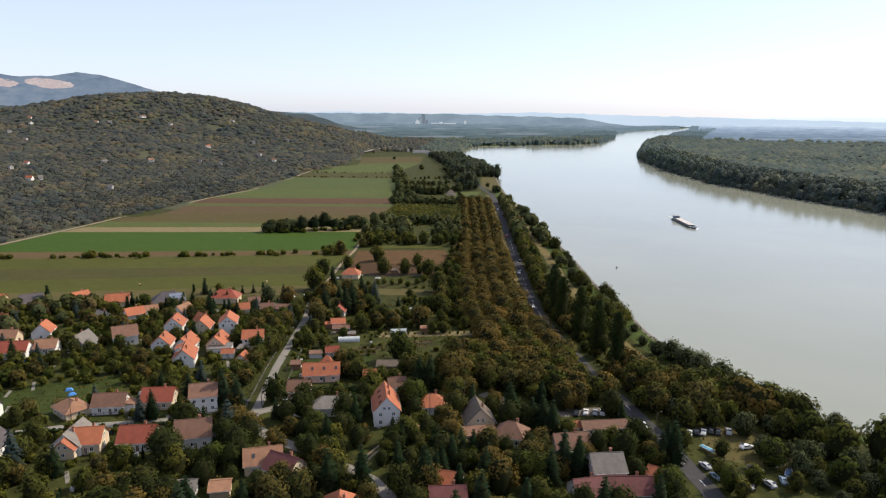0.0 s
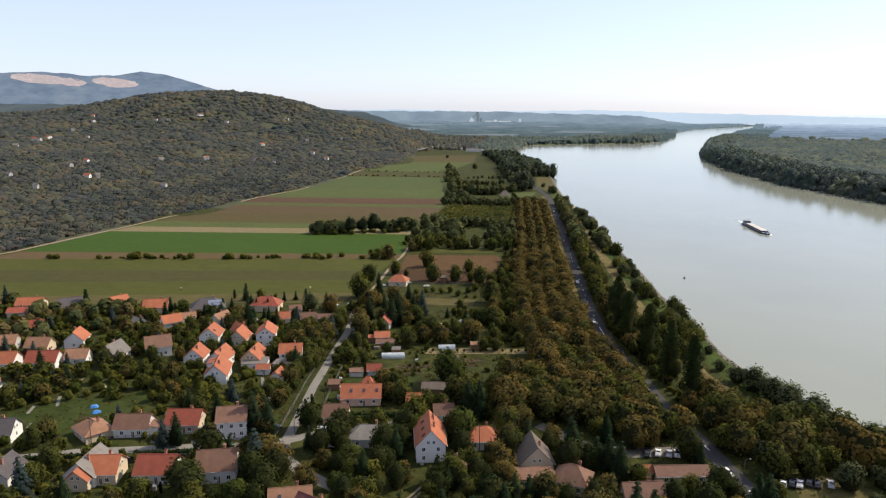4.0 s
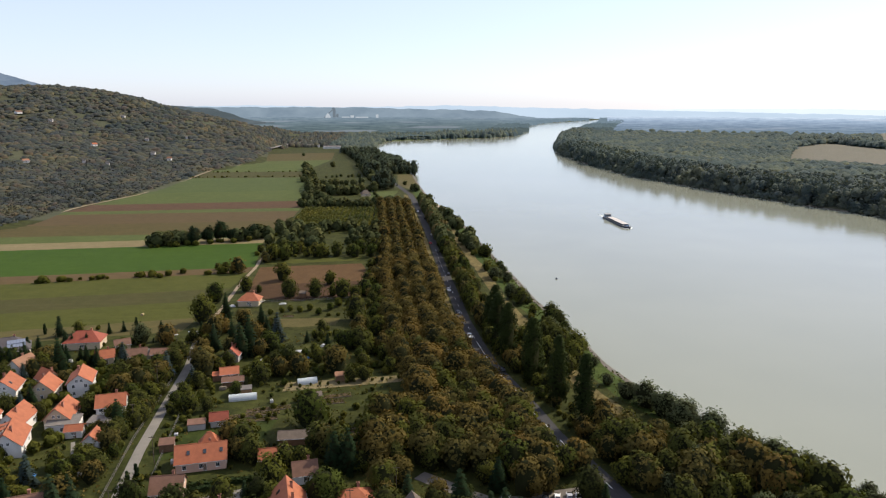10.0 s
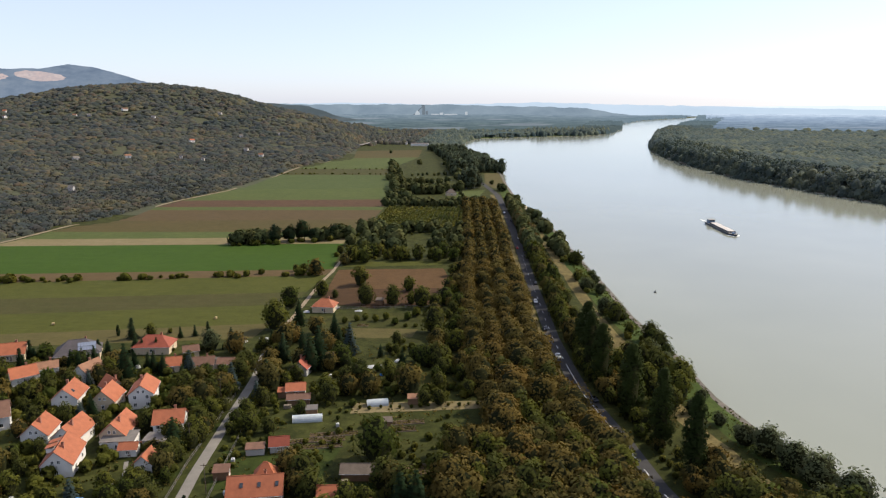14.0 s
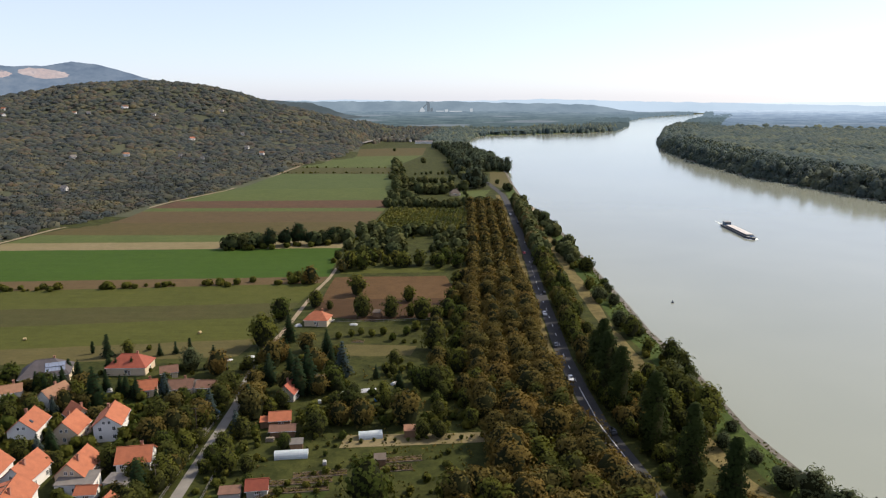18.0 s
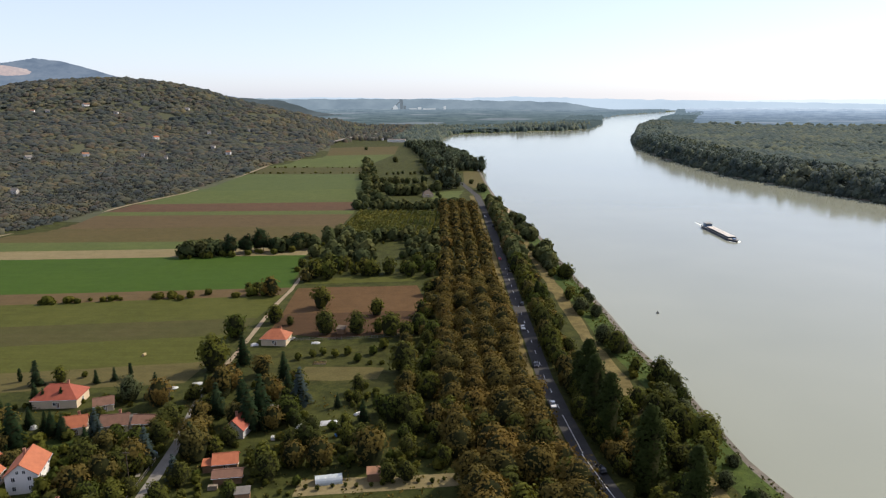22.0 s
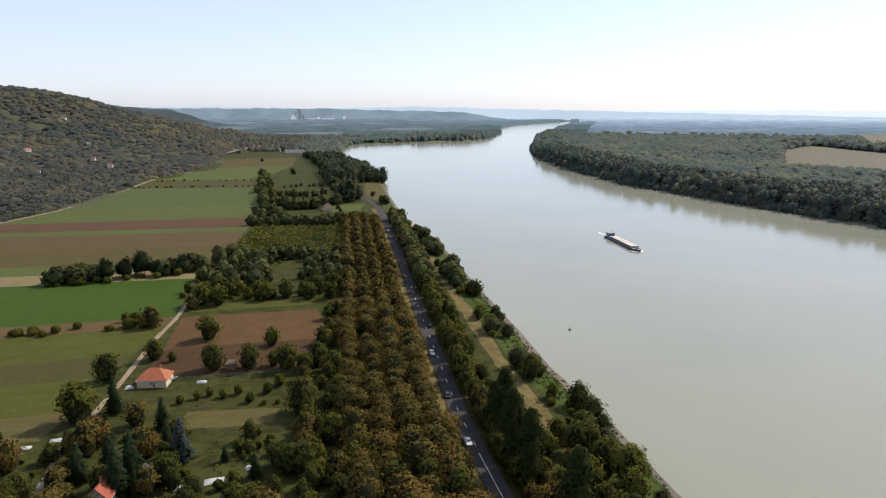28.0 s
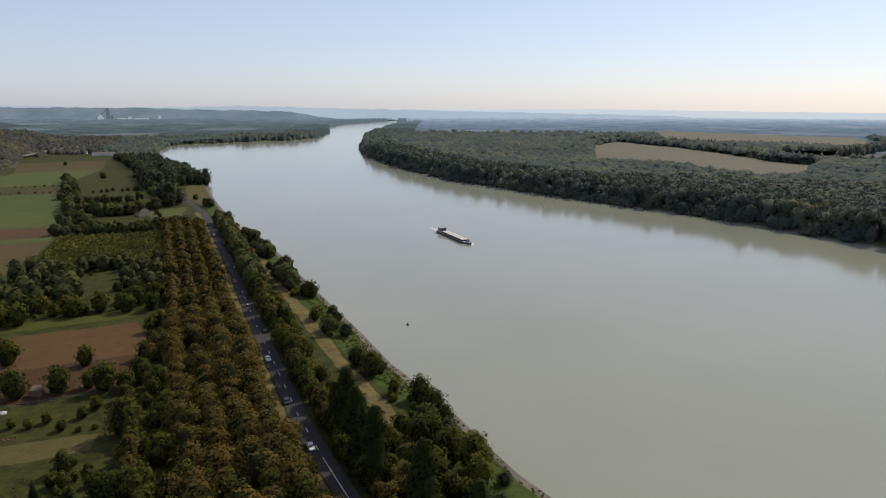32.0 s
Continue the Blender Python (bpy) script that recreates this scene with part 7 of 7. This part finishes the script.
def build_car(colour):
    car = empty("car", pose(0, 0, 0), f"{colour.replace('_', ' ')} passenger car with dark windows", "car", "cars")
    side = [(-2.1, 0.35), (2.1, 0.35), (2.15, 0.7), (1.9, 0.88), (1.05, 0.97), (0.35, 1.4), (-1.25, 1.45), (-1.95, 1.0), (-2.15, 0.85)]
    bm = bmesh.new()
    a = [bm.verts.new((x, -0.85 if z < 1.0 else -0.66, z)) for x, z in side]
    b = [bm.verts.new((x, 0.85 if z < 1.0 else 0.66, z)) for x, z in side]
    bm.faces.new(a)
    bm.faces.new(b[::-1])
    for i in range(len(side)):
        j = (i + 1) % len(side)
        bm.faces.new((a[i], b[i], b[j], a[j]))
    bmesh.ops.recalc_face_normals(bm, faces=bm.faces)
    part("body", bm, CAR_PAINT[colour], car)
    part("windscreen", prism(bmesh.new(), [(0.42, -0.62), (1.0, -0.72), (1.0, 0.72), (0.42, 0.62)], 0.0, 0.02), CAR_GLASS, car).matrix_basis = Matrix.Translation((0, 0, 1.64)) @ Matrix.Shear("XY", 4, (0, 0)) @ Matrix(((1, 0, 0, 0), (0, 1, 0, 0), (-0.62, 0, 1, 0), (0, 0, 0, 1)))
    part("rear_window", prism(bmesh.new(), [(-1.85, -0.64), (-1.3, -0.6), (-1.3, 0.6), (-1.85, 0.64)], 0.0, 0.02), CAR_GLASS, car).matrix_basis = Matrix.Translation((0, 0, 2.29)) @ Matrix(((1, 0, 0, 0), (0, 1, 0, 0), (0.63, 0, 1, 0), (0, 0, 0, 1)))
    for s in (-1, 1):
        part("side_window", box(bmesh.new(), -1.25, 0.45, s * 0.7 - 0.06, s * 0.7 + 0.06, 1.02, 1.33), CAR_GLASS, car)
        part("headlight", box(bmesh.new(), 2.02, 2.16, s * 0.62 - 0.16, s * 0.62 + 0.16, 0.62, 0.76), CHROME, car)
        for x in (-1.3, 1.32):
            part("wheel", tube(bmesh.new(), (x, s * 0.7, 0.32), (x, s * 0.9, 0.32), 0.32, 0.32, 12), TYRE, car)
    return car


def car(x, y, turn, colour, z=0.06):
    m = pose(x, y, z, 0, 0, turn)
    if colour not in CARS:
        CARS[colour] = build_car(colour)
        CARS[colour].matrix_basis = m
    else:
        copy_thing(CARS[colour], m)


def on_road(y, side, colour):
    dx = road_x(y + 3) - road_x(y - 3)
    car(road_x(y) + side * 1.75, y, 90 - math.degrees(math.atan2(dx, 6)) + (180 if side < 0 else 0), colour)


for y, side, c in ((158, 1, "dark"), (203, -1, "white"), (262, -1, "white"), (299, 1, "dark"), (338, -1, "white"), (372, -1, "dark"), (413, -1, "white"), (448, 1, "dark"), (512, 1, "dark"), (540, -1, "red"), (575, 1, "white"), (648, 1, "dark"), (690, -1, "white")):
    on_road(y, side, c)
for x, y, a, c in ((33.2, 211, 80, "dark"), (36.4, 212, 80, "white"), (39.5, 212, 80, "silver"), (41.8, 212.2, 80, "white"), (23, 212, 60, "white"), (66.5, 199, 70, "white"), (69, 200, 70, "dark"), (71, 200, 70, "white"), (73.6, 201, 70, "dark"), (75.5, 200.5, 75, "dark"), (79, 201, 75, "silver"), (65.3, 178.6, 105, "silver"), (66.5, 173, 105, "pale_blue"),
                   (81, 191, 20, "white"), (78.5, 177.5, 10, "silver"), (73, 168, 120, "dark"), (79.5, 170, 110, "silver"), (84, 172, 80, "pale_blue"), (-26.8, 161.2, 100, "white"), (-79, 210.6, 30, "dark"), (-70.4, 198, 110, "dark"), (-57, 202.3, 15, "white"), (-88.5, 303, 20, "blue"), (-112, 185, 10, "dark"), (86, 181, 40, "white")):
    car(x, y, a, c)

# caravan and boats
caravan = empty("caravan", pose(-62, 209, 0.05, 0, 0, 5), "white caravan parked in a garden", "caravan")
part("body", box(bmesh.new(), -2.6, 2.6, -1.1, 1.1, 0.5, 2.6, 0.25), CAR_PAINT["white"], caravan)
for u in (-1.6, 0.2, 1.5):
    part("window", box(bmesh.new(), u - 0.45, u + 0.45, -1.13, -1.08, 1.4, 2.0), CAR_GLASS, caravan)
for s in (-1, 1):
    part("wheel", tube(bmesh.new(), (0, s * 0.85, 0.32), (0, s * 1.08, 0.32), 0.32, 0.32, 12), TYRE, caravan)
part("drawbar", tube(bmesh.new(), (2.6, 0, 0.55), (3.8, 0, 0.45), 0.06, 0.06), METAL, caravan)


def boat(x, y, turn, cover, label):
    b = empty("boat", pose(x, y, 0.1, 0, 0, turn), label, "boat", "parked boats")
    pts = [(-2.4, -0.8), (0.8, -0.9), (2.0, -0.5), (2.7, 0), (2.0, 0.5), (0.8, 0.9), (-2.4, 0.8)]
    bm = prism(bmesh.new(), pts, 0.3, 1.0)
    for v in bm.verts:
        if v.co.z < 0.5:
            v.co.x, v.co.y = v.co.x * 0.85, v.co.y * 0.55
    part("hull", bm, CAR_PAINT["white"], b)
    bm = prism(bmesh.new(), [(x * 0.93, y * 0.9) for x, y in pts], 1.0, 1.25)
    for v in bm.verts:
        if v.co.z > 1.1:
            v.co.y *= 0.3
    part("cover", bm, cover, b)
    part("keel_block", box(bmesh.new(), -1.2, -0.8, -0.5, 0.5, 0, 0.4), FRAME_BROWN, b)
    part("keel_block", box(bmesh.new(), 0.8, 1.2, -0.4, 0.4, 0, 0.4), FRAME_BROWN, b)


TEAL = plain("tarpaulin_teal", (0.12, 0.32, 0.42), 0.6, 0.2, 1)
boat(68.8, 188.3, -55, TEAL, "white boat with teal cover on dry grass")
boat(87, 176, 60, CAR_PAINT["blue"], "white boat with blue cover under trees")


def greenhouse(x, y, turn, length):
    g = empty("polytunnel", pose(x, y, 0.02, 0, 0, turn), "white plastic garden polytunnel with ribs", "greenhouse", "polytunnels")
    film = plain("plastic_film", (0.4, 0.44, 0.44), 0.35, 0.15, 1)
    r, n = 1.6, 10
    bm = bmesh.new()
    ringa = [[bm.verts.new((sx * length / 2, -r * math.cos(math.pi * i / n), 1.9 * math.sin(math.pi * i / n))) for i in range(n + 1)] for sx in (-1, 1)]
    for i in range(n):
        bm.faces.new((ringa[0][i], ringa[1][i], ringa[1][i + 1], ringa[0][i + 1]))
    for rr in ringa:
        bm.faces.new(rr)
    bmesh.ops.recalc_face_normals(bm, faces=bm.faces)
    part("cover", bm, film, g)
    for u in np.linspace(-length / 2, length / 2, 9):
        bm = bmesh.new()
        for i in range(n):
            p0, p1 = [(u, -1.63 * math.cos(math.pi * k / n), 1.93 * math.sin(math.pi * k / n)) for k in (i, i + 1)]
            tube(bm, p0, p1, 0.05, 0.05, 5)
        part("rib", bm, METAL, g)


greenhouse(-56.2, 278.6, 11, 9.0)
greenhouse(-36.4, 291.4, 14, 6.8)


def pole(x, y, h=8.5, lamp=False):
    p = empty("utility_pole", pose(x, y, 0), "grey utility pole beside a lane", "pole", "poles")
    part("shaft", tube(bmesh.new(), (0, 0, -0.3), (0, 0, h), 0.12, 0.08, 8), BARK, p)
    if lamp:
        part("lamp_arm", tube(bmesh.new(), (0, 0, h - 0.1), (1.2, 0, h + 0.2), 0.05, 0.04, 6), BARK, p)
        part("lamp_head", box(bmesh.new(), 1.0, 1.5, -0.1, 0.1, h + 0.14, h + 0.26, 0.04), METAL, p)
    else:
        part("crossarm", box(bmesh.new(), -0.9, 0.9, -0.06, 0.06, h - 0.6, h - 0.45), BARK, p)
    return p


for x, y, lamp in ((-129, 193.5, False), (55.5, 196, True), (-71.9, 209, False), (-84.5, 258, False), (-88, 290, False), (66.5, 168, False), (-71, 236, False), (-94, 330, False), (-14.8, 206, False), (-4, 216, False)):
    pole(x, y, 8.5, lamp)

# hay bales on the stubble
STRAW = plain("straw", (0.36, 0.28, 0.14), 0.95, 0.3, 4)
bale = tagged(part("hay_bale", tube(bmesh.new(), (-0.6, 0, 0.6), (0.6, 0, 0.6), 0.62, 0.62, 14), STRAW, None), "round straw bale on stubble", "hay bale", "hay bales")
bale.matrix_basis = pose(-193, 364, 0.03, 0, 0, 30)
for x, y, a in ((-124.5, 377, 70),):
    copy_thing(bale, pose(x, y, 0.03, 0, 0, a))

# hedges and fences of the gardens
HEDGE = foliage("leaves_hedge", [(0.02, 0.032, 0.012), (0.03, 0.045, 0.015)])


def hedge(x0, y0, x1, y1, h=1.8, w=1.3):
    n = int(math.hypot(x1 - x0, y1 - y0) * 26)
    g = np.random.default_rng(int(abs(x0 * 7 + y0)))
    f = g.uniform(0, 1, n)
    d = np.array([x1 - x0, y1 - y0]) / math.hypot(x1 - x0, y1 - y0)
    side = g.uniform(-1, 1, n)
    p = np.stack([x0 + (x1 - x0) * f - d[1] * side * w / 2, y0 + (y1 - y0) * f + d[0] * side * w / 2, h * np.sqrt(g.uniform(0.05, 1, n))], 1)
    nrm = np.stack([-d[1] * side, d[0] * side, 0.4 + g.uniform(0, 1, n)], 1) + g.normal(size=(n, 3)) * 0.4
    q = quad_arrays(p, nrm, 0.3 * g.uniform(0.7, 1.3, n), g).reshape(-1, 3)
    cx, cy = -d[1] * w * 0.38, d[0] * w * 0.38
    corners = [(x0 + cx, y0 + cy), (x1 + cx, y1 + cy), (x1 - cx, y1 - cy), (x0 - cx, y0 - cy)]
    v = [tuple(c) for c in q] + [(x, y, -0.1) for x, y in corners] + [(x, y, h * 0.85) for x, y in corners]
    b = 4 * n
    fs = [(4 * i, 4 * i + 1, 4 * i + 2, 4 * i + 3) for i in range(n)] + [(b + 4, b + 5, b + 6, b + 7), (b, b + 1, b + 5, b + 4), (b + 1, b + 2, b + 6, b + 5), (b + 2, b + 3, b + 7, b + 6), (b + 3, b, b + 4, b + 7)]
    tagged(ob_from("hedge", v, fs, HEDGE), "dense clipped green garden hedge", "hedge", "hedges")


for a in ((-67, 221, -37, 226), (-70, 216, -48, 222.5), (28, 190, 44, 193), (-64, 236, -40, 240), (-34, 240, -12, 244), (60, 190, 66, 206), (-112, 188, -86, 194), (-150, 178, -122, 185.5)):
    hedge(*a)
FENCE_WOOD = plain("fence_grey", (0.15, 0.14, 0.125), 0.85, 0.2, 3)


def fence(x0, y0, x1, y1, h=1.2):
    f = empty("fence", pose(x0, y0, 0.0, 0, 0, math.degrees(math.atan2(y1 - y0, x1 - x0))), "low grey garden fence with posts and rails", "fence", "fences")
    n = math.hypot(x1 - x0, y1 - y0)
    k = max(2, int(n / 2.4))
    me = None
    for i in range(k + 1):
        ob = part("post", box(bmesh.new(), -0.06, 0.06, -0.06, 0.06, -0.2, h), FENCE_WOOD, f) if me is None else new("post", me)
        me = ob.data
        ob.parent = f
        ob.matrix_basis = pose(n * i / k, 0, 0)
    for z in (0.35, h - 0.15):
        part("rail", box(bmesh.new(), 0, n, -0.03, 0.03, z - 0.06, z + 0.06), FENCE_WOOD, f)


for a in ((-76.5, 205, -82, 250), (-82, 250, -85.5, 300), (-69, 228, -75, 280), (-128, 196, -106, 201), (-100, 202, -82, 206), (-140, 178.5, -112, 186.5), (-106, 188, -84, 193), (53, 140, 49, 178), (-80, 302, -84, 330), (-78, 395, -50, 398), (-50, 398, -24, 403)):
    fence(*a)

# the farm at the end of the fields
for x, y, l, w, a in ((-158, 1616, 38, 10, -3), (-212, 1672, 20, 11, 12), (-196, 1668, 9, 9, 5)):
    house(x, y, a, l, w, 4.5, 2.0, "grey", "white", windows=3, chimney=0, label="long white farm building at the field end")


# ---- clutter of the gardens ----
SHEET = plain("plastic_sheet_pale", (0.4, 0.4, 0.39), 0.5, 0.15, 2)
TARP = plain("tarpaulin_blue", (0.05, 0.2, 0.5), 0.5, 0.2, 2)
POOL_WATER = plain("pool_water", (0.06, 0.32, 0.45), 0.05, 0.1, 1, spec=0.6)
PLANK = plain("plank_grey_brown", (0.22, 0.18, 0.13), 0.85, 0.3, 3)
SOIL = plain("bed_soil", (0.085, 0.055, 0.03), 0.95, 0.3, 3)


def sheet(x, y, turn, w, d, h, material, name, label, category):
    """A sheet draped over a heap: a sagging, wrinkled cover down to the ground."""
    g = np.random.default_rng(int(abs(x * 31 + y)))
    n = 9
    v, f = [], []
    for i in range(n):
        for j in range(n):
            a, b = 2 * i / (n - 1) - 1, 2 * j / (n - 1) - 1
            e = 1 - max(abs(a), abs(b)) ** 3
            v.append((a * w / 2 * (1 + 0.08 * g.normal() * (1 - e)), b * d / 2 * (1 + 0.08 * g.normal() * (1 - e)), 0.06 + h * e * (0.8 + 0.4 * g.random())))
    for i in range(n - 1):
        for j in range(n - 1):
            k = i * n + j
            f.append((k, k + n, k + n + 1, k + 1))
    ob = ob_from(name, v, f, material)
    ob.matrix_basis = pose(x, y, 0.0, 0, 0, turn)
    tagged(ob, label, category)


for x, y, a, w, d, h in ((-43, 324, 10, 5, 3.2, 0.5), (-35, 330, 40, 2.6, 1.6, 0.8), (-51, 321, 0, 3.0, 2.0, 0.9), (-94, 352, 12, 3.6, 2.2, 0.4), (-101, 348, 8, 3.2, 2.0, 0.4), (-86, 390, 20, 3.0, 2.0, 0.8), (-62, 393, 5, 3.5, 2.0, 0.6), (-4.6, 167, 20, 2.6, 2.0, 1.6)):
    sheet(x, y, a, w, d, h, SHEET, "plastic_sheet", "pale plastic sheet draped in a garden", "sheet")
for x, y, a, w, d, h in ((-38, 317, 15, 3.4, 2.2, 0.9), (-102, 231, 10, 3.0, 2.0, 0.7), (-91, 321, 30, 4.0, 2.0, 1.2)):
    sheet(x, y, a, w, d, h, TARP, "tarpaulin", "blue tarpaulin over a garden heap", "tarpaulin")


def pool(x, y, r):
    p = empty("garden_pool", pose(x, y, 0), "round blue garden pool on the lawn", "pool")
    part("wall", tube(bmesh.new(), (0, 0, 0), (0, 0, 0.95), r, r, 24), CAR_PAINT["pale_blue"], p)
    part("water", tube(bmesh.new(), (0, 0, 0.955), (0, 0, 0.965), r - 0.1, r - 0.1, 24), POOL_WATER, p)
    part("rim", tube(bmesh.new(), (0, 0, 0.9), (0, 0, 0.952), r + 0.08, r + 0.08, 24), SHEET, p)


pool(-58, 164, 1.8)
pool(-92, 229, 1.5)


def raised_bed(x, y, turn, length, w, rows):
    """A vegetable bed with edging boards and rows of low green plants."""
    b = empty("vegetable_bed", pose(x, y, 0.05, 0, 0, turn), "vegetable bed of dark soil with rows of low plants", "garden bed", "vegetable beds")
    part("soil", box(bmesh.new(), -length / 2, length / 2, -w / 2, w / 2, -0.1, 0.14), SOIL, b)
    for s in (-1, 1):
        part("edging_board", box(bmesh.new(), -length / 2 - 0.05, length / 2 + 0.05, s * (w / 2 + 0.05) - 0.03, s * (w / 2 + 0.05) + 0.03, -0.1, 0.22), PLANK, b)
    g = np.random.default_rng(int(abs(x * 3 + y)))
    for k in range(rows):
        n = int(length * 9)
        p = np.stack([g.uniform(-length / 2, length / 2, n), np.full(n, -w / 2 + w * (k + 0.5) / rows) + g.normal(size=n) * 0.12, g.uniform(0.18, 0.5, n)], 1)
        nrm = g.normal(size=(n, 3)) * 0.6 + np.array([0.2, 0, 1.0])
        q = quad_arrays(p, nrm, 0.2 * g.uniform(0.6, 1.4, n), g).reshape(-1, 3)
        ob_from("foliage", [tuple(c) for c in q], [(4 * i, 4 * i + 1, 4 * i + 2, 4 * i + 3) for i in range(n)], LEAF_WEED, b)


for x, y, a, l, w, r in ((-19, 251, 10, 9, 6, 5), (-50, 262, 12, 16, 2.4, 2), (-50, 266, 12, 16, 2.4, 2), (-46, 270, 12, 14, 2.6, 2), (-28, 274, 12, 12, 3, 3), (-26, 279, 12, 12, 2.6, 2), (-100, 210, 12, 6, 3, 3), (-140, 208, 10, 8, 4, 4), (-56, 372, 3, 5, 2.5, 2)):
    raised_bed(x, y, a, l, w, r)


def trailer(x, y, turn, label):
    t = empty("trailer", pose(x, y, 0.05, 0, 0, turn), label, "trailer", "trailers")
    part("floor", box(bmesh.new(), -1.5, 1.5, -0.85, 0.85, 0.5, 0.58), PLANK, t)
    for s in (-1, 1):
        part("side_board", box(bmesh.new(), -1.5, 1.5, s * 0.85 - 0.03, s * 0.85 + 0.03, 0.58, 1.0), METAL, t)
        part("wheel", tube(bmesh.new(), (0, s * 0.9, 0.3), (0, s * 1.08, 0.3), 0.3, 0.3, 12), TYRE, t)
        part("end_board", box(bmesh.new(), s * 1.5 - 0.03, s * 1.5 + 0.03, -0.82, 0.82, 0.58, 1.0), METAL, t)
    part("drawbar", tube(bmesh.new(), (1.5, 0, 0.52), (2.7, 0, 0.42), 0.05, 0.05, 6), METAL, t)


trailer(-28, 249, 20, "grey garden trailer standing on grass")
trailer(-73, 396, 60, "grey trailer beside the lone cottage")


def tank(x, y, label="white plastic water tank in a cage"):
    t = empty("water_tank", pose(x, y, 0.05, 0, 0, 15), label, "water tank", "water tanks")
    part("tank", box(bmesh.new(), -0.5, 0.5, -0.6, 0.6, 0.15, 1.1, 0.1), SHEET, t)
    part("pallet", box(bmesh.new(), -0.55, 0.55, -0.65, 0.65, 0.0, 0.14), PLANK, t)
    part("cap", tube(bmesh.new(), (0, 0, 1.1), (0, 0, 1.18), 0.14, 0.12, 10), HULL, t)


for x, y in ((-60, 291), (-89, 231), (-46, 275), (-66, 236), (-33, 262), (-70, 252), (-96, 238), (-57, 313), (-30, 196), (-62, 200)):
    tank(x, y)
greenhouse(2, 186, 75, 6.0)


vg = np.random.default_rng(5)
for x, y in scatter(vg, -240, -84, 150, 318, 13.0, 420, lambda x, y: clear_of_houses(x, y, 1.0) and lane_gap(x, y) > 3.5):
    pick, turn = vg.random(), float(vg.uniform(0, 40))
    if pick < 0.3:
        sheet(x, y, turn, float(vg.uniform(1.6, 3.4)), float(vg.uniform(1.2, 2.4)), float(vg.uniform(0.5, 1.3)), SHEET, "plastic_sheet", "pale plastic sheet draped in a garden", "sheet")
    elif pick < 0.36:
        sheet(x, y, turn, 2.6, 1.8, 0.8, TARP, "tarpaulin", "blue tarpaulin over a garden heap", "tarpaulin")
    elif pick < 0.66:
        ribbon("garden_path", [(x, y), (x + float(vg.uniform(2, 5)), y - float(vg.uniform(5, 9)))], 1.1, LANE, 0.052, "pale concrete garden path in grass", "path", wave=0.2)
    elif pick < 0.82:
        patch("lawn", [(x - 5, y - 3), (x + 4, y - 2), (x + 5, y + 4), (x - 4, y + 3)], LAWN, 0.048, "mown green garden lawn", 0.8)
    else:
        tank(x, y)


def woodpile(x, y, turn, length):
    w = empty("woodpile", pose(x, y, 0.05, 0, 0, turn), "stacked firewood pile beside a shed", "woodpile", "woodpiles")
    me = None
    for k in range(int(length / 0.34)):
        for z in range(4):
            ob = part("log", tube(bmesh.new(), (0, -0.5, 0), (0, 0.5, 0), 0.17, 0.16, 7), PLANK, w) if me is None else new("log", me)
            me = ob.data
            ob.parent = w
            ob.matrix_basis = pose(k * 0.34 + 0.17 * (z % 2), 0, 0.17 + z * 0.3)


for a in ((-66, 286.5, 10, 2.4), (-42, 228, 8, 2.0), (-38, 243, 5, 2.0)):
    woodpile(*a)
